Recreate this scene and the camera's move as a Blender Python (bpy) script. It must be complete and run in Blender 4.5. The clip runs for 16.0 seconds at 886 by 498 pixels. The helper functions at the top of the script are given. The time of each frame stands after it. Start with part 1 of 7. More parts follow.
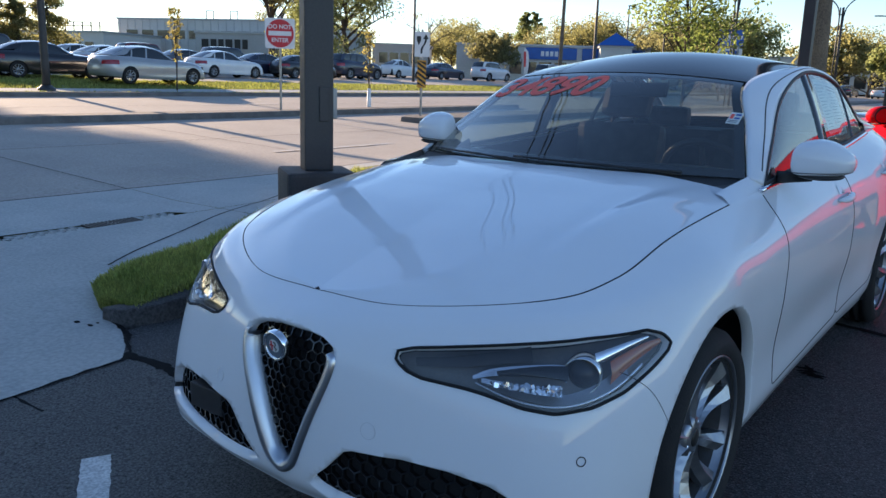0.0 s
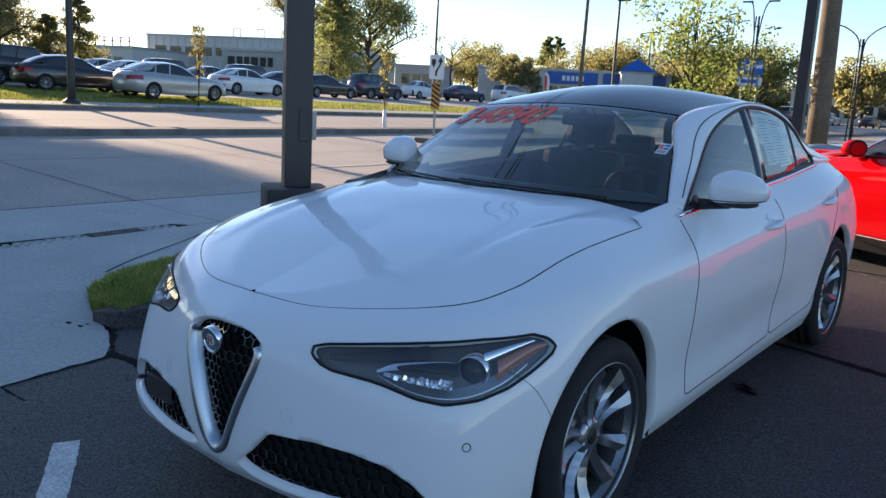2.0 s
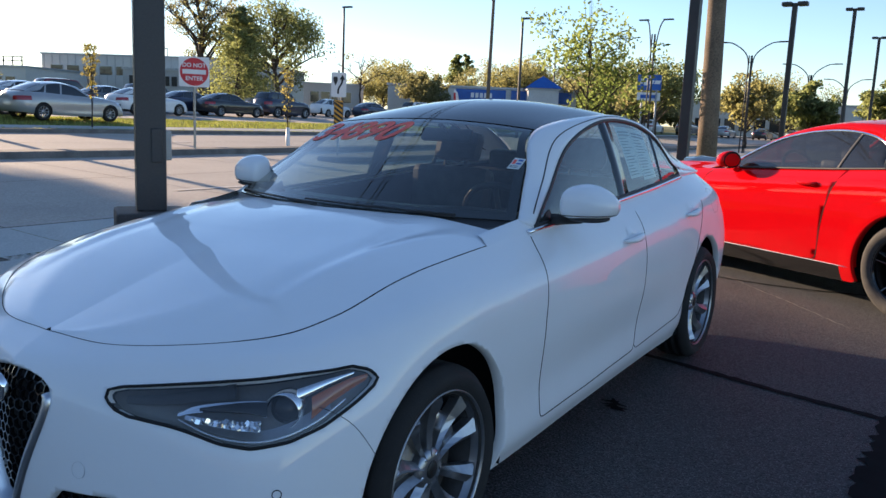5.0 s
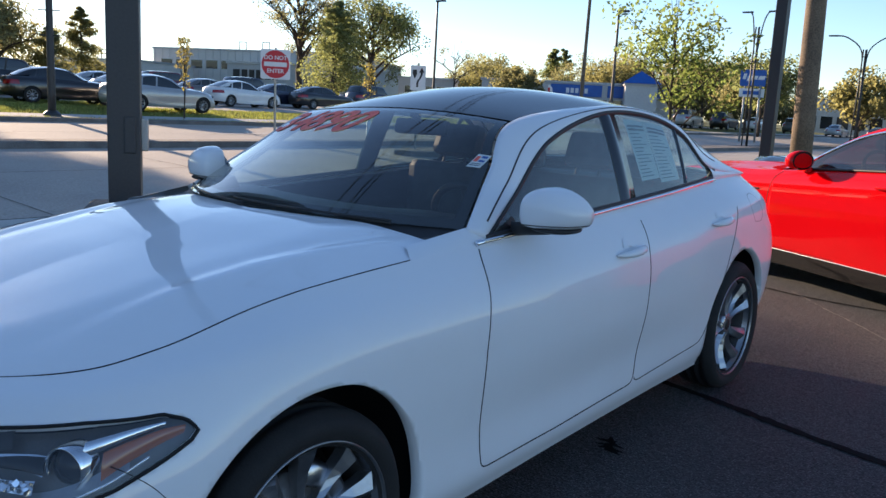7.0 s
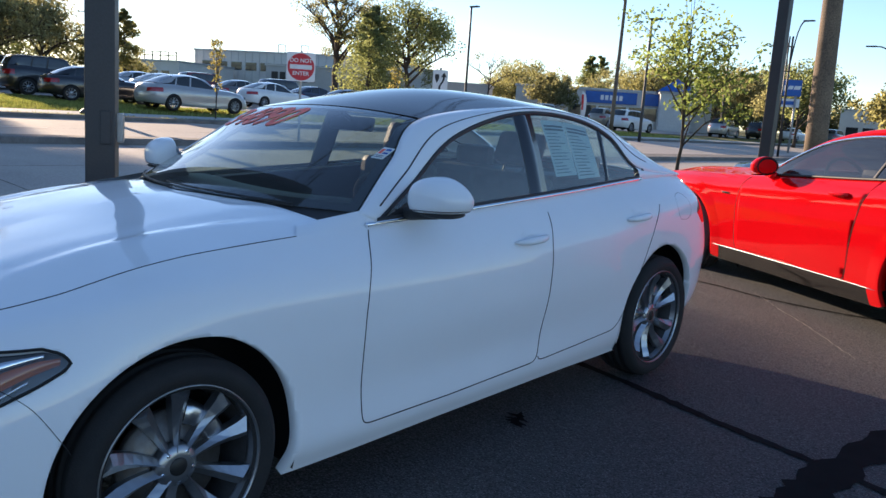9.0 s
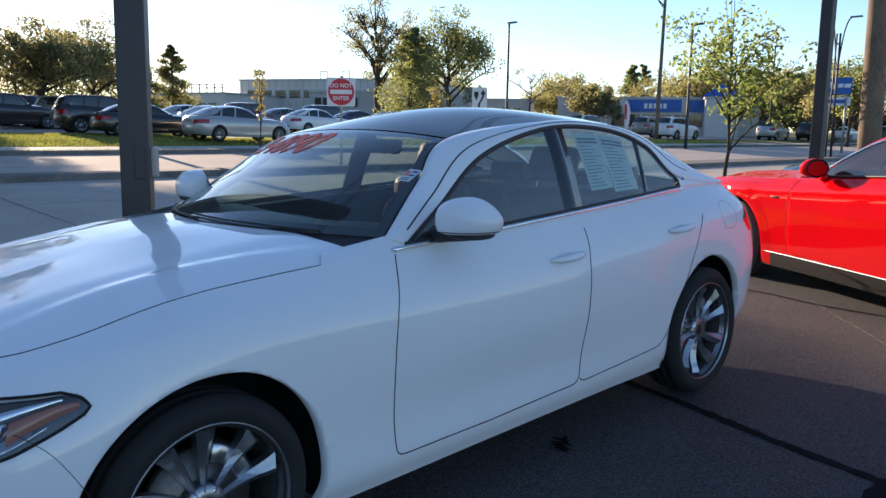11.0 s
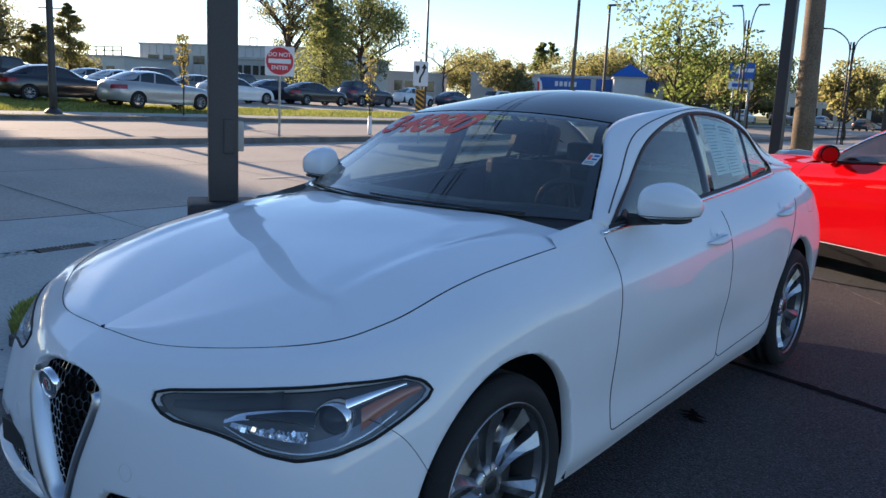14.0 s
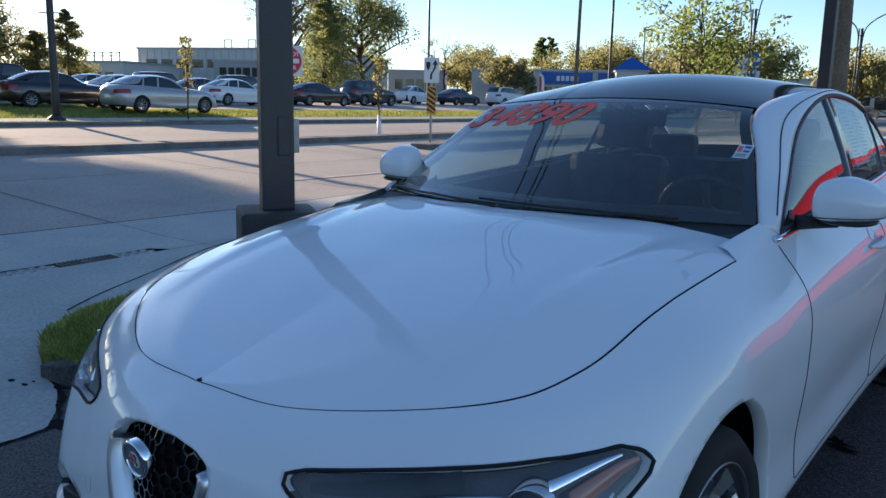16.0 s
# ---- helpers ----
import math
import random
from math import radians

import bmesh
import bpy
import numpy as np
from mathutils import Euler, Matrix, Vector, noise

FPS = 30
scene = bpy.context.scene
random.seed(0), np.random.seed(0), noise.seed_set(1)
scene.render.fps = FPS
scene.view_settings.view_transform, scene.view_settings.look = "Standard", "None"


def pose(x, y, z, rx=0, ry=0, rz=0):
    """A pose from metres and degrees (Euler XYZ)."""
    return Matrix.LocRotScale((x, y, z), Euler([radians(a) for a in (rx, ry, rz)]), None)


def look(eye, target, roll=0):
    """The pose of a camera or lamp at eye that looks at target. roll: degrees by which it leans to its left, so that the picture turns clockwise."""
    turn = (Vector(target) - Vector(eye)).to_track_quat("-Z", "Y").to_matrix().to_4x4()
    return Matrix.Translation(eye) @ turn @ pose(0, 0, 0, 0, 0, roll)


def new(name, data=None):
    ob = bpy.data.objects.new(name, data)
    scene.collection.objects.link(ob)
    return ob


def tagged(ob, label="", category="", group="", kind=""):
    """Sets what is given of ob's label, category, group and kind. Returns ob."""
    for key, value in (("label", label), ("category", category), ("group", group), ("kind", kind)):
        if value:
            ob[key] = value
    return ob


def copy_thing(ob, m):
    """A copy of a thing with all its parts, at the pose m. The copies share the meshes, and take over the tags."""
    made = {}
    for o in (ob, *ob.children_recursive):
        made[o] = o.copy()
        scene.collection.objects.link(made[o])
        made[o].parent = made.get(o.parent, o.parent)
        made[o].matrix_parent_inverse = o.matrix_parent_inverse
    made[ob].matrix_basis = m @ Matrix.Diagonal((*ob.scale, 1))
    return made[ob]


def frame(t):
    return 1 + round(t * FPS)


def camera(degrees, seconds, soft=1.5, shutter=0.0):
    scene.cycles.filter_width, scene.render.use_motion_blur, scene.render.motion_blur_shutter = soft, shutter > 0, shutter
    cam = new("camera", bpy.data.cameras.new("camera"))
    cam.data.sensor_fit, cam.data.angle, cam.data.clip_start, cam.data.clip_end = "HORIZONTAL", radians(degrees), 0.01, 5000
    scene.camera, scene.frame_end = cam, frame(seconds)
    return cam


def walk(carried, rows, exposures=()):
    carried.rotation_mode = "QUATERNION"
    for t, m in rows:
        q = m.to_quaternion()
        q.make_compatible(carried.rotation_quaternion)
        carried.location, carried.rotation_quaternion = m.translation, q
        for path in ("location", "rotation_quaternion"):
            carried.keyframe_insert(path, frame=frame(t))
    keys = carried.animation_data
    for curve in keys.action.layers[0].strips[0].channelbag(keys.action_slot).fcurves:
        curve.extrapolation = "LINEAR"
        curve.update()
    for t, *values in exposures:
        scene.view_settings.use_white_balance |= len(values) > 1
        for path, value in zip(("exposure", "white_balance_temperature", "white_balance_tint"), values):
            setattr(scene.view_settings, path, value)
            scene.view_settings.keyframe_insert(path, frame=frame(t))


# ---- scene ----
cam = camera(58.0, 16.0)
PATH = [
    (0, (1.574, -2.224, 1.375), (0.39, -0.668, 0.958), 1.8),
    (0.5, (1.714, -2.139, 1.376), (0.525, -0.59, 0.943), 1.4),
    (1, (1.87, -2.077, 1.376), (0.657, -0.55, 0.934), 1.9),
    (1.5, (1.943, -2.098, 1.394), (0.725, -0.571, 0.961), 2.8),
    (2, (1.983, -2.256, 1.417), (0.753, -0.723, 1.048), 3.1),
    (2.5, (2.018, -2.386, 1.407), (0.804, -0.838, 1.048), 2.9),
    (3, (2.039, -2.416, 1.415), (0.849, -0.848, 1.065), 2.7),
    (3.5, (2.08, -2.391, 1.425), (0.946, -0.78, 1.081), 2.5),
    (4, (2.121, -2.254, 1.426), (1.064, -0.587, 1.104), 2.5),
    (6.5, (2.09, -1.415, 1.414), (0.914, 0.173, 1.108), 2.5),
    (7, (2.258, -1.23, 1.424), (1.003, 0.289, 1.084), 3.0),
    (7.5, (2.504, -1.22, 1.422), (1.226, 0.277, 1.065), 2.8),
    (8, (2.676, -1.252, 1.405), (1.394, 0.241, 1.05), 3.8),
    (10.5, (2.902, -0.942, 1.463), (1.505, 0.46, 1.175), 1.9),
    (11, (2.838, -1.03, 1.432), (1.423, 0.352, 1.137), 1.0),
    (11.5, (2.752, -1.184, 1.447), (1.334, 0.192, 1.139), 0.8),
    (12, (2.678, -1.251, 1.42), (1.26, 0.123, 1.099), 1.5),
    (12.5, (2.502, -1.298, 1.39), (1.088, 0.075, 1.052), 1.9),
    (13, (2.285, -1.344, 1.402), (0.884, 0.036, 1.037), 1.5),
    (13.5, (2.159, -1.505, 1.409), (0.819, -0.065, 1.047), 2.4),
    (14, (2.066, -1.81, 1.439), (0.839, -0.271, 1.086), 2.6),
    (14.5, (2.023, -1.955, 1.446), (0.801, -0.412, 1.09), 2.6),
    (15, (1.947, -1.952, 1.426), (0.721, -0.412, 1.072), 2.5),
    (15.5, (1.697, -1.804, 1.406), (0.461, -0.272, 1.047), 2.2),
    (16, (1.43, -1.678, 1.392), (0.201, -0.142, 1.034), 1.2),
]
walk(cam, [(t, look(eye, target, roll)) for t, eye, target, roll in PATH], [(0, 1.42, 5610, 14), (4, 1.37, 5710, 14), (7, 1.29, 5580, 14), (8, 1.42, 5560, 14), (10.5, 1.28, 5530, 14), (11.5, 1.32, 5560, 14), (12.5, 1.45, 5560, 14), (14, 1.28, 5530, 14), (15, 1.22, 5510, 14), (16, 1.13, 5360, 12)])


# ==== helpers of this scene ====
from mathutils.bvhtree import BVHTree

RNG = random.Random(7)


def gnd(x, y):
    """Height of the ground: the lot falls to the drain, the street rises beyond it."""
    lot = 0.0267 * min(max(x, -12), 8) + 0.0197 * min(max(y, -8), 14)
    street = float(np.interp(x, [-200, -60, -30, -25, -16, -8, -5.7, -5.0], [1.6, 1.2, 0.62, 0.33, 0.06, -0.08, -0.13, -9]))
    return max(lot, street)


SLOPE = Matrix(((0.99964474, -0.00026288, -0.02665202), (-0.00026288, 0.99980548, -0.01972146), (0.02665202, 0.01972146, 0.99945022))).to_4x4()


def part(name, bm, material, parent=None, label="", smooth=False, m=None):
    """Links a bmesh as one mesh object under a thing or a part."""
    me = bpy.data.meshes.new(name)
    bm.normal_update()
    bm.to_mesh(me)
    bm.free()
    if smooth:
        me.shade_smooth()
    for mt in material if isinstance(material, (list, tuple)) else [material]:
        me.materials.append(mt)
    ob = new(name, me)
    if parent is not None:
        ob.parent = parent
    if m is not None:
        ob.matrix_basis = m
    if label:
        ob["label"] = label
    return ob


def piece(name, mesh, parent, m):
    ob = new(name, mesh)
    ob.parent = parent
    ob.matrix_basis = m
    return ob


def empty(name, m=None, label="", category="", group="", kind=""):
    ob = new(name)
    ob.empty_display_size = 0.1
    if m is not None:
        ob.matrix_basis = m
    return tagged(ob, label, category, group, kind)


def box(bm, x0, x1, y0, y1, z0, z1, bevel=0.0):
    res = bmesh.ops.create_cube(bm, size=1.0)
    vs = res["verts"]
    bmesh.ops.transform(bm, matrix=Matrix.Translation(((x0 + x1) / 2, (y0 + y1) / 2, (z0 + z1) / 2)) @ Matrix.Diagonal((x1 - x0, y1 - y0, z1 - z0, 1)), verts=vs)
    if bevel:
        es = {e for v in vs for e in v.link_edges}
        bmesh.ops.bevel(bm, geom=list(es), offset=bevel, segments=2, affect="EDGES", profile=0.6)
    return vs


def tube(bm, pts, radius, sides=8, closed=False, flat=1.0):
    """A tube along points; radius is a number or one for each point."""
    pts = [Vector(p) for p in pts]
    n = len(pts)
    rad = [float(r) for r in radius] if isinstance(radius, (list, tuple)) else [float(radius)] * n
    rings, up = [], None
    for i, p in enumerate(pts):
        a = pts[(i - 1) % n] if (closed or i > 0) else p
        b = pts[(i + 1) % n] if (closed or i < n - 1) else p
        d = (b - a).normalized()
        if up is None:
            up = d.orthogonal().normalized()
        up = (up - d * up.dot(d)).normalized()
        side = d.cross(up)
        rings.append([bm.verts.new(p + (up * (flat * math.cos(t)) + side * math.sin(t)) * rad[i]) for t in [2 * math.pi * k / sides for k in range(sides)]])
    pairs = list(zip(rings, rings[1:])) + ([(rings[-1], rings[0])] if closed else [])
    for r, s in pairs:
        for k in range(sides):
            bm.faces.new((r[k], r[(k + 1) % sides], s[(k + 1) % sides], s[k]))
    if not closed:
        bm.faces.new(rings[0][::-1])
        bm.faces.new(rings[-1])
    return bm


def lathe(bm, profile, segs=32, axis="z", m=Matrix()):
    """Turns (r, h) pairs round the axis; open at both ends."""
    rings = []
    for r, h in profile:
        ring = []
        for k in range(segs):
            t = 2 * math.pi * k / segs
            c = {"z": (r * math.cos(t), r * math.sin(t), h), "x": (h, r * math.cos(t), r * math.sin(t)), "y": (r * math.sin(t), h, r * math.cos(t))}[axis]
            ring.append(bm.verts.new(m @ Vector(c)))
        rings.append(ring)
    for r, s in zip(rings, rings[1:]):
        for k in range(segs):
            bm.faces.new((r[k], r[(k + 1) % segs], s[(k + 1) % segs], s[k]))
    return rings


def prism(bm, outline, z0, z1, m=Matrix()):
    lo = [bm.verts.new(m @ Vector((x, y, z0))) for x, y in outline]
    hi = [bm.verts.new(m @ Vector((x, y, z1))) for x, y in outline]
    n = len(outline)
    bm.faces.new(lo[::-1])
    bm.faces.new(hi)
    for k in range(n):
        bm.faces.new((lo[k], lo[(k + 1) % n], hi[(k + 1) % n], hi[k]))
    return bm


def spline(pts, ts):
    """Catmull-Rom through points at the parameters ts (0 .. len - 1); rows of coordinates."""
    p = np.array(pts, float)
    n = len(p)
    out = []
    for t in ts:
        i = min(int(t), n - 2)
        f = t - i
        p1, p2 = p[i], p[i + 1]
        p0 = p[i - 1] if i > 0 else 2 * p1 - p2
        p3 = p[i + 2] if i + 2 < n else 2 * p2 - p1
        m1, m2 = (p2 - p0) / 2, (p3 - p1) / 2
        out.append((2 * f**3 - 3 * f**2 + 1) * p1 + (f**3 - 2 * f**2 + f) * m1 + (-2 * f**3 + 3 * f**2) * p2 + (f**3 - f**2) * m2)
    return np.array(out)


def smooth_line(pts, n):
    return spline(pts, np.linspace(0, len(pts) - 1, n))


def grid_faces(bm, rows, flip=False):
    """Faces over rows of points, as a sheet."""
    vs = [[bm.verts.new(p) for p in row] for row in rows]
    for r, s in zip(vs, vs[1:]):
        for k in range(len(r) - 1):
            q = (r[k], r[k + 1], s[k + 1], s[k])
            bm.faces.new(q[::-1] if flip else q)
    return vs


def text_mesh(text, size, depth=0.001, shear=0.0, align="CENTER", bold=0.0):
    cu = bpy.data.curves.new("lettering", "FONT")
    cu.body, cu.size, cu.extrude, cu.align_x, cu.align_y, cu.shear, cu.offset = text, size, depth, align, "CENTER", shear, bold
    ob = bpy.data.objects.new("lettering", cu)
    scene.collection.objects.link(ob)
    me = bpy.data.meshes.new_from_object(ob.evaluated_get(bpy.context.evaluated_depsgraph_get()))
    bpy.data.objects.remove(ob)
    return me


# ==== world and light ====
SUN_AZ, SUN_EL = radians(79), radians(13)  # to the left of +y, above the horizon
sun_way = Vector((-math.sin(SUN_AZ) * math.cos(SUN_EL), math.cos(SUN_AZ) * math.cos(SUN_EL), math.sin(SUN_EL)))
world = bpy.data.worlds.new("world")
scene.world = world
world.use_nodes = True
wn, wl = world.node_tree.nodes, world.node_tree.links
wn.clear()
sky = wn.new("ShaderNodeTexSky")
sky.sky_type, sky.sun_disc, sky.sun_elevation, sky.sun_rotation = "NISHITA", False, SUN_EL, -SUN_AZ
sky.air_density, sky.dust_density, sky.ozone_density = 0.9, 0.1, 1.25
back = wn.new("ShaderNodeBackground")
back.inputs[1].default_value = 0.087
wout = wn.new("ShaderNodeOutputWorld")
wl.new(sky.outputs[0], back.inputs[0])
wl.new(back.outputs[0], wout.inputs[0])
sun = bpy.data.lights.new("sun", "SUN")
sun.energy, sun.angle, sun.color = 4.6, radians(0.6), (1.0, 0.70, 0.41)
sun_ob = new("sun", sun)
sun_ob.matrix_basis = look((0, 0, 30), Vector((0, 0, 30)) - sun_way)


# ==== materials ====
def material(name, color, rough=0.5, metal=0.0, coat=0.0, vary=None, scale=8.0, amount=0.15, bump=0.0, bump_scale=60.0, fine=None, spec=0.5, random_tint=0.0, island=False, trans=0.0, ior=1.5, emit=None):
    """A principled material with variation at two scales and fine relief, in object space."""
    mt = bpy.data.materials.new(name)
    mt.use_nodes = True
    nt = mt.node_tree
    b = nt.nodes["Principled BSDF"]
    b.inputs["Base Color"].default_value = (*color, 1)
    b.inputs["Roughness"].default_value = rough
    b.inputs["Metallic"].default_value = metal
    b.inputs["Specular IOR Level"].default_value = spec
    b.inputs["IOR"].default_value = ior
    b.inputs["Transmission Weight"].default_value = trans
    if coat:
        b.inputs["Coat Weight"].default_value = coat
        b.inputs["Coat Roughness"].default_value = 0.015
    if emit:
        b.inputs["Emission Color"].default_value = (*emit[:3], 1)
        b.inputs["Emission Strength"].default_value = emit[3]
    tc = nt.nodes.new("ShaderNodeTexCoord")
    last = None
    if vary:
        big = nt.nodes.new("ShaderNodeTexNoise")
        big.inputs["Scale"].default_value, big.inputs["Detail"].default_value, big.inputs["Roughness"].default_value = scale, 6, 0.6
        nt.links.new(tc.outputs["Object"], big.inputs["Vector"])
        small = nt.nodes.new("ShaderNodeTexNoise")
        small.inputs["Scale"].default_value, small.inputs["Detail"].default_value = fine or scale * 25, 4
        nt.links.new(tc.outputs["Object"], small.inputs["Vector"])
        ramp = nt.nodes.new("ShaderNodeMapRange")
        ramp.inputs["From Min"].default_value, ramp.inputs["From Max"].default_value = 0.35, 0.65
        nt.links.new(big.outputs[0], ramp.inputs[0])
        mix = nt.nodes.new("ShaderNodeMix")
        mix.data_type = "RGBA"
        mix.inputs["A"].default_value, mix.inputs["B"].default_value = (*color, 1), (*vary, 1)
        nt.links.new(ramp.outputs[0], mix.inputs["Factor"])
        mul = nt.nodes.new("ShaderNodeMix")
        mul.data_type, mul.blend_type = "RGBA", "MULTIPLY"
        mul.inputs["Factor"].default_value = 1.0
        grain = nt.nodes.new("ShaderNodeMapRange")
        grain.inputs["From Min"].default_value, grain.inputs["From Max"].default_value = 0.3, 0.7
        grain.inputs["To Min"].default_value, grain.inputs["To Max"].default_value = 1 - amount * 2, 1 + amount
        nt.links.new(small.outputs[0], grain.inputs[0])
        nt.links.new(mix.outputs["Result"], mul.inputs["A"])
        nt.links.new(grain.outputs[0], mul.inputs["B"])
        last = mul.outputs["Result"]
    if random_tint:
        rnd = nt.nodes.new("ShaderNodeNewGeometry" if island else "ShaderNodeObjectInfo")
        rr = nt.nodes.new("ShaderNodeMapRange")
        rr.inputs["To Min"].default_value, rr.inputs["To Max"].default_value = 1 - random_tint, 1 + random_tint
        nt.links.new(rnd.outputs["Random Per Island" if island else "Random"], rr.inputs[0])
        m2 = nt.nodes.new("ShaderNodeMix")
        m2.data_type, m2.blend_type = "RGBA", "MULTIPLY"
        m2.inputs["Factor"].default_value = 1.0
        if last is not None:
            nt.links.new(last, m2.inputs["A"])
        else:
            m2.inputs["A"].default_value = (*color, 1)
        nt.links.new(rr.outputs[0], m2.inputs["B"])
        last = m2.outputs["Result"]
    if last is not None:
        nt.links.new(last, b.inputs["Base Color"])
    if bump:
        bn = nt.nodes.new("ShaderNodeTexNoise")
        bn.inputs["Scale"].default_value, bn.inputs["Detail"].default_value = bump_scale, 5
        nt.links.new(tc.outputs["Object"], bn.inputs["Vector"])
        bp = nt.nodes.new("ShaderNodeBump")
        bp.inputs["Strength"].default_value, bp.inputs["Distance"].default_value = bump, 0.01
        nt.links.new(bn.outputs[0], bp.inputs["Height"])
        nt.links.new(bp.outputs[0], b.inputs["Normal"])
    return mt


def glass(name, tint, haze=0.0, rough=0.0, ior=1.6):
    """A thin pane: it lets tinted light through and mirrors by its Fresnel gloss."""
    mt = bpy.data.materials.new(name)
    mt.use_nodes = True
    nt = mt.node_tree
    nt.nodes.clear()
    out = nt.nodes.new("ShaderNodeOutputMaterial")
    tr = nt.nodes.new("ShaderNodeBsdfTransparent")
    tr.inputs[0].default_value = (*tint, 1)
    gl = nt.nodes.new("ShaderNodeBsdfGlossy")
    gl.inputs["Roughness"].default_value = rough
    lw, steep, fr = nt.nodes.new("ShaderNodeLayerWeight"), nt.nodes.new("ShaderNodeMath"), nt.nodes.new("ShaderNodeMapRange")
    lw.inputs[0].default_value = 0.5
    steep.operation = "POWER"
    steep.inputs[1].default_value = 4.0
    nt.links.new(lw.outputs["Facing"], steep.inputs[0])
    nt.links.new(steep.outputs[0], fr.inputs[0])
    fr.inputs["To Min"].default_value = ((ior - 1) / (ior + 1)) ** 2
    mix = nt.nodes.new("ShaderNodeMixShader")
    nt.links.new(fr.outputs[0], mix.inputs[0])
    # pale diffuse film, painted in place of the sky's veil on the panes
    film, haze_white, spots, amount = nt.nodes.new("ShaderNodeMixShader"), nt.nodes.new("ShaderNodeBsdfDiffuse"), nt.nodes.new("ShaderNodeTexNoise"), nt.nodes.new("ShaderNodeMapRange")
    haze_white.inputs[0].default_value = (0.75, 0.78, 0.78, 1)
    spots.inputs["Scale"].default_value, spots.inputs["Detail"].default_value = 6.0, 6
    amount.inputs["To Min"].default_value, amount.inputs["To Max"].default_value = haze * 0.6, haze * 1.4
    nt.links.new(spots.outputs[0], amount.inputs[0])
    nt.links.new(amount.outputs[0], film.inputs[0])
    nt.links.new(tr.outputs[0], film.inputs[1])
    nt.links.new(haze_white.outputs[0], film.inputs[2])
    nt.links.new(film.outputs[0], mix.inputs[1])
    nt.links.new(gl.outputs[0], mix.inputs[2])
    nt.links.new(mix.outputs[0], out.inputs[0])
    return mt


def thin_leaf(mt, amount):
    """Lets part of the light through, as leaves and blades do."""
    nt = mt.node_tree
    b, out = nt.nodes["Principled BSDF"], nt.nodes["Material Output"]
    tl, mix, warm = nt.nodes.new("ShaderNodeBsdfTranslucent"), nt.nodes.new("ShaderNodeMixShader"), nt.nodes.new("ShaderNodeMix")
    warm.data_type, warm.blend_type = "RGBA", "MULTIPLY"
    warm.inputs["Factor"].default_value, warm.inputs["B"].default_value = 1.0, (2.0, 2.05, 1.5, 1)
    src = b.inputs["Base Color"].links[0].from_socket
    nt.links.new(src, warm.inputs["A"])
    nt.links.new(warm.outputs["Result"], tl.inputs["Color"])
    mix.inputs[0].default_value = amount
    nt.links.new(b.outputs[0], mix.inputs[1])
    nt.links.new(tl.outputs[0], mix.inputs[2])
    nt.links.new(mix.outputs[0], out.inputs["Surface"])
    return mt


def stony(mt, scale):
    """Scatters paler small stones over a dark ground and roughens it with them."""
    nt = mt.node_tree
    b = nt.nodes["Principled BSDF"]
    tc = nt.nodes.new("ShaderNodeTexCoord")
    vor = nt.nodes.new("ShaderNodeTexVoronoi")
    vor.inputs["Scale"].default_value = scale
    nt.links.new(tc.outputs["Object"], vor.inputs["Vector"])
    pick, near, both, mix = nt.nodes.new("ShaderNodeMapRange"), nt.nodes.new("ShaderNodeMapRange"), nt.nodes.new("ShaderNodeMath"), nt.nodes.new("ShaderNodeMix")
    sep = nt.nodes.new("ShaderNodeSeparateColor")
    nt.links.new(vor.outputs["Color"], sep.inputs[0])
    pick.inputs["From Min"].default_value, pick.inputs["From Max"].default_value = 0.25, 1.0
    nt.links.new(sep.outputs[0], pick.inputs[0])
    near.inputs["From Min"].default_value, near.inputs["From Max"].default_value, near.inputs["To Min"].default_value, near.inputs["To Max"].default_value = 0.25, 0.5, 1.0, 0.0
    nt.links.new(vor.outputs["Distance"], near.inputs[0])
    both.operation = "MULTIPLY"
    nt.links.new(pick.outputs[0], both.inputs[0])
    nt.links.new(near.outputs[0], both.inputs[1])
    mix.data_type = "RGBA"
    mix.inputs["B"].default_value = (0.15, 0.15, 0.155, 1)
    nt.links.new(b.inputs["Base Color"].links[0].from_socket, mix.inputs["A"])
    nt.links.new(both.outputs[0], mix.inputs["Factor"])
    nt.links.new(mix.outputs["Result"], b.inputs["Base Color"])
    bp = nt.nodes.new("ShaderNodeBump")
    bp.invert = True
    bp.inputs["Strength"].default_value, bp.inputs["Distance"].default_value = 0.7, 0.006
    nt.links.new(vor.outputs["Distance"], bp.inputs["Height"])
    old = b.inputs["Normal"].links[0].from_socket
    nt.links.new(old, bp.inputs["Normal"])
    nt.links.new(bp.outputs[0], b.inputs["Normal"])
    return mt


M = {}
M["white_paint"] = material("white_car_paint", (0.80, 0.81, 0.83), 0.45, coat=0.85, vary=(0.77, 0.78, 0.80), scale=1.5, amount=0.01, fine=900, spec=0.12)
M["red_paint"] = material("red_car_paint", (0.62, 0.002, 0.003), 0.5, coat=0.6, vary=(0.57, 0.002, 0.003), scale=1.5, amount=0.02, fine=900, spec=0.0)
M["black_gloss"] = material("black_gloss", (0.008, 0.008, 0.009), 0.12, coat=0.6)
M["black_trim"] = material("black_trim", (0.018, 0.018, 0.02), 0.55, vary=(0.026, 0.026, 0.028), scale=20, amount=0.1)
M["dark_gap"] = material("dark_gap", (0.006, 0.006, 0.007), 0.8)
M["chrome"] = material("chrome", (0.86, 0.87, 0.89), 0.1, metal=1.0)
M["satin"] = material("satin_silver", (0.55, 0.56, 0.58), 0.3, metal=1.0)
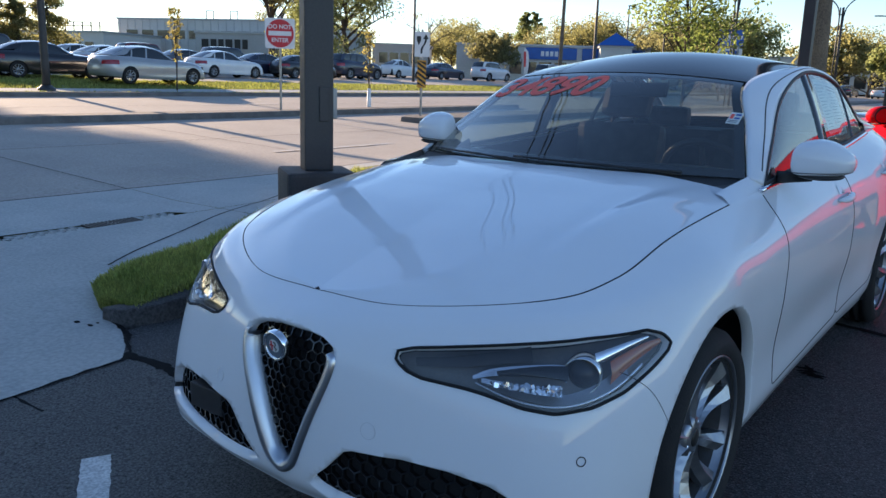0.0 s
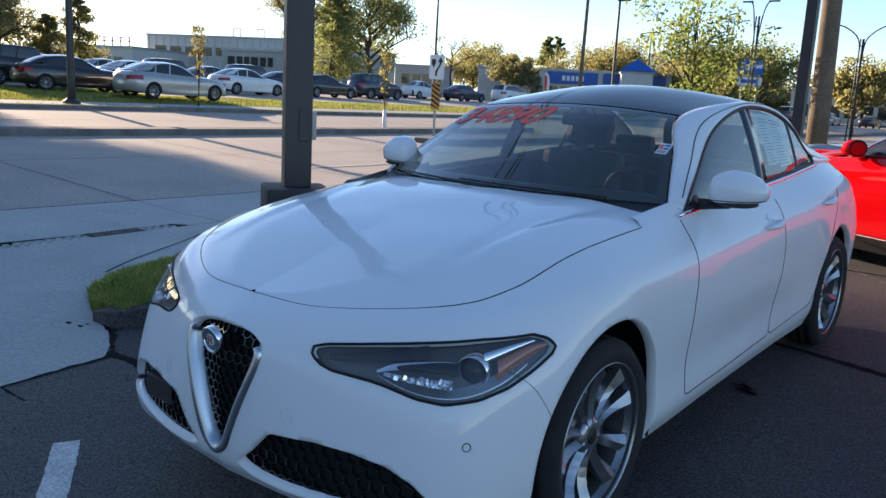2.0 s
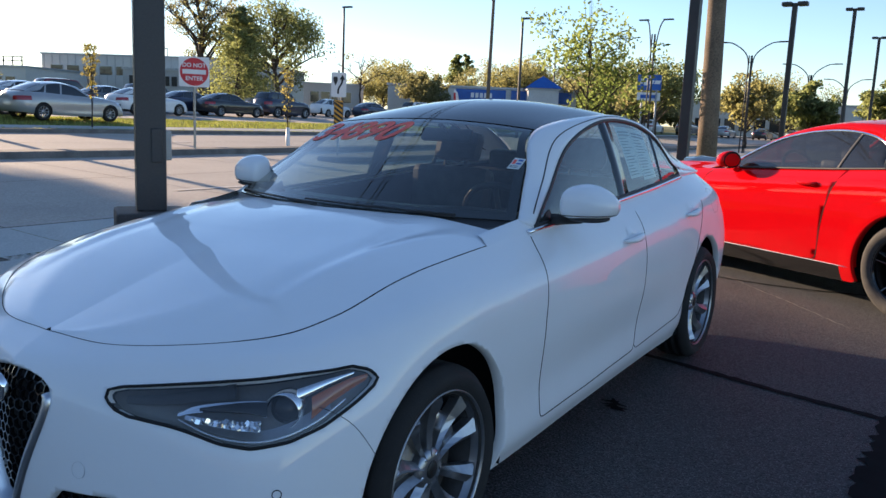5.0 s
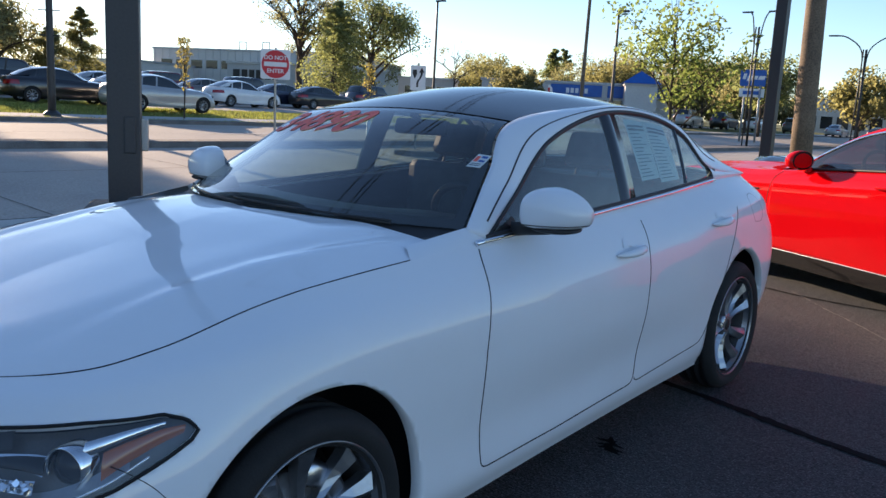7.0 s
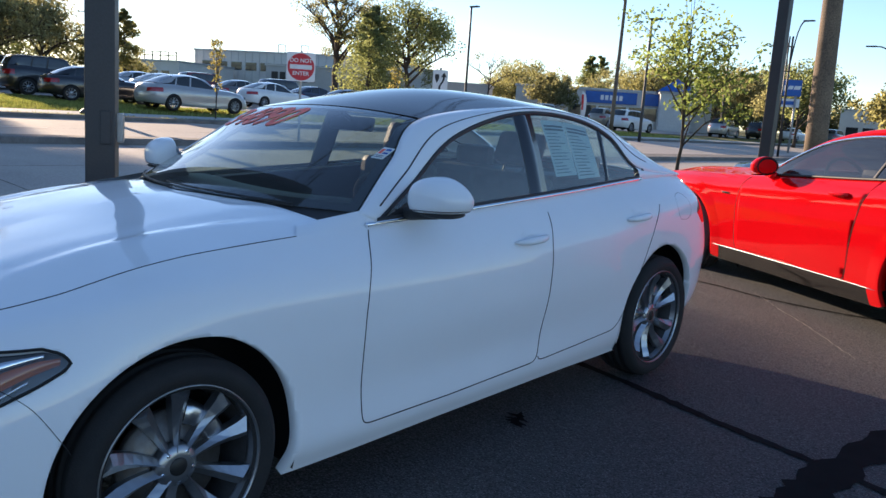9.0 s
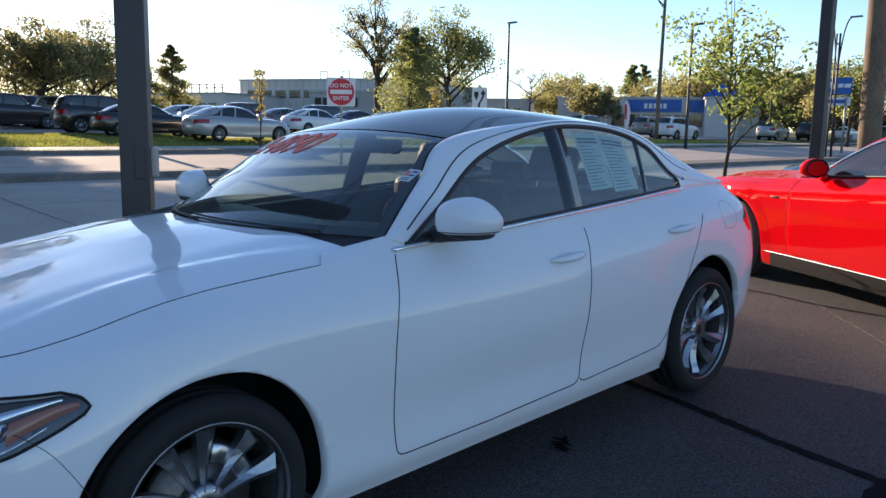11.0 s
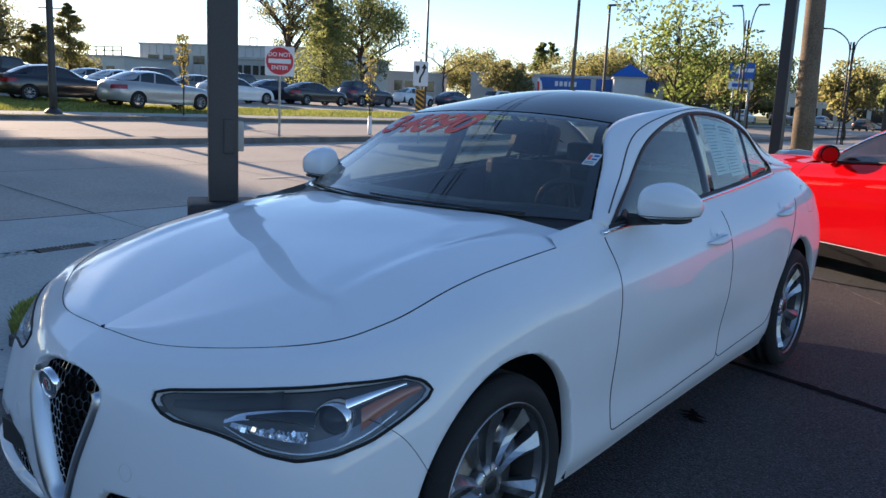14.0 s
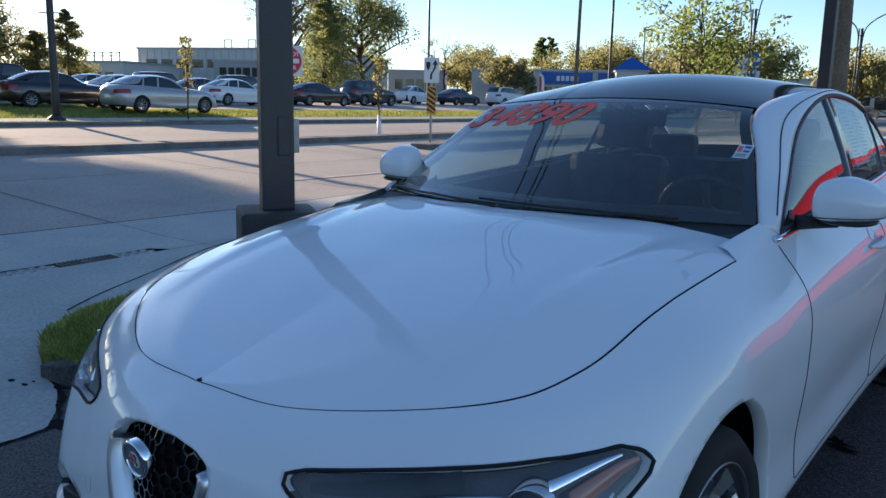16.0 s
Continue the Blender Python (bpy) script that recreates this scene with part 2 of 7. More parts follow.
M["alloy"] = material("alloy_silver", (0.40, 0.41, 0.43), 0.32, metal=0.9, vary=(0.34, 0.35, 0.37), scale=30, amount=0.05)
M["tyre"] = material("tyre_rubber", (0.013, 0.013, 0.014), 0.85, vary=(0.019, 0.018, 0.018), scale=12, amount=0.15, bump=0.15, bump_scale=200)
# rubber paled by dust, with the sun on the sidewall put into the colour
M["dusty_tyre"] = material("dusty_tyre_rubber", (0.085, 0.078, 0.07), 0.9, vary=(0.055, 0.052, 0.05), scale=14, amount=0.2, bump=0.15, bump_scale=200)
M["barrel"] = material("dark_rim_barrel", (0.10, 0.10, 0.105), 0.5, metal=0.6, vary=(0.08, 0.075, 0.07), scale=20, amount=0.1)
M["brake"] = material("brake_iron", (0.22, 0.21, 0.2), 0.45, metal=0.9, vary=(0.16, 0.14, 0.12), scale=20, amount=0.1)
M["roof_glass"] = material("dark_roof_glass", (0.012, 0.013, 0.016), 0.06, spec=0.35)
M["screen_glass"] = glass("windscreen_glass", (0.60, 0.65, 0.63), 0.03, ior=1.9)
M["side_glass"] = glass("side_glass", (0.54, 0.71, 0.71), 0.10, ior=1.95)
M["lens"] = glass("clear_lens", (0.93, 0.94, 0.95), ior=1.75)
M["tint_glass"] = glass("dark_tint_glass", (0.11, 0.12, 0.12), 0.03, ior=1.9)
M["leather"] = material("black_leather", (0.055, 0.055, 0.056), 0.5, vary=(0.028, 0.027, 0.026), scale=15, amount=0.15, bump=0.1, bump_scale=150)
M["lamp_bowl"] = material("smoked_lamp_bowl", (0.075, 0.072, 0.07), 0.28, vary=(0.10, 0.094, 0.088), scale=9, amount=0.08)
M["lamp_grey"] = material("dull_lamp_plating", (0.34, 0.35, 0.37), 0.3, metal=0.85, vary=(0.28, 0.29, 0.31), scale=25, amount=0.06)
M["amber"] = material("amber_reflector", (0.30, 0.075, 0.012), 0.15, coat=0.8)
M["price_red"] = material("red_window_paint", (0.90, 0.15, 0.11), 0.6, vary=(0.82, 0.11, 0.08), scale=20, amount=0.1)
M["paper"] = material("white_paper", (0.72, 0.74, 0.72), 0.7, vary=(0.66, 0.69, 0.68), scale=10, amount=0.03)
M["ink"] = material("grey_ink", (0.12, 0.15, 0.18), 0.7)
M["tail_red"] = material("tail_lamp_red", (0.28, 0.008, 0.01), 0.12, coat=1.0)
M["asphalt"] = stony(material("lot_asphalt", (0.043, 0.0435, 0.047), 0.8, vary=(0.066, 0.064, 0.065), scale=0.9, amount=0.45, fine=90, bump=0.9, bump_scale=120), 105.0)
M["asphalt_worn"] = stony(material("worn_asphalt", (0.085, 0.085, 0.086), 0.8, vary=(0.11, 0.107, 0.103), scale=1.1, amount=0.45, fine=90, bump=0.9, bump_scale=120), 100.0)
M["concrete"] = material("driveway_concrete", (0.47, 0.47, 0.44), 0.85, vary=(0.39, 0.395, 0.375), scale=0.9, amount=0.1, fine=40, bump=0.12, bump_scale=60, random_tint=0.05)
M["road"] = material("street_concrete", (0.43, 0.385, 0.335), 0.9, vary=(0.37, 0.33, 0.29), scale=0.5, amount=0.12, fine=30, bump=0.1, bump_scale=40, random_tint=0.04)
M["kerb"] = material("kerb_concrete", (0.21, 0.195, 0.18), 0.9, vary=(0.13, 0.12, 0.11), scale=2.0, amount=0.2, fine=60, bump=0.3, bump_scale=70)
# the grass island's kerb, darker than the street's kerbs
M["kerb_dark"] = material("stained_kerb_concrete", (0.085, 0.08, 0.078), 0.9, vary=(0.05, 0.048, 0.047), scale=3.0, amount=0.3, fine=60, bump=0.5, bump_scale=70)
M["grass_soil"] = material("grass_ground", (0.13, 0.15, 0.03), 0.95, vary=(0.18, 0.175, 0.045), scale=0.6, amount=0.35, fine=30, bump=0.6, bump_scale=40)
M["blade"] = material("grass_blades", (0.20, 0.235, 0.06), 0.7, vary=(0.28, 0.275, 0.085), scale=3, amount=0.2, random_tint=0.35, island=True)
thin_leaf(M["blade"], 0.4)
M["tar"] = material("crack_sealant", (0.006, 0.006, 0.007), 0.95, vary=(0.010, 0.010, 0.011), scale=8, amount=0.1, spec=0.12)
M["line_white"] = material("white_road_paint", (0.72, 0.71, 0.68), 0.75, vary=(0.55, 0.54, 0.52), scale=7, amount=0.2, fine=90)
M["grate"] = material("cast_iron_grate", (0.035, 0.035, 0.037), 0.6, metal=0.5, vary=(0.06, 0.05, 0.045), scale=10, amount=0.2)
M["post"] = material("bronze_post_paint", (0.050, 0.044, 0.042), 0.5, vary=(0.05, 0.046, 0.044), scale=3, amount=0.08)
M["post_base"] = material("painted_concrete_base", (0.05, 0.046, 0.045), 0.75, vary=(0.065, 0.06, 0.057), scale=6, amount=0.15, bump=0.15)
M["galv"] = material("galvanised_steel", (0.42, 0.42, 0.41), 0.5, metal=0.7, vary=(0.34, 0.34, 0.33), scale=8, amount=0.1)
M["pole_wood"] = material("weathered_pole_wood", (0.22, 0.165, 0.115), 0.9, vary=(0.15, 0.115, 0.085), scale=2, amount=0.25, fine=40, bump=0.4, bump_scale=30)
M["pole_dark"] = material("dark_pole_paint", (0.03, 0.03, 0.032), 0.5, vary=(0.04, 0.04, 0.04), scale=3, amount=0.08)
M["sign_red"] = material("sign_red", (0.55, 0.02, 0.03), 0.45, vary=(0.5, 0.025, 0.035), scale=4, amount=0.03)
M["sign_white"] = material("sign_white", (0.78, 0.77, 0.76), 0.45, vary=(0.7, 0.7, 0.69), scale=4, amount=0.03)
M["sign_black"] = material("sign_black", (0.012, 0.012, 0.012), 0.5)
M["sign_yellow"] = material("sign_amber", (0.62, 0.30, 0.02), 0.45)
M["sign_blue"] = material("sign_blue", (0.02, 0.11, 0.42), 0.45, vary=(0.02, 0.09, 0.36), scale=2, amount=0.03)
M["bark"] = material("tree_bark", (0.085, 0.065, 0.05), 0.95, vary=(0.05, 0.04, 0.033), scale=6, amount=0.3, bump=0.6, bump_scale=40)
M["wall_grey"] = material("grey_cladding", (0.46, 0.46, 0.45), 0.8, vary=(0.41, 0.41, 0.40), scale=0.4, amount=0.05, fine=6)
M["wall_tan"] = material("light_cladding", (0.62, 0.61, 0.57), 0.8, vary=(0.56, 0.55, 0.52), scale=0.4, amount=0.05, fine=6)
M["roof_metal"] = material("roof_metal", (0.4, 0.41, 0.42), 0.5, metal=0.5)
M["pane_dark"] = material("dark_window", (0.02, 0.025, 0.03), 0.08, coat=0.5)
for nm, a, b2 in [("leaf_green", (0.125, 0.14, 0.072), (0.155, 0.165, 0.078)), ("leaf_dark", (0.15, 0.145, 0.075), (0.18, 0.165, 0.085)), ("leaf_olive", (0.175, 0.16, 0.092), (0.14, 0.135, 0.078)), ("leaf_bright", (0.10, 0.13, 0.045), (0.14, 0.16, 0.055)), ("leaf_yellow", (0.22, 0.18, 0.065), (0.16, 0.15, 0.055))]:
    M[nm] = thin_leaf(material(nm, a, 0.55, vary=b2, scale=0.7, amount=0.2, random_tint=0.45, island=True), 0.8)
for nm, c in [("silver", (0.42, 0.43, 0.44)), ("black", (0.012, 0.012, 0.014)), ("white", (0.72, 0.73, 0.74)), ("maroon", (0.12, 0.012, 0.015)), ("navy", (0.014, 0.02, 0.045)), ("grey", (0.12, 0.125, 0.13)), ("tan", (0.30, 0.26, 0.2)), ("green", (0.02, 0.04, 0.03))]:
    M["car_" + nm] = material(f"{nm}_car_paint", c, 0.3, metal=0.35 if nm in ("silver", "grey", "tan") else 0.0, coat=1.0, vary=tuple(v * 0.9 for v in c), scale=2, amount=0.02)


# ==== ground and street ====
def sheet(name, xs, ys, mt, lift=0.0, label="", category="", kind="structure", inside=None, parent=None):
    """A sheet that follows the ground."""
    bm = bmesh.new()
    vs = {}
    for i, x in enumerate(xs):
        for j, y in enumerate(ys):
            vs[i, j] = bm.verts.new((x, y, gnd(x, y) + lift))
    for i in range(len(xs) - 1):
        for j in range(len(ys) - 1):
            if inside is None or inside((xs[i] + xs[i + 1]) / 2, (ys[j] + ys[j + 1]) / 2):
                bm.faces.new((vs[i, j], vs[i + 1, j], vs[i + 1, j + 1], vs[i, j + 1]))
    bmesh.ops.delete(bm, geom=[v for v in bm.verts if not v.link_faces], context="VERTS")
    ob = part(name, bm, mt, parent, smooth=True)
    return tagged(ob, label, category, "", kind) if parent is None else ob


def steps(*spans):
    out = []
    for a, b, n in spans:
        out += list(np.linspace(a, b, n, endpoint=False))
    return out + [spans[-1][1]]


def outline_sheet(bm, outline, lift, cell=0.25):
    """A flat outline laid on the ground."""
    vs = [bm.verts.new((x, y, gnd(x, y) + lift)) for x, y in outline]
    return bm.faces.new(vs)


def ribbon(bm, line, width, lift, n=60, jitter=0.0):
    """A strip along a line on the ground; width is one number or a pair for its ends."""
    pts = smooth_line([(x, y, 0) for x, y in line], n)
    rows = [[], []]
    for i, p in enumerate(pts):
        a, b = pts[max(i - 1, 0)], pts[min(i + 1, n - 1)]
        d = Vector((b[0] - a[0], b[1] - a[1], 0)).normalized()
        s = Vector((-d.y, d.x, 0))
        k = i / (n - 1)
        w = (width[0] * (1 - k) + width[1] * k if isinstance(width, tuple) else width) / 2
        w *= 1 + jitter * (RNG.random() - 0.5) * 2
        j = jitter * (RNG.random() - 0.5) * 0.02
        for r, sg in zip(rows, (1, -1)):
            q = Vector((p[0], p[1], 0)) + s * (w * sg + j)
            r.append((q.x, q.y, gnd(q.x, q.y) + lift))
    grid_faces(bm, rows, flip=True)


GX = steps((-900, -200, 8), (-200, -60, 10), (-60, -24, 18), (-24, -4.5, 39), (-4.5, 12, 20), (12, 60, 6), (60, 900, 6))
GY = steps((-900, -60, 8), (-60, -10, 10), (-10, 16, 26), (16, 80, 16), (80, 900, 8))
sheet("ground", GX, GY, M["grass_soil"], -0.03, "mown grass and soil ground reaching the horizon", "ground")
sheet("parking_lot", steps((-2.45, 8, 24), (8, 40, 6)), steps((-25, -8, 6), (-8, 11, 38)), M["asphalt"], 0.0, "dark coarse asphalt parking lot", "parking lot")
sheet("street", steps((-24.6, -7.42, 36)), steps((-160, -20, 14), (-20, 60, 60), (60, 300, 16)), M["road"], -0.012, "sunlit light brown concrete street", "street")


def slab_edge(y):
    """The driveway's edge along the lawn and asphalt."""
    return float(np.interp(y, [-30, -0.9, -0.25, -0.05, 0.1, 0.3, 0.65, 1.6, 3.9, 6.5, 20], [-1.95, -1.96, -2.03, -2.38, -2.95, -3.42, -3.72, -4.05, -5.5, -7.0, -7.4]))


# driveway in slabs, with joints between them
drive = empty("driveway", None, "pale grey concrete driveway in slabs with a trench drain", "driveway", "", "structure")
joints_y = [-30, -22, -15, -9, -4.6, -1.4, 2.85, 6.6, 12]
for (xa, xb) in ((-7.40, -5.76), (-5.54, -1.9)):
    for ya, yb in zip(joints_y, joints_y[1:]):
        bm = bmesh.new()
        ys = np.linspace(ya + 0.006, yb - 0.006, max(6, int((yb - ya) / 0.12)))
        rows = []
        for y in ys:
            right = min(-5.545 if xb < -5.6 and y > 2.36 else xb, slab_edge(y)) - 0.004
            left = xa + 0.006
            if right < left + 0.02:
                right = left + 0.02
            rows.append([(x, y, gnd(x, y) + 0.006) for x in np.linspace(left, right, 9)])
        grid_faces(bm, rows, flip=True)
        part("slab", bm, M["concrete"], drive, smooth=True)
bm = bmesh.new()
ribbon(bm, [(-5.65, -30), (-5.65, -10), (-5.65, 2.34)], 0.26, -0.02)
part("drain_bed", bm, M["dark_gap"], drive, "dark trench under the drain")
# the drain: cast slots in a concrete frame, one grate section in iron bars
bm = bmesh.new()
for k in range(230):
    y = -20.0 + k * 0.098
    if y > 2.28:
        break
    if 1.36 < y < 1.95:
        continue
    off = 0.0
    for x0, x1 in ((-5.75, -5.69), (-5.672, -5.628), (-5.61, -5.55)):
        z = gnd(-5.65, y) - 0.012
        sh = 0.049 if x0 == -5.672 else 0.0
        box(bm, x0, x1, y + sh, y + sh + 0.05, z, z + 0.016)
for x0, x1 in ((-5.765, -5.745), (-5.695, -5.668), (-5.632, -5.605), (-5.556, -5.535)):
    for k in range(24):
        ya, yb = -20 + k * 0.94, -20 + (k + 1) * 0.94
        if ya > 2.3 or 1.40 < ya < 1.0:
            break
        z = gnd(-5.65, ya) - 0.01
        box(bm, x0, x1, ya, min(yb, 2.33), z, z + 0.014)
part("drain_frame", bm, M["concrete"], drive, "pale slotted drain cover")
for k in range(14):
    bm = bmesh.new()
    y = 1.40 + 0.04 * k
    z = gnd(-5.65, y) - 0.012
    box(bm, -5.76, -5.54, y, y + 0.018, z, z + 0.022)
    part("grate_bar", bm, M["grate"], drive, "cast iron grate bar")

# grass island with its kerb
island = [(-2.40, 12)] + [(-2.40, y) for y in np.linspace(11, 0.35, 30)] + [(-2.42, 0.12), (-2.55, -0.02), (-2.78, 0.02)] + [(slab_edge(y) + 0.01, y) for y in np.linspace(0.1, 6.4, 24)] + [(-7.35, 12)]
bm = bmesh.new()
kerb_line = [(-2.50, y) for y in np.linspace(11.5, 0.42, 40)] + [(-2.52, 0.2), (-2.60, 0.09), (-2.74, 0.09)]
prof = [(-0.11, -0.06), (-0.105, 0.085), (-0.085, 0.118), (-0.05, 0.13), (0.06, 0.13), (0.085, 0.12), (0.09, -0.06)]
rows = []
for i, (x, y) in enumerate(kerb_line):
    a, b = kerb_line[max(i - 1, 0)], kerb_line[min(i + 1, len(kerb_line) - 1)]
    d = Vector((b[0] - a[0], b[1] - a[1], 0)).normalized()
    s = Vector((d.y, -d.x, 0))
    drop = 1.0 if i < len(kerb_line) - 3 else (0.85, 0.7, 0.55)[i - len(kerb_line) + 3]
    chip = noise.noise((x * 3, y * 3, 0)) * 0.012
    rows.append([(x - s.x * o, y - s.y * o, gnd(x, y) + (h * drop if h > 0 else h) + (chip if h > 0.1 else 0)) for o, h in prof])
vs = grid_faces(bm, rows)
bm.faces.new(vs[-1])
bmesh.ops.recalc_face_normals(bm, faces=bm.faces)
tagged(part("kerb", bm, M["kerb_dark"], None, smooth=True), "worn dark concrete kerb of the grass island", "kerb", "", "structure")


def in_island(x, y):
    return x < -2.58 and x > slab_edge(y) + 0.03 and y > 0.1


bm = bmesh.new()
ys = np.linspace(0.1, 11.8, 70)
rows = []
for y in ys:
    a, b = slab_edge(y) + 0.02, -2.5 if y > 0.25 else -2.7
    row = []
    for k in np.linspace(0, 1, 14):
        x = a + (b - a) * k
        row.append((x, y, gnd(x, y) + 0.012 + 0.105 * min(1, k * 3.2) * min(1, (y - 0.02) * 2.5) + 0.012 * noise.noise((x * 4, y * 4, 2))))
    rows.append(row)
grid_faces(bm, rows, flip=True)
tagged(part("lawn_soil", bm, M["grass_soil"], None, smooth=True), "soil of the small grass island", "soil", "", "structure")


def lawn_height(x, y):
    a, b = slab_edge(y) + 0.02, -2.5
    k = (x - a) / max(b - a, 0.05)
    return gnd(x, y) + 0.012 + 0.105 * min(1, max(k, 0) * 3.2) * min(1, (y - 0.02) * 2.5)


def grass(name, spots, height, label, wide=0.004):
    """Blades as bent slips, joined."""
    verts, faces = [], []
    for x, y, z in spots:
        a = RNG.random() * 6.283
        h = height * (0.55 + 0.8 * RNG.random())
        w = wide * (1 + 0.75 * RNG.random())
        lx, ly = (RNG.random() - 0.5) * h * 0.9, (RNG.random() - 0.5) * h * 0.9
        cx, cy = math.cos(a) * w, math.sin(a) * w
        n = len(verts)
        verts += [(x - cx, y - cy, z - 0.01), (x + cx, y + cy, z - 0.01), (x + cx * 0.8 + lx * 0.4, y + cy * 0.8 + ly * 0.4, z + h * 0.6), (x - cx * 0.8 + lx * 0.4, y - cy * 0.8 + ly * 0.4, z + h * 0.6), (x + lx, y + ly, z + h)]
        faces += [(n, n + 1, n + 2, n + 3), (n + 3, n + 2, n + 4)]
    me = bpy.data.meshes.new(name)
    me.from_pydata(verts, [], faces)
    me.materials.append(M["blade"])
    return tagged(new(name, me), label, "grass", "", "stuff")


spots = []
while len(spots) < 26000:
    y = 0.12 + 6.2 * RNG.random() ** 1.7
    x = slab_edge(y) + 0.0 + (-2.52 - slab_edge(y)) * RNG.random()
    spots.append((x, y, lawn_height(x, y)))
grass("island_grass", spots, 0.065, "green unmown grass on the kerbed island")

sheet("worn_asphalt", steps((-2.44, 0.7, 14)), steps((-8, -0.2, 26)), M["asphalt_worn"], 0.003, "paler worn asphalt before the parked car", "asphalt")
# sealed cracks, stains and paint on the asphalt
bm = bmesh.new()
ribbon(bm, [(-2.1, -0.24), (-1.85, -0.2), (-1.56, -0.2), (-1.2, -0.12), (-0.6, -0.1)], 0.07, 0.004, 40, 0.35)
tagged(part("sealed_crack", bm, M["tar"]), "black tar sealed crack in the asphalt", "crack", "asphalt cracks", "structure")
bm = bmesh.new()
ribbon(bm, [(0.2, 2.78), (0.9, 2.63), (1.4, 2.49), (1.97, 2.36), (3.0, 2.12), (5, 1.7)], 0.055, 0.004, 60, 0.3)
tagged(part("sealed_crack", bm, M["tar"]), "black tar sealed crack in the asphalt", "crack", "asphalt cracks", "structure")
bm = bmesh.new()
ribbon(bm, [(-1.2, 5.62), (-0.08, 5.58), (0.5, 5.42), (1.05, 5.36), (1.6, 5.42)], 0.035, 0.004, 50, 0.4)
tagged(part("sealed_crack", bm, M["tar"]), "thin black crack in the asphalt", "crack", "asphalt cracks", "structure")
bm = bmesh.new()
ribbon(bm, [(-2.6, -0.95), (-2.2, -0.85), (-1.7, -0.83)], (0.03, 0.012), 0.004, 24, 0.4)
tagged(part("sealed_crack", bm, M["tar"]), "thin black crack in the asphalt", "crack", "asphalt cracks", "structure")
bm = bmesh.new()
ribbon(bm, [(-1.12, -0.892), (-0.85, -1.047), (-0.2, -1.44), (1.2, -2.32)], 0.108, 0.005, 40, 0.05)
tagged(part("bay_line", bm, M["line_white"]), "worn white painted bay line on asphalt", "bay line", "", "structure")
bm = bmesh.new()
ribbon(bm, [(0.42, 5.55), (0.8, 5.1), (1.2, 4.66), (1.62, 4.15)], 0.010, 0.0045, 40, 0.7)
tagged(part("scratch_line", bm, M["kerb"]), "thin pale scratch on the sunlit asphalt", "scratch", "", "structure")
bm = bmesh.new()
for k in range(9):
    a = RNG.random() * 6.28
    x, y = 0.79 + 0.03 * RNG.random(), 1.76 + 0.1 * (RNG.random() - 0.5)
    ribbon(bm, [(x, y), (x + 0.05 * math.cos(a), y + 0.04 * math.sin(a)), (x + 0.08 * math.cos(a), y + 0.06 * math.sin(a))], (0.035, 0.004), 0.0045, 8, 0.3)
tagged(part("oil_spot", bm, M["tar"]), "small dark oil spot on the asphalt", "stain", "", "structure")

bm = bmesh.new()
ribbon(bm, [(2.06, -0.6), (2.04, 0.4), (2.03, 1.1), (2.02, 1.7), (2.06, 2.35), (2.2, 3.4)], 0.17, 0.0045, 70, 0.35)
tagged(part("sealed_crack", bm, M["tar"]), "wide ragged black tar seam in the asphalt", "crack", "asphalt cracks", "structure")
bm = bmesh.new()
ribbon(bm, [(slab_edge(y) + 0.004, y) for y in (-2.2, -1.5, -0.9, -0.5, -0.25, -0.12, -0.05, 0.02)], (0.012, 0.034), 0.0075, 60, 0.5)
tagged(part("sealed_crack", bm, M["tar"]), "black broken edge between concrete and asphalt", "crack", "asphalt cracks", "structure")
bm = bmesh.new()
ribbon(bm, [(-2.5, -1.0), (-3.4, 0.1), (-4.0, 0.72), (-4.31, 1.14), (-4.72, 1.83), (-5.2, 2.6), (-5.45, 3.17), (-5.62, 3.6), (-6.6, 5.6)][2:], 0.02, 0.0085, 60, 0.2)
tagged(part("slab_joint", bm, M["tar"]), "dark curved joint in the concrete driveway", "joint", "", "structure")
bm = bmesh.new()
for k in range(9):
    a, d = RNG.random() * 6.28, RNG.random() ** 0.6 * 0.16
    x, y, r = -2.72 + d * math.cos(a) * 1.4, -0.02 + d * math.sin(a) * 0.8, 0.008 + 0.012 * RNG.random()
    bmesh.ops.create_icosphere(bm, subdivisions=1, radius=r, matrix=Matrix.Translation((x, y, gnd(x, y) + 0.008)) @ Matrix.Diagonal((1.5, 1, 0.25, 1)))
tagged(part("kerb_rubble", bm, M["tar"]), "dark crumbled bits at the broken kerb end", "rubble", "", "stuff")

# street: joints, lane line, median, far kerb, verge
joints = empty("street_joints", None, "dark joints between the street's concrete panels", "joints", "", "structure")
for x in (-7.41, -12.0, -20.6):
    bm = bmesh.new()
    ribbon(bm, [(x, -60), (x, 0), (x, 60), (x, 200)], 0.03 if x > -8 else 0.02, 0.008 if x > -8 else 0.0, 160)
    part("joint", bm, M["tar"], joints)
for k in range(-8, 24):
    bm = bmesh.new()
    y = k * 4.6 + 2.85
    ribbon(bm, [(-7.42, y), (-12, y), (-16.3, y)], 0.016, 0.0, 20)
    part("joint", bm, M["tar"], joints)
for k in range(5):
    bm = bmesh.new()
    y = 7.0 + k * 9.0
    ribbon(bm, [(-9.65, y), (-9.62, y + 3.2)], 0.1, 0.002, 20)
    tagged(part("lane_line", bm, M["line_white"]), "white painted dash on the concrete street", "lane line", "lane lines", "structure")
    bm = bmesh.new()
    ribbon(bm, [(-20.6, y - 3), (-20.6, y + 0.2)], 0.1, 0.004, 20)
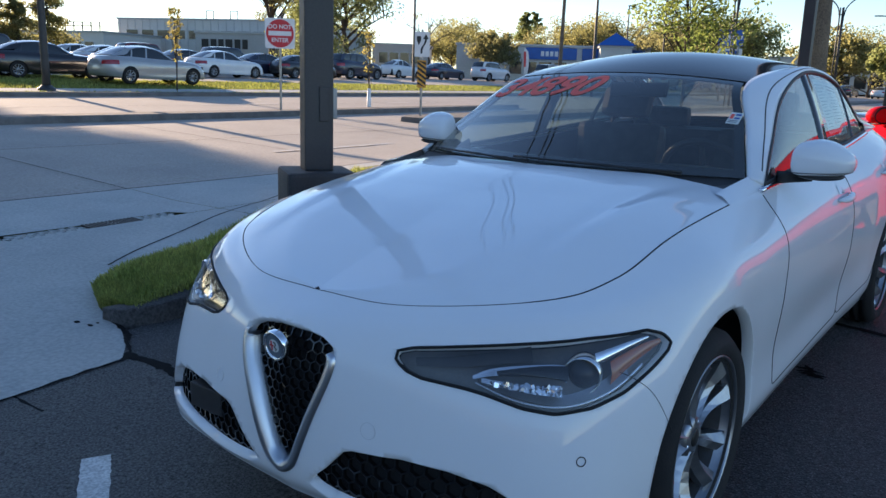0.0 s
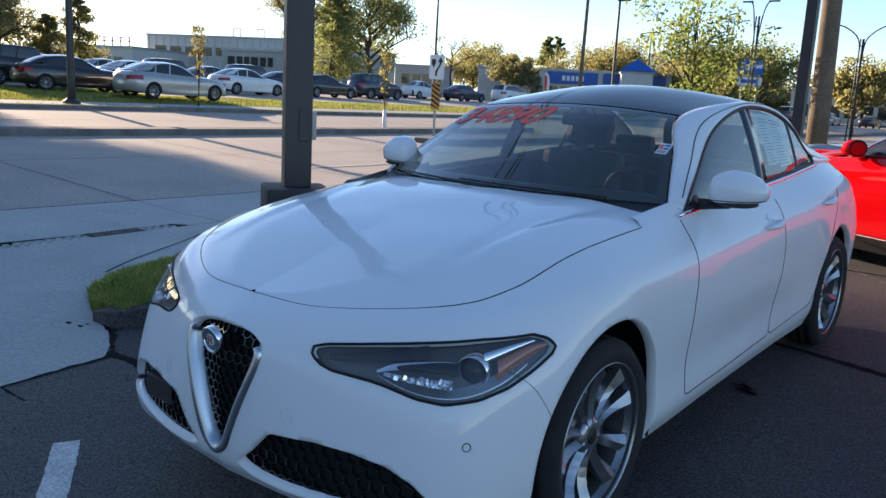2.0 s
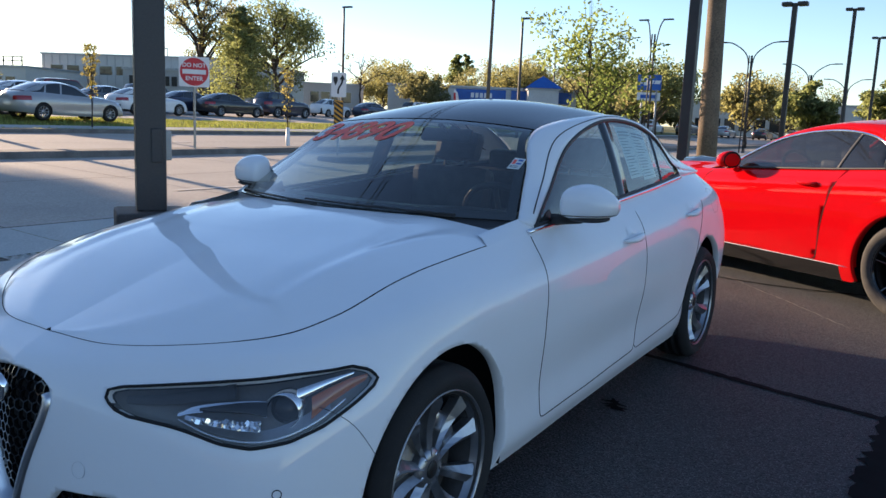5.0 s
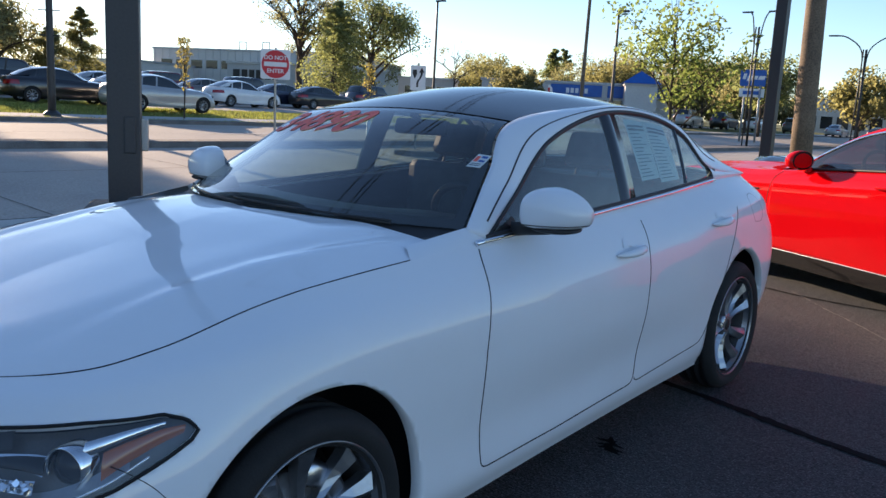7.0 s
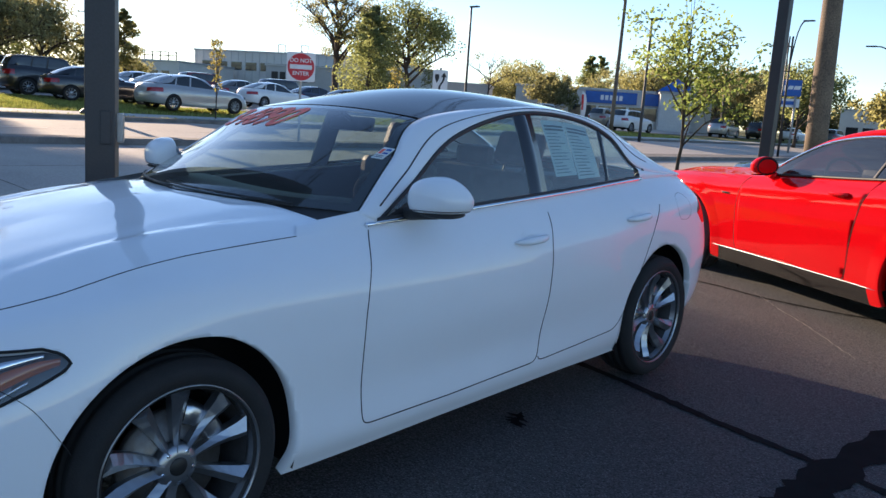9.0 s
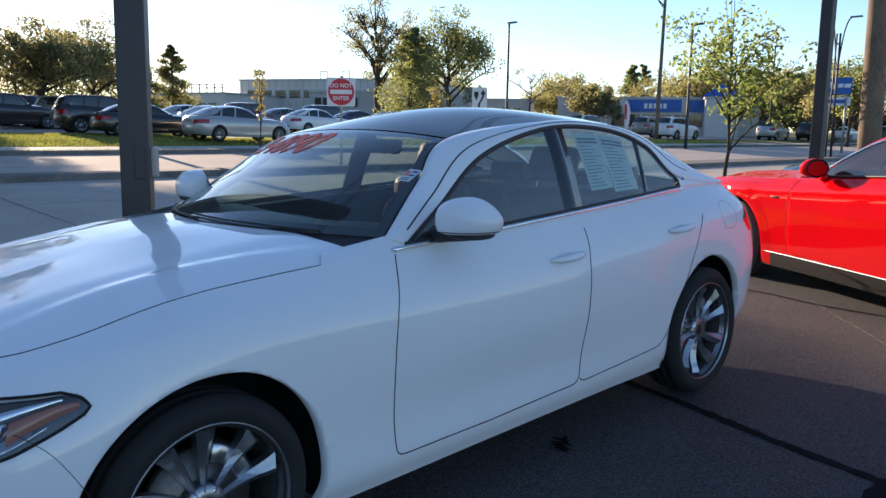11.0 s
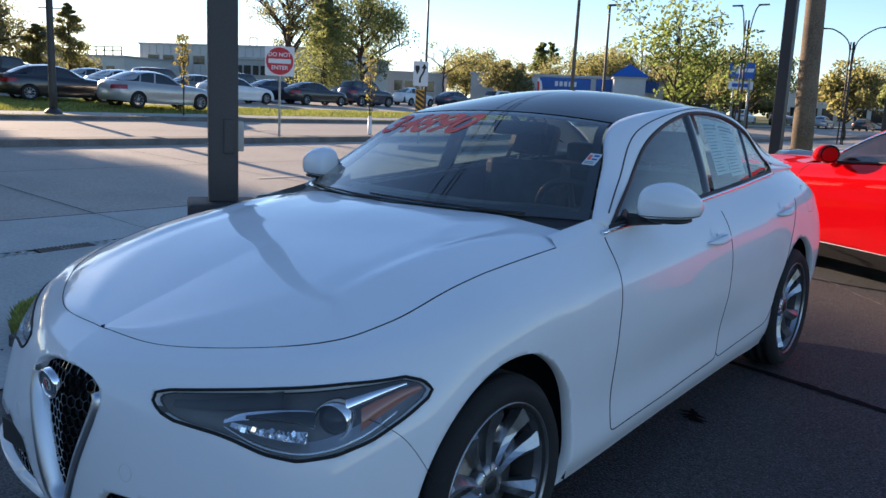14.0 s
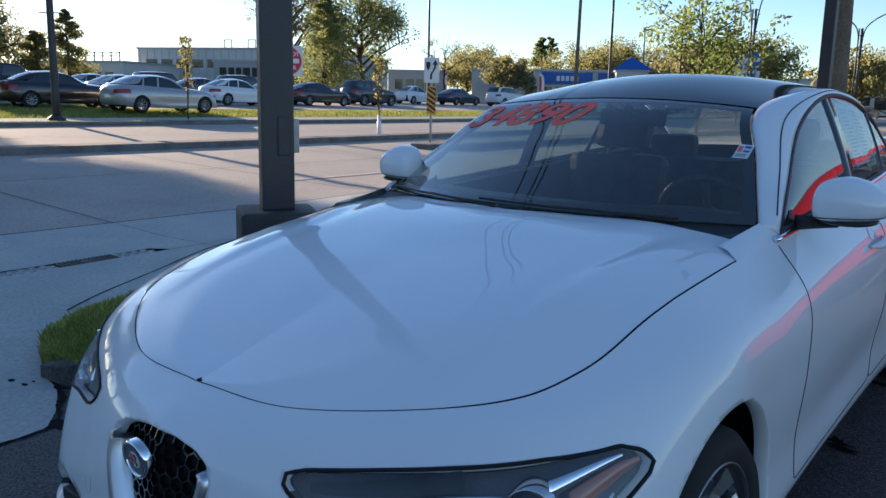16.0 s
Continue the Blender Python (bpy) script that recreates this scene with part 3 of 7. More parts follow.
    tagged(part("lane_line", bm, M["line_white"]), "white painted dash on the concrete street", "lane line", "lane lines", "structure")


def raised_strip(name, line, width, height, mt, label, category):
    """A kerbed strip with upright sides and rounded edges."""
    pts = smooth_line([(x, y, 0) for x, y in line], 90)
    rows = []
    for i, p in enumerate(pts):
        a, b = pts[max(i - 1, 0)], pts[min(i + 1, len(pts) - 1)]
        d = Vector((b[0] - a[0], b[1] - a[1], 0)).normalized()
        s = Vector((-d.y, d.x, 0))
        k = i / (len(pts) - 1)
        w = float(np.interp(k, np.linspace(0, 1, len(width)), width)) / 2
        row = []
        for o, h in ((-w, -0.05), (-w + 0.02, height * 0.8), (-w + 0.06, height), (w - 0.06, height), (w - 0.02, height * 0.8), (w, -0.05)):
            q = Vector((p[0], p[1], 0)) + s * o
            row.append((q.x, q.y, gnd(p[0], p[1]) + h))
        rows.append(row)
    bm = bmesh.new()
    vs = grid_faces(bm, rows)
    bm.faces.new(vs[0])
    bm.faces.new(vs[-1])
    bmesh.ops.recalc_face_normals(bm, faces=bm.faces)
    return tagged(part(name, bm, mt, None, smooth=False), label, category, "", "structure")


raised_strip("median", [(-16.75, -120), (-16.75, -30), (-16.75, 5), (-16.9, 14), (-17.2, 22), (-17.4, 27)], [0.9, 0.9, 0.9, 0.9, 0.9, 0.3], 0.14, M["kerb"], "long low concrete median kerb in the street", "median")
raised_strip("median_island", [(-13.6, 15.4), (-13.75, 17.5), (-13.9, 24), (-13.9, 60), (-13.9, 200)], [0.7, 1.8, 1.8, 1.8, 1.8, 1.8, 1.8], 0.14, M["kerb"], "concrete median island in the street", "median")
raised_strip("far_kerb", [(-24.65, -160), (-24.65, 0), (-24.65, 60), (-24.65, 250)], [0.3], 0.13, M["kerb"], "concrete kerb on the far side of the street", "kerb")
sheet("pavement", [-27.1, -26.5, -25.9], steps((-120, 250, 90)), M["concrete"], 0.035, "pale concrete footpath in the grass verge", "footpath")
sheet("sales_lot", steps((-75, -32.5, 24)), steps((17.5, 90, 36)), M["road"], 0.02, "worn pale asphalt car sales lot across the street", "parking lot")
sheet("sales_lot_end", steps((-75, -37, 20)), steps((-40, 17.5, 30)), M["road"], 0.02, "worn pale asphalt car sales lot across the street", "parking lot")

spots = []
while len(spots) < 52000:
    x, y = RNG.uniform(-32.4, -24.85), -4 + 66 * RNG.random() ** 1.5
    if not -27.15 < x < -25.85:
        spots.append((x, y, gnd(x, y) - 0.03))
while len(spots) < 84000:
    x, y = RNG.uniform(-37, -29.4), RNG.uniform(-3, 17)
    spots.append((x, y, gnd(x, y) - 0.03))
grass("verge_grass", spots, 0.11, "sunlit yellow green mown verge grass", 0.012)


# ==== cars ====
def poly_sdf(poly):
    """Signed distance to a closed outline, below zero inside."""
    p = np.array(poly, float)
    q = np.roll(p, -1, 0)
    lo, hi = p.min(0) - 0.06, p.max(0) + 0.06
    d = q - p
    dd = (d * d).sum(1) + 1e-12

    def f(a, b):
        if a < lo[0] or b < lo[1] or a > hi[0] or b > hi[1]:
            return 0.05
        v = np.array((a, b)) - p
        t = np.clip((v * d).sum(1) / dd, 0, 1)
        dist = np.sqrt((((v - d * t[:, None]) ** 2).sum(1)).min())
        cross = (p[:, 1] > b) != (q[:, 1] > b)
        inside = (cross & (a < p[:, 0] + d[:, 0] * (b - p[:, 1]) / np.where(d[:, 1] == 0, 1e-9, d[:, 1]))).sum() % 2
        return -dist if inside else dist

    return f


def partition(bm, layer, sdf, tag, where, over=(0,)):
    """Cuts the sheet along sdf = 0 and tags the faces inside."""
    near = [f for f in bm.faces if f[layer] in over and where(f.calc_center_median())]
    vals = {v: sdf(v.co) for f in near for v in f.verts}
    cut = []
    for e in {e for f in near for e in f.edges}:
        a, b = e.verts
        if vals[a] * vals[b] < 0:
            nv = bmesh.utils.edge_split(e, a, vals[a] / (vals[a] - vals[b]))[1]
            vals[nv] = 0.0
            cut.append(nv)
    if cut:
        bmesh.ops.connect_verts(bm, verts=cut)
    for f in bm.faces:
        if f[layer] in over:
            c = f.calc_center_median()
            if where(c) and sdf(c) < 0:
                f[layer] = tag


def extract(bm, layer, tags):
    out = bm.copy()
    lay = out.faces.layers.int["panel"]
    bmesh.ops.delete(out, geom=[f for f in out.faces if f[lay] not in tags], context="FACES")
    return out


def mirror_half(bm, both=True):
    """The other side of a half (x > 0); both: joined with the half itself."""
    src = bm.copy()
    bmesh.ops.scale(src, vec=(-1, 1, 1), verts=src.verts)
    bmesh.ops.reverse_faces(src, faces=src.faces)
    if not both:
        return src
    me = bpy.data.meshes.new("half")
    src.to_mesh(me)
    src.free()
    bm.from_mesh(me)
    bpy.data.meshes.remove(me)
    bmesh.ops.remove_doubles(bm, verts=[v for v in bm.verts if abs(v.co.x) < 0.004], dist=0.004)
    return bm


def flange(bm, depth, pick):
    """Turns the free edges that pick(a, b) takes inwards, against the normal."""
    bm.normal_update()
    edges = [e for e in bm.edges if e.is_boundary and pick(e.verts[0].co, e.verts[1].co)]
    norm = {v: v.normal.copy() for e in edges for v in e.verts}
    made = {}
    for e in edges:
        a, b = e.verts
        for v in (a, b):
            if v not in made:
                made[v] = bm.verts.new(v.co - norm[v] * depth)
        f = e.link_faces[0]
        lp = [l for l in f.loops if l.edge == e][0]
        a, b = lp.vert, lp.link_loop_next.vert
        nf = bm.faces.new((b, a, made[a], made[b]))
        nf.smooth = False
    return bm


class Shape:
    """A car's sheet: six lines round its side from the nose to the tail, the middle of its lids, and the cabin's rail, sill of glass and middle."""

    def __init__(self, lines, spine, cowl, deck, rail, arch, middle, crown=0.0, cowl_mid=None):
        self.cowl_mid = cowl_mid or cowl
        self.lines, self.spine, self.cowl, self.deck = lines, spine, cowl, deck
        self.rail, self.arch, self.middle, self.crown = rail, arch, middle, crown

    def half(self, columns, rows, lid_rows):
        bm = bmesh.new()
        lay = bm.faces.layers.int.new("panel")
        ts = np.linspace(0, 11, columns)
        ls = [spline(l, ts) for l in self.lines]
        cols = [spline([l[i] for l in ls], np.linspace(0, 5, rows)) for i in range(columns)]
        vs = grid_faces(bm, np.swapaxes(np.array(cols), 0, 1), flip=False)
        for tag, t0, t1 in ((1, 0.0, self.cowl), (7, self.deck, 11.0)):
            tt = np.linspace(t0, t1, max(8, int(columns * (t1 - t0) / 11)))
            edge, mid = spline(self.lines[5], tt), spline(self.spine, tt * (self.cowl_mid / self.cowl if tag == 1 else 1))
            rws = []
            for v in np.linspace(0.0, 1, lid_rows):
                w = 1 - (1 - v) ** 2.8
                p = edge + (mid - edge) * v
                p[:, 2] = edge[:, 2] + (mid[:, 2] - edge[:, 2]) * w
                if tag == 1 and self.crown:
                    p[:, 2] += self.crown * math.exp(-(((v - 0.40) / 0.13) ** 2)) * np.clip(tt / 1.5, 0, 1)
                if v == 0:
                    p[:, 0] -= 0.004
                rws.append(p)
            n0 = len(bm.faces)
            grid_faces(bm, rws)
            bm.faces.ensure_lookup_table()
            for f in bm.faces[n0:]:
                f[lay] = tag
        for v in bm.verts:
            v.co.x = max(v.co.x, 0.0)
        bmesh.ops.dissolve_degenerate(bm, dist=0.0005, edges=bm.edges)
        bm.normal_update()
        return bm, lay

    def top(self, t0, t1, nv, nu, inset=0.0):
        """A sheet over the cabin between the rails."""
        tt = np.linspace(t0, t1, nv)
        a, c = spline(self.rail, tt), spline(self.middle, tt)
        bm = bmesh.new()
        rws = []
        for i in range(nv):
            row = []
            for u in np.linspace(-1, 1, nu):
                k = abs(u) ** 2.0
                row.append(((a[i][0] - inset) * u, c[i][1] + (a[i][1] - c[i][1]) * k, c[i][2] + (a[i][2] - c[i][2]) * k))
            rws.append(row)
        grid_faces(bm, rws)
        return bm

    def band(self, n, w=6, swell=0.012):
        """The pillar and roof rail of one side, from rail to arch."""
        tt = np.linspace(0, len(self.rail) - 1, n)
        a, b = spline(self.rail, tt), spline(self.arch, tt)
        bm = bmesh.new()
        rws = []
        for k in np.linspace(0, 1, w):
            p = a + (b - a) * k
            p[:, 0] += swell * 4 * k * (1 - k)
            p[:, 2] += swell * 2.5 * k * (1 - k)
            rws.append(p)
        grid_faces(bm, rws, flip=True)
        return bm

    def belt(self, y):
        l = spline(self.lines[5], np.linspace(3.5, 9.5, 240))
        return Vector((float(np.interp(y, l[:, 1], l[:, 0])), y, float(np.interp(y, l[:, 1], l[:, 2]))))

    def side(self, t0, t1, n, rows=10, inset=0.008, low=0.0, bulge=0.008):
        """The side glass between belt and arch."""
        tt = np.linspace(t0, t1, n)
        b = spline(self.arch, tt)
        rws = []
        for k in np.linspace(0, 1, rows):
            row = []
            for p in b:
                q = self.belt(p[1])
                x = q.x - 0.012 + (p[0] - q.x + 0.012 - inset) * k + bulge * 4 * k * (1 - k)
                row.append((x, p[1], q.z + low + (p[2] - q.z - low) * k))
            rws.append(row)
        bm = bmesh.new()
        grid_faces(bm, rws, flip=False)
        return bm


def side_pt(shape, y, k, proud=0.0):
    """A place on the side glass, k from belt (0) to arch (1)."""
    tt = np.linspace(0, len(shape.arch) - 1, 200)
    b = spline(shape.arch, tt)
    p = Vector((float(np.interp(y, b[:, 1], b[:, 0])), y, float(np.interp(y, b[:, 1], b[:, 2]))))
    q = shape.belt(y)
    x = q.x - 0.012 + (p.x - q.x + 0.004) * k + 0.008 * 4 * k * (1 - k) + proud
    return Vector((x, y, q.z + (p.z - q.z) * k))


def wheel_mesh(bm_tyre, r, width, rim_r):
    """A tyre about the x axis, its outer side at x = width / 2."""
    w = width / 2
    prof = [(rim_r - 0.012, -w * 0.8), (rim_r + 0.01, -w * 0.93), ((r + rim_r) / 2, -w * 1.04), (r - 0.022, -w * 0.9), (r - 0.004, -w * 0.72)]
    for h in (-0.42, 0.0, 0.42):
        prof += [(r, w * (h - 0.1)), (r - 0.006, w * (h - 0.09)), (r - 0.006, w * (h + 0.09)), (r, w * (h + 0.1))]
    prof += [(r - 0.004, w * 0.72), (r - 0.022, w * 0.9), ((r + rim_r) / 2, w * 1.04), (rim_r + 0.012, w * 0.95), (rim_r - 0.006, w * 0.86), (rim_r - 0.016, w * 0.80)]
    lathe(bm_tyre, prof, 56, "x")
    return bm_tyre


def spoke(bm, r0, r1, a0, a1, w0, w1, x0, x1, depth, bend=0.0):
    """One tapered, slightly turned spoke from hub to rim with a ridge along it."""
    rws = []
    n = 7
    for i in range(n):
        k = i / (n - 1)
        r = r0 + (r1 - r0) * k
        a = a0 + (a1 - a0) * k + bend * math.sin(math.pi * k)
        w = (w0 + (w1 - w0) * k) / 2
        x = x0 + (x1 - x0) * k - 0.012 * math.sin(math.pi * k)
        c, t = Vector((0, math.cos(a), math.sin(a))), Vector((0, -math.sin(a), math.cos(a)))
        o = c * r
        rws.append([o + t * w + Vector((x - depth, 0, 0)), o + t * w + Vector((x - 0.008, 0, 0)), o + t * w * 0.25 + Vector((x + 0.004, 0, 0)), o - t * w * 0.35 + Vector((x + 0.002, 0, 0)), o - t * w + Vector((x - 0.014, 0, 0)), o - t * w + Vector((x - depth, 0, 0))])
    vs = [[bm.verts.new(p) for p in row] for row in rws]
    for r, s in zip(vs, vs[1:]):
        for k in range(5):
            bm.faces.new((r[k], s[k], s[k + 1], r[k + 1]))


def blade(bm, r0, r1, a0, sweep, w0, w1, x0, x1, depth):
    """A faceted turbine spoke: narrow at the hub, wide at the rim, with a sharp ridge and a hollow tip."""
    rws, n = [], 7
    for i in range(n):
        k = i / (n - 1)
        a = a0 + sweep * k * k
        w = (w0 + (w1 - w0) * k ** 1.4) / 2
        x = x0 + (x1 - x0) * k - 0.016 * math.sin(math.pi * min(k * 1.1, 1))
        ridge = 0.55 - 0.75 * k
        row = []
        for u, dx in ((1, -depth), (1, -0.010), (ridge, 0.004), (-1, -0.018), (-1, -depth)):
            r = r0 + (r1 - r0) * k - (0.014 * (1 - u * u) + 0.007 * (1 - u)) * max(0, k - 0.7) / 0.3
            c, t = Vector((0, math.cos(a), math.sin(a))), Vector((0, -math.sin(a), math.cos(a)))
            row.append(c * r + t * w * u + Vector((x + dx, 0, 0)))
        rws.append(row)
    vs = [[bm.verts.new(p) for p in row] for row in rws]
    for r, q in zip(vs, vs[1:]):
        for k in range(4):
            bm.faces.new((r[k], q[k], q[k + 1], r[k + 1]))
    bm.faces.new(vs[-1])


# ---- the white saloon ----
G = Shape(
    lines=[
        [(0, -0.80, 0.222), (0.36, -0.785, 0.236), (0.715, -0.69, 0.235), (0.85, -0.40, 0.23), (0.86, 0, 0.21), (0.86, 0.42, 0.19), (0.845, 1.2, 0.19), (0.845, 2.0, 0.20), (0.865, 2.82, 0.22), (0.81, 3.42, 0.28), (0.45, 3.66, 0.30), (0, 3.72, 0.30)],
        [(0, -0.845, 0.30), (0.38, -0.815, 0.30), (0.755, -0.675, 0.30), (0.887, -0.39, 0.31), (0.905, 0, 0.33), (0.895, 0.42, 0.285), (0.875, 1.2, 0.275), (0.875, 2.0, 0.285), (0.91, 2.82, 0.34), (0.86, 3.42, 0.38), (0.48, 3.74, 0.40), (0, 3.80, 0.40)],
        [(0, -0.862, 0.46), (0.38, -0.80, 0.46), (0.75, -0.648, 0.47), (0.90, -0.37, 0.48), (0.92, 0, 0.50), (0.895, 0.42, 0.44), (0.87, 1.2, 0.42), (0.88, 2.0, 0.44), (0.925, 2.82, 0.50), (0.88, 3.44, 0.52), (0.48, 3.77, 0.54), (0, 3.82, 0.54)],
        [(0, -0.85, 0.64), (0.36, -0.765, 0.645), (0.725, -0.60, 0.65), (0.885, -0.35, 0.67), (0.922, 0, 0.705), (0.905, 0.42, 0.66), (0.897, 1.2, 0.63), (0.90, 2.0, 0.65), (0.925, 2.82, 0.715), (0.875, 3.46, 0.71), (0.48, 3.76, 0.72), (0, 3.81, 0.72)],
        [(0, -0.80, 0.735), (0.32, -0.725, 0.745), (0.675, -0.52, 0.785), (0.835, -0.28, 0.82), (0.88, 0, 0.85), (0.882, 0.42, 0.835), (0.872, 1.2, 0.835), (0.872, 2.0, 0.865), (0.88, 2.82, 0.935), (0.81, 3.46, 0.93), (0.46, 3.70, 0.92), (0, 3.75, 0.92)],
        [(0, -0.70, 0.795), (0.29, -0.665, 0.798), (0.60, -0.475, 0.828), (0.713, -0.29, 0.868), (0.735, 0.0, 0.922), (0.738, 0.50, 0.956), (0.745, 1.2, 0.99), (0.735, 2.0, 1.03), (0.722, 2.82, 1.075), (0.66, 3.42, 1.075), (0.40, 3.60, 1.06), (0, 3.64, 1.06)],
    ],
    spine=[(0, -0.695, 0.797), (0, -0.61, 0.822), (0, -0.36, 0.895), (0, -0.15, 0.94), (0, 0.06, 0.975), (0, 0.43, 1.03), (0, 1.2, 1.05), (0, 2.0, 1.08), (0, 3.0, 1.12), (0, 3.4, 1.10), (0, 3.56, 1.075), (0, 3.64, 1.06)],
    cowl=5.30,
    cowl_mid=5.12,
    deck=8.45,
    rail=[(0.70, 0.80, 1.012), (0.600, 1.05, 1.205), (0.505, 1.31, 1.382), (0.53, 1.9, 1.455), (0.525, 2.3, 1.445), (0.52, 2.68, 1.39), (0.55, 3.05, 1.25), (0.60, 3.40, 1.10)],
    arch=[(0.742, 0.86, 0.985), (0.69, 1.08, 1.118), (0.625, 1.39, 1.315), (0.583, 1.85, 1.428), (0.585, 2.3, 1.418), (0.62, 2.62, 1.325), (0.685, 2.86, 1.14), (0.69, 3.40, 1.085)],
    middle=[(0, 0.51, 1.035), (0, 0.885, 1.235), (0, 1.27, 1.415), (0, 1.75, 1.52), (0, 2.25, 1.51), (0, 2.66, 1.455), (0, 3.06, 1.315), (0, 3.43, 1.12)],
    crown=0.005,
)
CAR_FRAME = Matrix.Translation((-0.015, 0, 0.0227)) @ Matrix.Rotation(math.atan(0.0197), 4, "X")
saloon = empty("white_saloon_car", CAR_FRAME, "glossy white four-door saloon car with a red price on its windscreen", "car")
HEADLAMP = [(0.333, 0.695), (0.345, 0.708), (0.40, 0.718), (0.60, 0.735), (0.784, 0.749), (1.018, 0.765), (1.225, 0.772), (1.29, 0.758), (1.325, 0.736), (1.315, 0.720), (1.24, 0.689), (1.115, 0.645), (0.99, 0.617), (0.86, 0.604), (0.75, 0.613), (0.64, 0.634), (0.57, 0.643), (0.42, 0.653), (0.36, 0.668)]
GRILLE = [(-0.02, 0.728), (0.06, 0.722), (0.13, 0.708), (0.165, 0.69), (0.178, 0.665), (0.168, 0.62), (0.12, 0.50), (0.055, 0.345), (0.03, 0.318), (-0.02, 0.31)]
INTAKE = [(0.105, 0.305), (0.15, 0.345), (0.222, 0.423), (0.25, 0.436), (0.40, 0.447), (0.52, 0.441), (0.62, 0.424), (0.69, 0.39), (0.74, 0.345), (0.775, 0.297), (0.76, 0.291), (0.67, 0.30), (0.55, 0.291), (0.42, 0.275), (0.27, 0.262), (0.18, 0.268), (0.13, 0.285)]
DOOR_F = [(0.83, 1.2), (0.82, 0.975), (0.788, 0.94), (0.73, 0.865), (0.70, 0.80), (0.684, 0.70), (0.678, 0.59), (0.684, 0.40), (0.69, 0.30), (0.705, 0.284), (1.17, 0.282), (1.73, 0.298), (1.75, 0.32), (1.768, 0.5), (1.797, 0.84), (1.86, 0.96), (1.94, 1.2)]
DOOR_R = [(1.945, 1.2), (1.865, 0.96), (1.802, 0.84), (1.773, 0.5), (1.755, 0.32), (1.765, 0.299), (2.05, 0.316), (2.37, 0.345), (2.43, 0.40), (2.51, 0.56), (2.63, 0.745), (2.71, 0.86), (2.80, 0.95), (2.88, 1.0), (2.92, 1.2)]
FUEL = [(3.02, 0.86), (3.0, 0.92), (3.04, 0.985), (3.16, 1.0), (3.22, 0.95), (3.20, 0.88), (3.12, 0.85)]


def lamp_s(p):
    return p.x + (p.y + 0.75)


def build_saloon():
    bm, lay = G.half(230, 56, 40)
    shell = bm.copy()
    surface = BVHTree.FromBMesh(bm)
    arch_f = lambda p: math.hypot(p.y, p.z - 0.343) - 0.396
    arch_r = lambda p: math.hypot(p.y - 2.825, p.z - 0.35) - 0.388
    outer = lambda c: c.x > 0.5
    partition(bm, lay, arch_f, 20, outer)
    partition(bm, lay, arch_r, 20, outer)
    lamp, grill, intake = poly_sdf(HEADLAMP), poly_sdf(GRILLE), poly_sdf(INTAKE)
    partition(bm, lay, lambda p: lamp(lamp_s(p), p.z), 4, lambda c: c.y < -0.2 and c.x > 0.25)
    partition(bm, lay, lambda p: grill(p.x, p.z), 5, lambda c: c.y < -0.6 and c.x < 0.3)
    partition(bm, lay, lambda p: intake(p.x, p.z), 6, lambda c: c.y < -0.45 and c.x < 0.8)
    mid = lambda c: 0.5 < c.y < 3.0 and c.x > 0.6
    for tag, poly in ((2, DOOR_F), (3, DOOR_R)):
        sd = poly_sdf(poly)
        partition(bm, lay, lambda p: sd(p.y, p.z), tag, mid)
    sd = poly_sdf(FUEL)
    side_rear = lambda c: c.x > 0.5 and 2.9 < c.y < 3.35
    partition(bm, lay, lambda p: sd(p.y, p.z), 9, side_rear)
    tail = poly_sdf([(3.29, 0.885), (3.35, 0.815), (3.8, 0.80), (3.9, 0.9), (3.8, 0.96), (3.42, 0.95)])
    partition(bm, lay, lambda p: tail(p.y, p.z), 10, lambda c: c.x > 0.42 and c.y > 3.22)
    white = M["white_paint"]
    ring_f = lambda a, b: max(abs(arch_f(a)), abs(arch_f(b))) < 0.003 or max(abs(arch_r(a)), abs(arch_r(b))) < 0.003
    body = flange(extract(bm, lay, (0,)), 0.035, ring_f)
    edge_cut = lambda a, b: max(min(abs(grill(p.x, p.z)), abs(intake(p.x, p.z)), abs(lamp(lamp_s(p), p.z))) for p in (a, b)) < 0.002 and a.y < -0.2
    flange(body, 0.03, edge_cut)
    part("body", mirror_half(body), white, saloon, smooth=True)
    lid = mirror_half(extract(bm, lay, (1,)))
    for v in lid.verts:
        w = abs(v.co.x) - float(np.interp(v.co.y, [-0.9, -0.2, 0.1, 0.55], [0.50, 0.535, 0.545, 0.60]))
        fade = min(max((v.co.y + 0.52) / 0.4, 0), 1) * min(max((0.62 - v.co.y) / 0.3, 0), 1)
        v.co.z += 0.012 * fade * (math.exp(-((w / 0.035) ** 2)) if w < 0 else math.exp(-((w / 0.10) ** 2)))
    seam = bmesh.new()
    for e in lid.edges:
        a, b = (v.co.copy() for v in e.verts)
        if e.is_boundary and a.y + b.y < 1.0 and (b - a).length > 0.002:
            run = (b - a).normalized() * 0.002
            tube(seam, [a - run, b + run], 0.0013, 5)
    part("bonnet", lid, white, saloon, smooth=True)
    part("bonnet_seam", seam, M["dark_gap"], saloon, "thin dark seam round the bonnet", smooth=True)
    part("boot_lid", mirror_half(extract(bm, lay, (7,))), white, saloon, smooth=True)
    for name, tag in (("front_door", 2), ("rear_door", 3), ("fuel_flap", 9)):
        half = extract(bm, lay, (tag,))
        part(name, mirror_half(half, False), white, saloon, smooth=True)
        part(name, half, white, saloon, smooth=True)
    for tag, name, mt in ((10, "tail_lamp", M["tail_red"]),):
        half = extract(bm, lay, (tag,))
        part(name, mirror_half(half, False), mt, saloon, "dark red tail lamp", smooth=True)
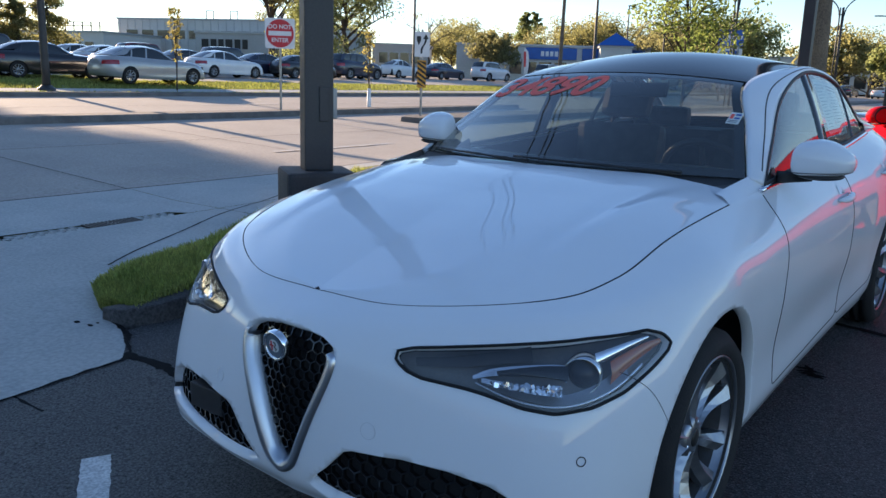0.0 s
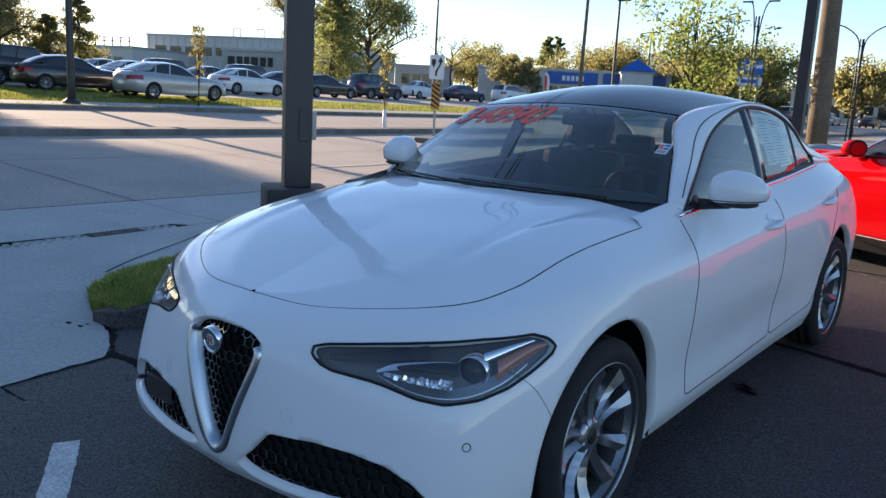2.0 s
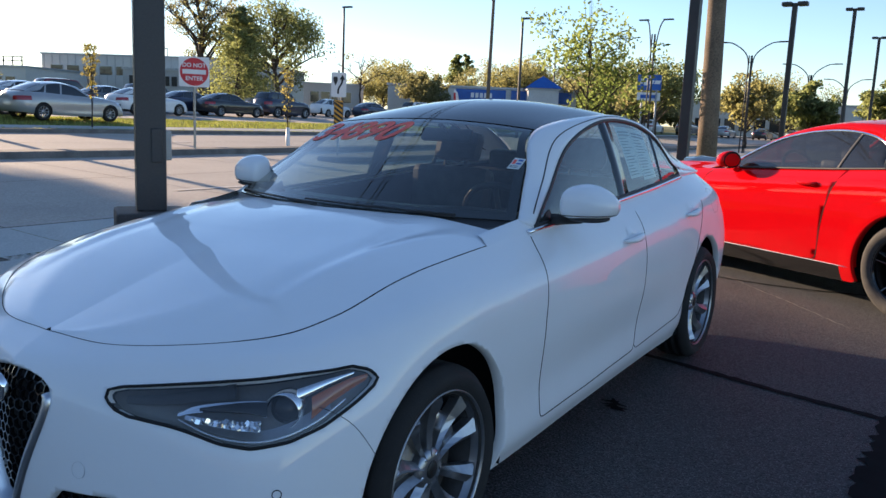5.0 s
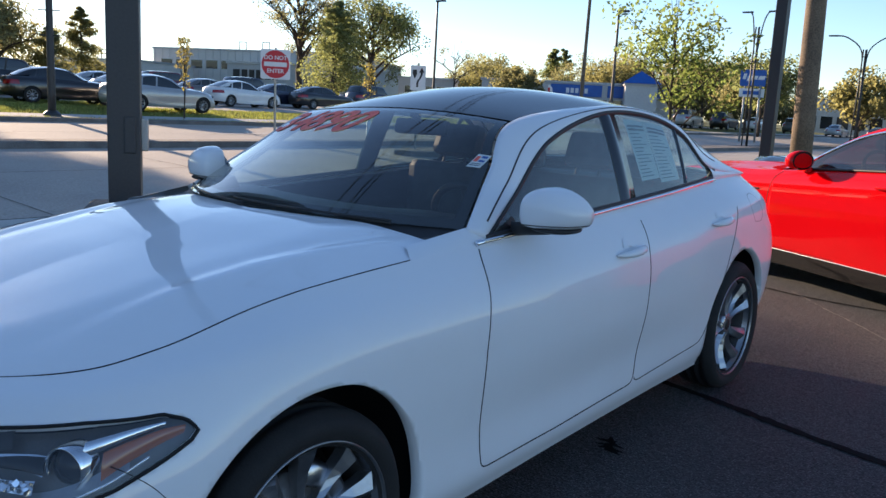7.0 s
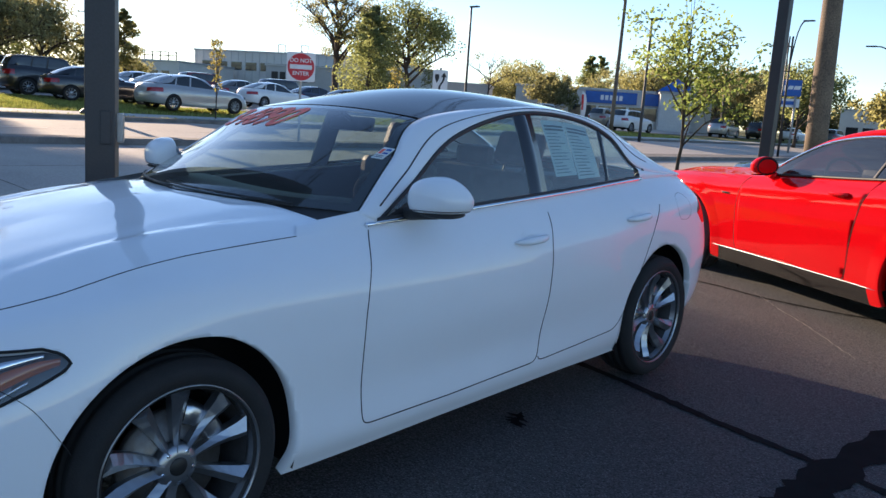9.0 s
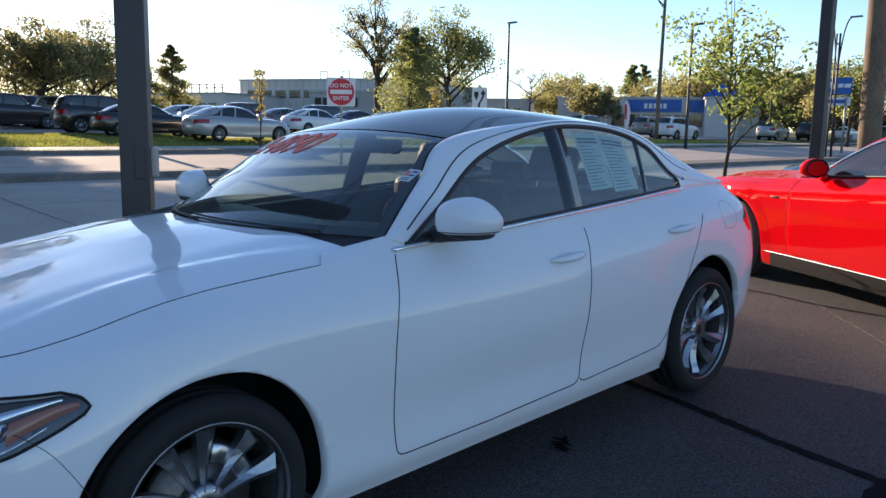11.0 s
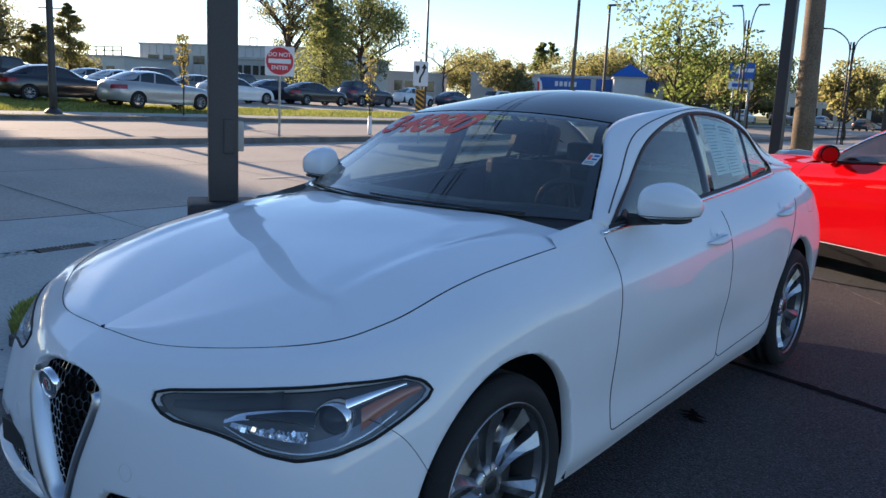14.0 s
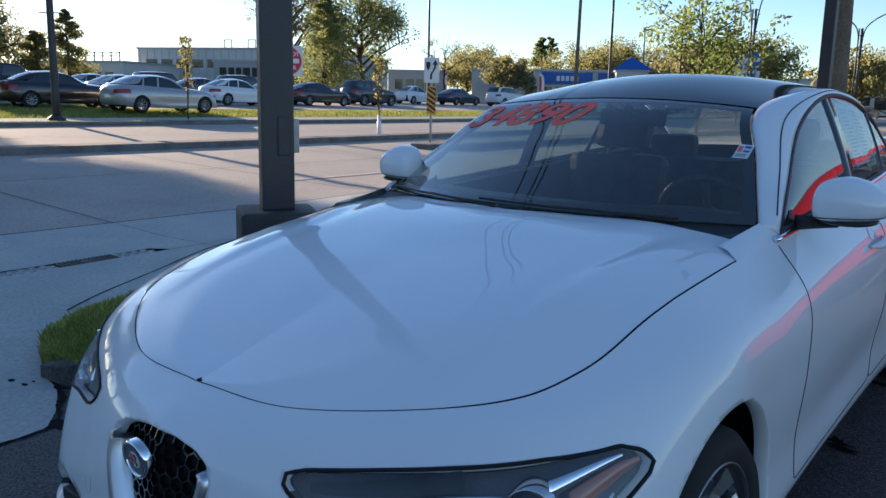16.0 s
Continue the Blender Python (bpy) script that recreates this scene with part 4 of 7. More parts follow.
        part(name, half, mt, saloon, "dark red tail lamp", smooth=True)
    lens = extract(bm, lay, (4,))
    bm.free()
    # the dark hollow behind the panels
    slay = shell.faces.layers.int["panel"]
    gone = [f for f in shell.faces if arch_f(f.calc_center_median()) < 0.03 or arch_r(f.calc_center_median()) < 0.03]
    bmesh.ops.delete(shell, geom=gone, context="FACES")
    shell.normal_update()
    nrm = [(v, v.normal.copy()) for v in shell.verts]
    for v, n in nrm:
        v.co -= n * (0.05 if v.co.y < -0.3 else 0.022)
        v.co.x = max(v.co.x, 0)
    part("inner_shell", mirror_half(shell), M["dark_gap"], saloon, "black hollow behind the panels", smooth=True)
    return lens, surface


LENS, SKIN = build_saloon()


# cabin, lamps and wheels of the white saloon
def front_y(x, z, back=0.0):
    """Depth of the nose's sheet at x, z."""
    hit = SKIN.ray_cast(Vector((abs(x), -3, z)), Vector((0, 1, 0)))
    return (hit[0].y if hit[0] else -0.8) + back


def side_x(y, z, proud=0.0):
    hit = SKIN.ray_cast(Vector((3, y, z)), Vector((-1, 0, 0)))
    return (hit[0].x if hit[0] else 0.88) + proud


def both_sides(name, bm, mt, label="", parent=None, smooth=True):
    other = mirror_half(bm, False)
    a = part(name, bm, mt, parent or saloon, label, smooth)
    b = part(name, other, mt, parent or saloon, label, smooth)
    return a, b


def screen_pt(x, t, proud=0.0):
    """A place on the windscreen: x across, t from its foot (0) to its head (2)."""
    a, c = spline(G.rail, [t])[0], spline(G.middle, [t])[0]
    k = (x / (a[0] - 0.012)) ** 2
    p = Vector((x, c[1] + (a[1] - c[1]) * k, c[2] + (a[2] - c[2]) * k))
    return p + Vector((0, -0.55, 0.83)).normalized() * proud


def build_cabin():
    white, black = M["white_paint"], M["black_trim"]
    part("windscreen", G.top(0.02, 1.97, 26, 33, 0.012), M["screen_glass"], saloon, "clear laminated windscreen", smooth=True).visible_shadow = False
    part("roof", G.top(2.0, 5.0, 34, 33), M["roof_glass"], saloon, "glossy black panoramic roof", smooth=True)
    part("rear_screen", G.top(5.02, 6.98, 20, 33, 0.01), M["side_glass"], saloon, smooth=True).visible_shadow = False
    both_sides("roof_rail", flange(G.band(110, 8), 0.02, lambda a, b: True), white)
    bm = bmesh.new()
    tail = spline(G.arch, np.linspace(5.9, 7.0, 16))
    low = [G.belt(p[1]) for p in tail]
    side = [Vector(p) for p in tail]
    grid_faces(bm, [low, [a.lerp(b, 0.33) + Vector((0.012, 0, 0.004)) for a, b in zip(low, side)], [a.lerp(b, 0.66) + Vector((0.012, 0, 0.004)) for a, b in zip(low, side)], side])
    bmesh.ops.recalc_face_normals(bm, faces=bm.faces)
    both_sides("rear_quarter", bm, white)
    # black border of the windscreen
    bm = bmesh.new()
    tt = np.linspace(0.02, 1.97, 26)
    for s in (1, -1):
        rws = []
        for w in (0.012, 0.045):
            rws.append([screen_pt(s * (spline(G.rail, [t])[0][0] - w), t, -0.003) for t in tt])
        grid_faces(bm, rws, flip=s > 0)
    for t0, t1 in ((0.02, 0.16), (1.90, 1.97)):
        xs = np.linspace(-1, 1, 41)
        grid_faces(bm, [[screen_pt(u * (spline(G.rail, [t])[0][0] - 0.014), t, -0.003) for u in xs] for t in (t0, t1)])
    part("screen_border", bm, M["black_gloss"], saloon, "black printed border of the windscreen", smooth=True)
    # scuttle between bonnet and windscreen, and the wing tops beside it
    bm = bmesh.new()
    edge, mid = spline(G.lines[5], [G.cowl - 0.02])[0], spline(G.spine, [G.cowl_mid - 0.02])[0]
    near, far = [], []
    for v in np.linspace(0.09, 1, 24):
        p = edge + (mid - edge) * v
        z = edge[2] + (mid[2] - edge[2]) * (1 - (1 - v) ** 2.8)
        near.append(Vector((p[0], p[1] - 0.01, z - 0.012)))
        far.append(screen_pt(p[0], 0.03, -0.008))
    grid_faces(bm, [near, [(a + b) / 2 - Vector((0, 0, 0.012)) for a, b in zip(near, far)], far])
    part("scuttle_panel", mirror_half(bm), black, saloon, "black plastic scuttle panel", smooth=True)
    bm = bmesh.new()
    out = [G.belt(y) for y in np.linspace(0.5, 0.92, 12)]
    inn = []
    for y, o in zip(np.linspace(0.5, 0.92, 12), out):
        k = (y - 0.5) / 0.42
        inn.append(Vector((0.668 + 0.035 * k, y + 0.05 * (1 - k), 0.985 + 0.052 * k)))
    grid_faces(bm, [out, [(a + b) / 2 + Vector((0, 0, 0.008)) for a, b in zip(out, inn)], inn])
    both_sides("wing_top", bm, white)
    # side windows, trims and pillars
    both = both_sides("side_window", G.side(0.12, 6.05, 70, 12), M["side_glass"], "clear tinted side window")
    for ob in both:
        ob.visible_shadow = False
    bm = bmesh.new()
    arch = spline(G.arch, np.linspace(0.02, 6.12, 90))
    tube(bm, [(p[0] - 0.006, p[1], p[2] - 0.008) for p in arch], 0.013, 6)
    tip = Vector(arch[-1])
    tube(bm, [tip + Vector((-0.004, 0.0, -0.004)), (0.70, 2.855, 1.11), (0.712, 2.80, 1.088)], 0.014, 6)
    both_sides("window_seal", bm, black, "black rubber window seal")
    bm = bmesh.new()
    groove = spline([a * 0.42 + b * 0.58 for a, b in zip(np.array(G.rail), np.array(G.arch))], np.linspace(0.25, 6.2, 90))
    tube(bm, [(p[0] + 0.0125, p[1], p[2] + 0.004) for p in groove], 0.004, 5)
    both_sides("drip_groove", bm, black)
    bm = bmesh.new()
    tube(bm, [G.belt(y) + Vector((0.007, 0, 0.004)) for y in np.linspace(0.80, 2.82, 50)], 0.0105, 8)
    both_sides("belt_trim", bm, M["chrome"], "bright chrome trim under the windows")
    bm = bmesh.new()
    tube(bm, [G.belt(y) + Vector((-0.004, 0, 0.016)) for y in np.linspace(0.86, 2.82, 50)], 0.009, 6)
    both_sides("belt_seal", bm, black)
    for y0, y1, lean, name in ((1.82, 1.945, 0.012, "door_pillar"), (2.475, 2.50, 0.05, "window_divider")):
        bm = bmesh.new()
        rws = []
        for k in np.linspace(0, 0.985, 14):
            a, b = side_pt(G, y0 + lean * k, k, 0.004), side_pt(G, y1 + lean * k, k, 0.004)
            rws.append([a - Vector((0.012, 0, 0)), a, (a + b) / 2 + Vector((0.002, 0, 0)), b, b - Vector((0.012, 0, 0))])
        grid_faces(bm, rws, flip=True)
        both_sides(name, bm, M["black_gloss"], "black pillar cover")
    # mirrors
    def housing(c, grow=1.0):
        """A teardrop with a flat back and foot, its tip outboard and low."""
        x, y, z = (math.copysign(abs(k) ** 0.8, k) for k in c)
        if y > 0.25:
            y = 0.25 + (y - 0.25) * 0.12
        if x < -0.7:
            x = -0.7 + (x + 0.7) * 0.6
        if z > -0.3:
            z = -0.3 + (z + 0.3) * (1 - 0.42 * (max(0, x + 0.2) / 1.2) ** 1.6)
        if z < -0.5:
            z = -0.5 + (z + 0.5) * 0.45
        x, y, z = x * grow, y * grow, z * grow
        return Vector((0.892 + 0.108 * x + 0.01 * y, 1.045 + 0.10 * y + 0.026 * x, 1.083 + 0.087 * z + 0.004 * x))

    bm = bmesh.new()
    bmesh.ops.create_uvsphere(bm, u_segments=36, v_segments=24, radius=1)
    for v in bm.verts:
        v.co = housing(v.co)
    shells = both_sides("mirror_housing", bm, white, "white door mirror housing")
    for s, ob in zip((1, -1), shells):
        bm = bmesh.new()
        bmesh.ops.create_uvsphere(bm, u_segments=24, v_segments=12, radius=1)
        for v in bm.verts:
            x, y, z = v.co
            v.co = Vector((s * (0.886 + 0.086 * x), 1.052 + 0.088 * y, 1.022 + 0.018 * z))
        part("mirror_foot", bm, black, ob, "black plastic mirror underside", smooth=True)
        bm = bmesh.new()
        line = [housing((math.cos(a) * 0.9, math.sin(a) * 0.9, -0.436), 1.0) for a in np.linspace(math.pi * 0.98, math.pi * 2.03, 30)]
        tube(bm, [(s * p.x, p.y, p.z) for p in line], 0.0019, 6)
        part("mirror_groove", bm, black, ob, "dark joint round the mirror", smooth=True)
        bm = bmesh.new()
        tube(bm, [(s * 0.745, 1.00, 1.006), (s * 0.79, 1.02, 1.009), (s * 0.86, 1.05, 1.016)], [0.036, 0.03, 0.028], 10, flat=0.6)
        part("mirror_arm", bm, black, ob, smooth=True)
        bm = bmesh.new()
        res = bmesh.ops.create_circle(bm, cap_ends=True, segments=24, radius=1)
        for v in bm.verts:
            v.co = Vector((s * (0.893 + 0.08 * v.co.x), 1.075, 1.080 + 0.062 * v.co.y))
        part("mirror_glass", bm, M["chrome"], ob, "silvered mirror glass")
        bm = bmesh.new()
        res = []
        for y, k0, k1 in ((0.86, 0, 0.02), (0.95, 0, 0.55), (1.03, 0, 0.62), (1.07, 0, 0.02)):
            res.append([Vector((s * (side_pt(G, y, k, 0.005).x), y, side_pt(G, y, k).z)) for k in (0.02, (k0 + k1) / 2, max(k1, 0.04))])
        grid_faces(bm, res, flip=s > 0)
        part("mirror_sail", bm, black, saloon, "black mirror triangle", smooth=True)
    # door handles
    for y, z, yaw in ((1.655, 0.865, 0.045), (2.545, 0.905, 0.055)):
        bm = bmesh.new()
        pts, rad = [], []
        for k in np.linspace(-1, 1, 17):
            yy, zz = y + 0.118 * k, z + yaw * 0.118 * k / 0.5 * 0.5
            pts.append(Vector((side_x(yy, zz, 0.004 + 0.03 * (1 - abs(k) ** 2.5)), yy, zz)))
            rad.append(0.017 * (1 - 0.75 * abs(k) ** 3))
        tube(bm, pts, rad, 10, flat=0.75)
        bars = both_sides("door_handle", bm, white, "white pull handle")
        bm = bmesh.new()
        rws = []
        for k in np.linspace(0, 1, 5):
            rws.append([Vector((side_x(y + 0.045 * math.cos(a) * k, z + 0.012 + 0.036 * math.sin(a) * k, 0.0025 + 0.004 * (1 - k)), y + 0.045 * math.cos(a) * k, z + 0.012 + 0.036 * math.sin(a) * k)) for a in np.linspace(0, math.pi, 15)])
        grid_faces(bm, rws[1:], flip=True)
        both_sides("handle_cup", bm, white)


def hex_mesh(bm, inside, y_of, size, wire, xs, zs):
    """A honeycomb of thin bars."""
    r = size / math.sqrt(3)
    z, row = zs[0], 0
    while z < zs[1]:
        x = xs[0] + (size / 2 if row % 2 else 0)
        while x < xs[1]:
            if inside(x, z):
                ring = []
                for k in range(6):
                    a = math.pi / 6 + k * math.pi / 3
                    for q, dy in ((r * 1.02, 0.012), (r * 1.02, 0.0), (r - wire, 0.0), (r - wire, 0.012)):
                        px, pz = x + q * math.cos(a), z + q * math.sin(a)
                        ring.append(bm.verts.new((px, y_of(px, pz) + dy, pz)))
                for k in range(6):
                    a, b = ring[4 * k : 4 * k + 4], ring[4 * ((k + 1) % 6) : 4 * ((k + 1) % 6) + 4]
                    for j in (1, 2):
                        bm.faces.new((a[j], a[j + 1], b[j + 1], b[j]))
            x += size
        z += size * math.sqrt(3) / 2
        row += 1


def build_nose():
    g, it = poly_sdf(GRILLE), poly_sdf(INTAKE)
    bm = bmesh.new()
    hex_mesh(bm, lambda x, z: g(abs(x), z) < -0.004, lambda x, z: front_y(x, z, 0.035), 0.031, 0.0022, (-0.2, 0.2), (0.32, 0.73))
    part("grille_mesh", bm, M["black_gloss"], saloon, "black honeycomb grille")
    bm = bmesh.new()
    hex_mesh(bm, lambda x, z: it(abs(x), z) < -0.006, lambda x, z: front_y(x, z, 0.035), 0.040, 0.0028, (-0.8, 0.8), (0.24, 0.46))
    part("intake_mesh", bm, M["black_gloss"], saloon, "black honeycomb in the lower intakes")
    # bright frame of the shield, deep on its inner side
    bm = bmesh.new()
    right = [(0.155, 0.672), (0.168, 0.655), (0.158, 0.60), (0.118, 0.50), (0.07, 0.385), (0.042, 0.335)]
    pts = [(-x, z) for x, z in right] + [(0.0, 0.312)] + right[::-1]
    path = smooth_line(pts, 70)
    rws = []
    for i, (x, z) in enumerate(path):
        a, b = path[max(i - 1, 0)], path[min(i + 1, len(path) - 1)]
        d = Vector((b[0] - a[0], b[1] - a[1])).normalized()
        n = Vector((d.y, -d.x))  # outwards of the shield
        fade = min(1, min(i, len(path) - 1 - i) / 4)
        row = []
        for off, dep in ((-0.030, 0.048), (-0.024, 0.020), (-0.012, -0.004), (0.002, -0.010), (0.012, -0.006), (0.015, 0.012)):
            px, pz = x + n.x * off * (0.4 + 0.6 * fade), z + n.y * off * (0.4 + 0.6 * fade)
            row.append((px, front_y(px, pz, dep), pz))
        rws.append(row)
    grid_faces(bm, rws, flip=False)
    bmesh.ops.recalc_face_normals(bm, faces=bm.faces)
    part("grille_frame", bm, M["satin"], saloon, "satin silver shield frame", smooth=True)
    # round emblem with plain shapes
    z0 = 0.672
    y0 = front_y(0, z0, -0.012)
    tilt = Matrix.Translation((0, y0, z0)) @ Matrix.Rotation(radians(8), 4, "X")
    bm = bmesh.new()
    lathe(bm, [(0.0345, -0.004), (0.036, -0.009), (0.0415, -0.007), (0.043, 0.0), (0.042, 0.012)], 36, "y", tilt)
    emblem = part("emblem", bm, M["chrome"], saloon, "round silver emblem", smooth=True)
    bm = bmesh.new()
    lathe(bm, [(0.0, -0.0035), (0.035, -0.003)], 36, "y", tilt)
    part("emblem_field", bm, M["ink"], emblem)
    bm = bmesh.new()
    lathe(bm, [(0.0, -0.005), (0.019, -0.0048)], 28, "y", tilt)
    part("emblem_centre", bm, M["paper"], emblem)
    bm = bmesh.new()
    for x0, x1, a0, a1 in ((-0.011, -0.006, -0.014, 0.014), (-0.016, -0.001, -0.002, 0.003)):
        vs = box(bm, x0, x1, -0.0065, -0.0055, a0, a1)
    bmesh.ops.transform(bm, matrix=tilt, verts=bm.verts)
    part("emblem_cross", bm, M["sign_red"], emblem)
    bm = bmesh.new()
    tube(bm, [tilt @ Vector((0.006 + 0.004 * math.sin(k * 2.2), -0.0065, -0.013 + 0.0052 * k)) for k in range(6)], 0.0017, 6)
    part("emblem_curl", bm, M["car_green"], emblem)
    # parking sensors and towing cover
    for x, z, r, w in ((0.794, 0.494, 0.0115, 0.0014), (0.30, 0.50, 0.022, 0.0006)):
        for s in (1, -1):
            bm = bmesh.new()
            o = Vector((x, front_y(x, z), z))
            n = Vector((0, 0, 0))
            pts = []
            for k in range(24):
                a = 2 * math.pi * k / 24
                ux = Vector((1, 0, 0)) if x < 0.6 else Vector((0.62, 0.78, 0))
                p = o + ux * r * math.cos(a) + Vector((0, 0, r * math.sin(a)))
                hit = SKIN.find_nearest(p)
                q = hit[0] + (Vector((0.2, -1, 0)) if x < 0.6 else Vector((0.8, -0.6, 0))).normalized() * 0.0004
                pts.append(Vector((s * q.x, q.y, q.z)))
            tube(bm, pts, w, 5, closed=True)
            part("sensor_ring", bm, M["dark_gap"] if x > 0.6 else M["satin"], saloon)
    # driver-aid block in the far intake
    bm = bmesh.new()
    box(bm, -0.50, -0.34, -0.785, -0.735, 0.335, 0.415, 0.006)
    part("radar_cover", bm, M["black_trim"], saloon, "black radar cover in the intake")


LAMP_V = [(lamp_s(v.co), v.co.z, v.co.copy(), v.normal.copy()) for v in LENS.verts]


def lamp_terms(s, z):
    u, w = s - 0.85, z - 0.69
    return [1, u, w, u * u, u * w, w * w, u**3, u * u * w, u * w * w, u**4]


LAMP_FIT = np.linalg.lstsq(np.array([lamp_terms(q[0], q[1]) for q in LAMP_V]), np.array([[*q[2], *q[3]] for q in LAMP_V]), rcond=None)[0]


def lamp_pt(s, z, deep):
    """A place behind the lens, by a smooth fit of its sheet."""
    v = np.array(lamp_terms(s, z)) @ LAMP_FIT
    n = Vector(v[3:]).normalized()
    return Vector(v[:3]) - n * deep, n


def lamp_strip(bm, line, half, deep, deep2=None):
    """A strip inside the lamp along (s, z) places."""
    pts = smooth_line([(s, z, 0) for s, z in line], 30)
    rws = [[], [], []]
    for i, (s, z, _) in enumerate(pts):
        k = i / (len(pts) - 1)
        h = half[0] + (half[1] - half[0]) * k
        for r, (dz, dd) in enumerate(((-h, deep2 if deep2 is not None else deep), (0, deep - 0.004), (h, deep))):
            rws[r].append(lamp_pt(s, z + dz, dd)[0])
    grid_faces(bm, rws)


def lens_loop():
    """The rim of the lens, in order."""
    nxt = {}
    for e in LENS.edges:
        if e.is_boundary:
            a, b = e.verts
            nxt.setdefault(a, []).append(b)
            nxt.setdefault(b, []).append(a)
    start = next(iter(nxt))
    loop, prev, cur = [start], None, start
    while True:
        step = [v for v in nxt[cur] if v != prev]
        if not step or step[0] == start:
            break
        prev, cur = cur, step[0]
        loop.append(cur)
    pts = [loop[0].co.copy()]
    for v in loop[1:]:
        if (v.co - pts[-1]).length > 0.012:
            pts.append(v.co.copy())
    return pts


def build_lamps():
    bowl = LENS.copy()
    bowl.normal_update()
    for v, n in [(v, v.normal.copy()) for v in bowl.verts]:
        v.co -= n * 0.042
    rim = LENS.copy()
    for s in (1, -1):
        def put(name, bm, mt, label="", parent=None):
            if s < 0:
                b2 = mirror_half(bm, False)
                bm.free()
                bm = b2
            return part(name, bm, mt, parent or lamp, label, smooth=True)

        lamp = part("headlamp", LENS.copy() if s > 0 else mirror_half(LENS, False), M["lens"], saloon, "clear swept-back headlamp with a projector", smooth=True)
        lamp.visible_shadow = False
        put("lamp_bowl", bowl.copy(), M["lamp_bowl"], "smoked dark inside of the lamp")
        bm = bmesh.new()  # black edge
        loop = lens_loop()
        tube(bm, loop, 0.0045, 6, closed=True)
        put("lamp_edge", bm, M["dark_gap"])
        c, n = lamp_pt(0.972, 0.692, 0.028)
        aim = Vector((0.35, -0.93, 0.0)).normalized()
        m = Matrix.Translation(c) @ aim.to_track_quat("Z", "Y").to_matrix().to_4x4()
        bm = bmesh.new()
        lathe(bm, [(0.041, -0.045), (0.0425, 0.004), (0.0445, 0.011), (0.0475, 0.009), (0.049, -0.04)], 36, "z", m)
        put("projector_ring", bm, M["chrome"], "chrome projector ring")
        bm = bmesh.new()
        lathe(bm, [(0.0, 0.018), (0.014, 0.016), (0.028, 0.008), (0.037, -0.004), (0.042, -0.014)], 32, "z", m)
        put("projector_lens", bm, M["roof_glass"], "dark glass projector lens")
        bm = bmesh.new()
        lamp_strip(bm, [(0.61, 0.664), (0.70, 0.648), (0.80, 0.637), (0.90, 0.634), (1.0, 0.648), (1.08, 0.668), (1.15, 0.695)], (0.006, 0.02), 0.03, 0.014)
        put("chrome_bowl", bm, M["lamp_grey"], "dull plated lower bowl")
        bm = bmesh.new()
        lamp_strip(bm, [(0.62, 0.667), (0.70, 0.661), (0.80, 0.656), (0.89, 0.655)], (0.005, 0.013), 0.018, 0.010)
        for k in range(22):
            c2, _ = lamp_pt(0.645 + 0.0115 * k, 0.6625 - 0.0004 * k + (0.006 if k % 2 else -0.005) * (0.3 + k / 22), 0.009)
            bmesh.ops.create_cube(bm, size=0.006 + 0.003 * (k % 3), matrix=Matrix.Translation(c2) @ Matrix.Rotation(0.7 + k, 4, "X") @ Matrix.Rotation(0.5 + 1.7 * k, 4, "Z"))
        put("running_lights", bm, M["chrome"], "row of small faceted running lights").data.shade_flat()
        bm = bmesh.new()
        lamp_strip(bm, [(0.59, 0.672), (0.66, 0.688), (0.76, 0.697), (0.86, 0.699), (0.91, 0.694)], (0.005, 0.019), 0.024, 0.018)
        put("inner_module", bm, M["chrome"])
        bm = bmesh.new()
        lamp_strip(bm, [(0.675, 0.687), (0.76, 0.694), (0.84, 0.697), (0.915, 0.694)], (0.004, 0.016), 0.012)
        put("module_window", bm, M["roof_glass"])
        bm = bmesh.new()
        lamp_strip(bm, [(1.02, 0.722), (1.10, 0.737), (1.17, 0.749), (1.235, 0.757)], (0.013, 0.005), 0.010, 0.016)
        lamp_strip(bm, [(0.60, 0.660), (0.70, 0.634), (0.80, 0.621), (0.90, 0.62), (1.0, 0.634), (1.1, 0.66), (1.2, 0.70)], (0.0016, 0.003), 0.010)
        put("chrome_blade", bm, M["chrome"])
        bm = bmesh.new()
        lamp_strip(bm, [(1.075, 0.690), (1.14, 0.712), (1.22, 0.732), (1.29, 0.741)], (0.026, 0.008), 0.012, 0.022)
        put("indicator", bm, M["amber"], "amber indicator")
        bm = bmesh.new()
        lamp_strip(bm, [(0.40, 0.69), (0.52, 0.70), (0.66, 0.718), (0.80, 0.735)], (0.010, 0.016), 0.022)
        put("inner_bar", bm, M["black_trim"])


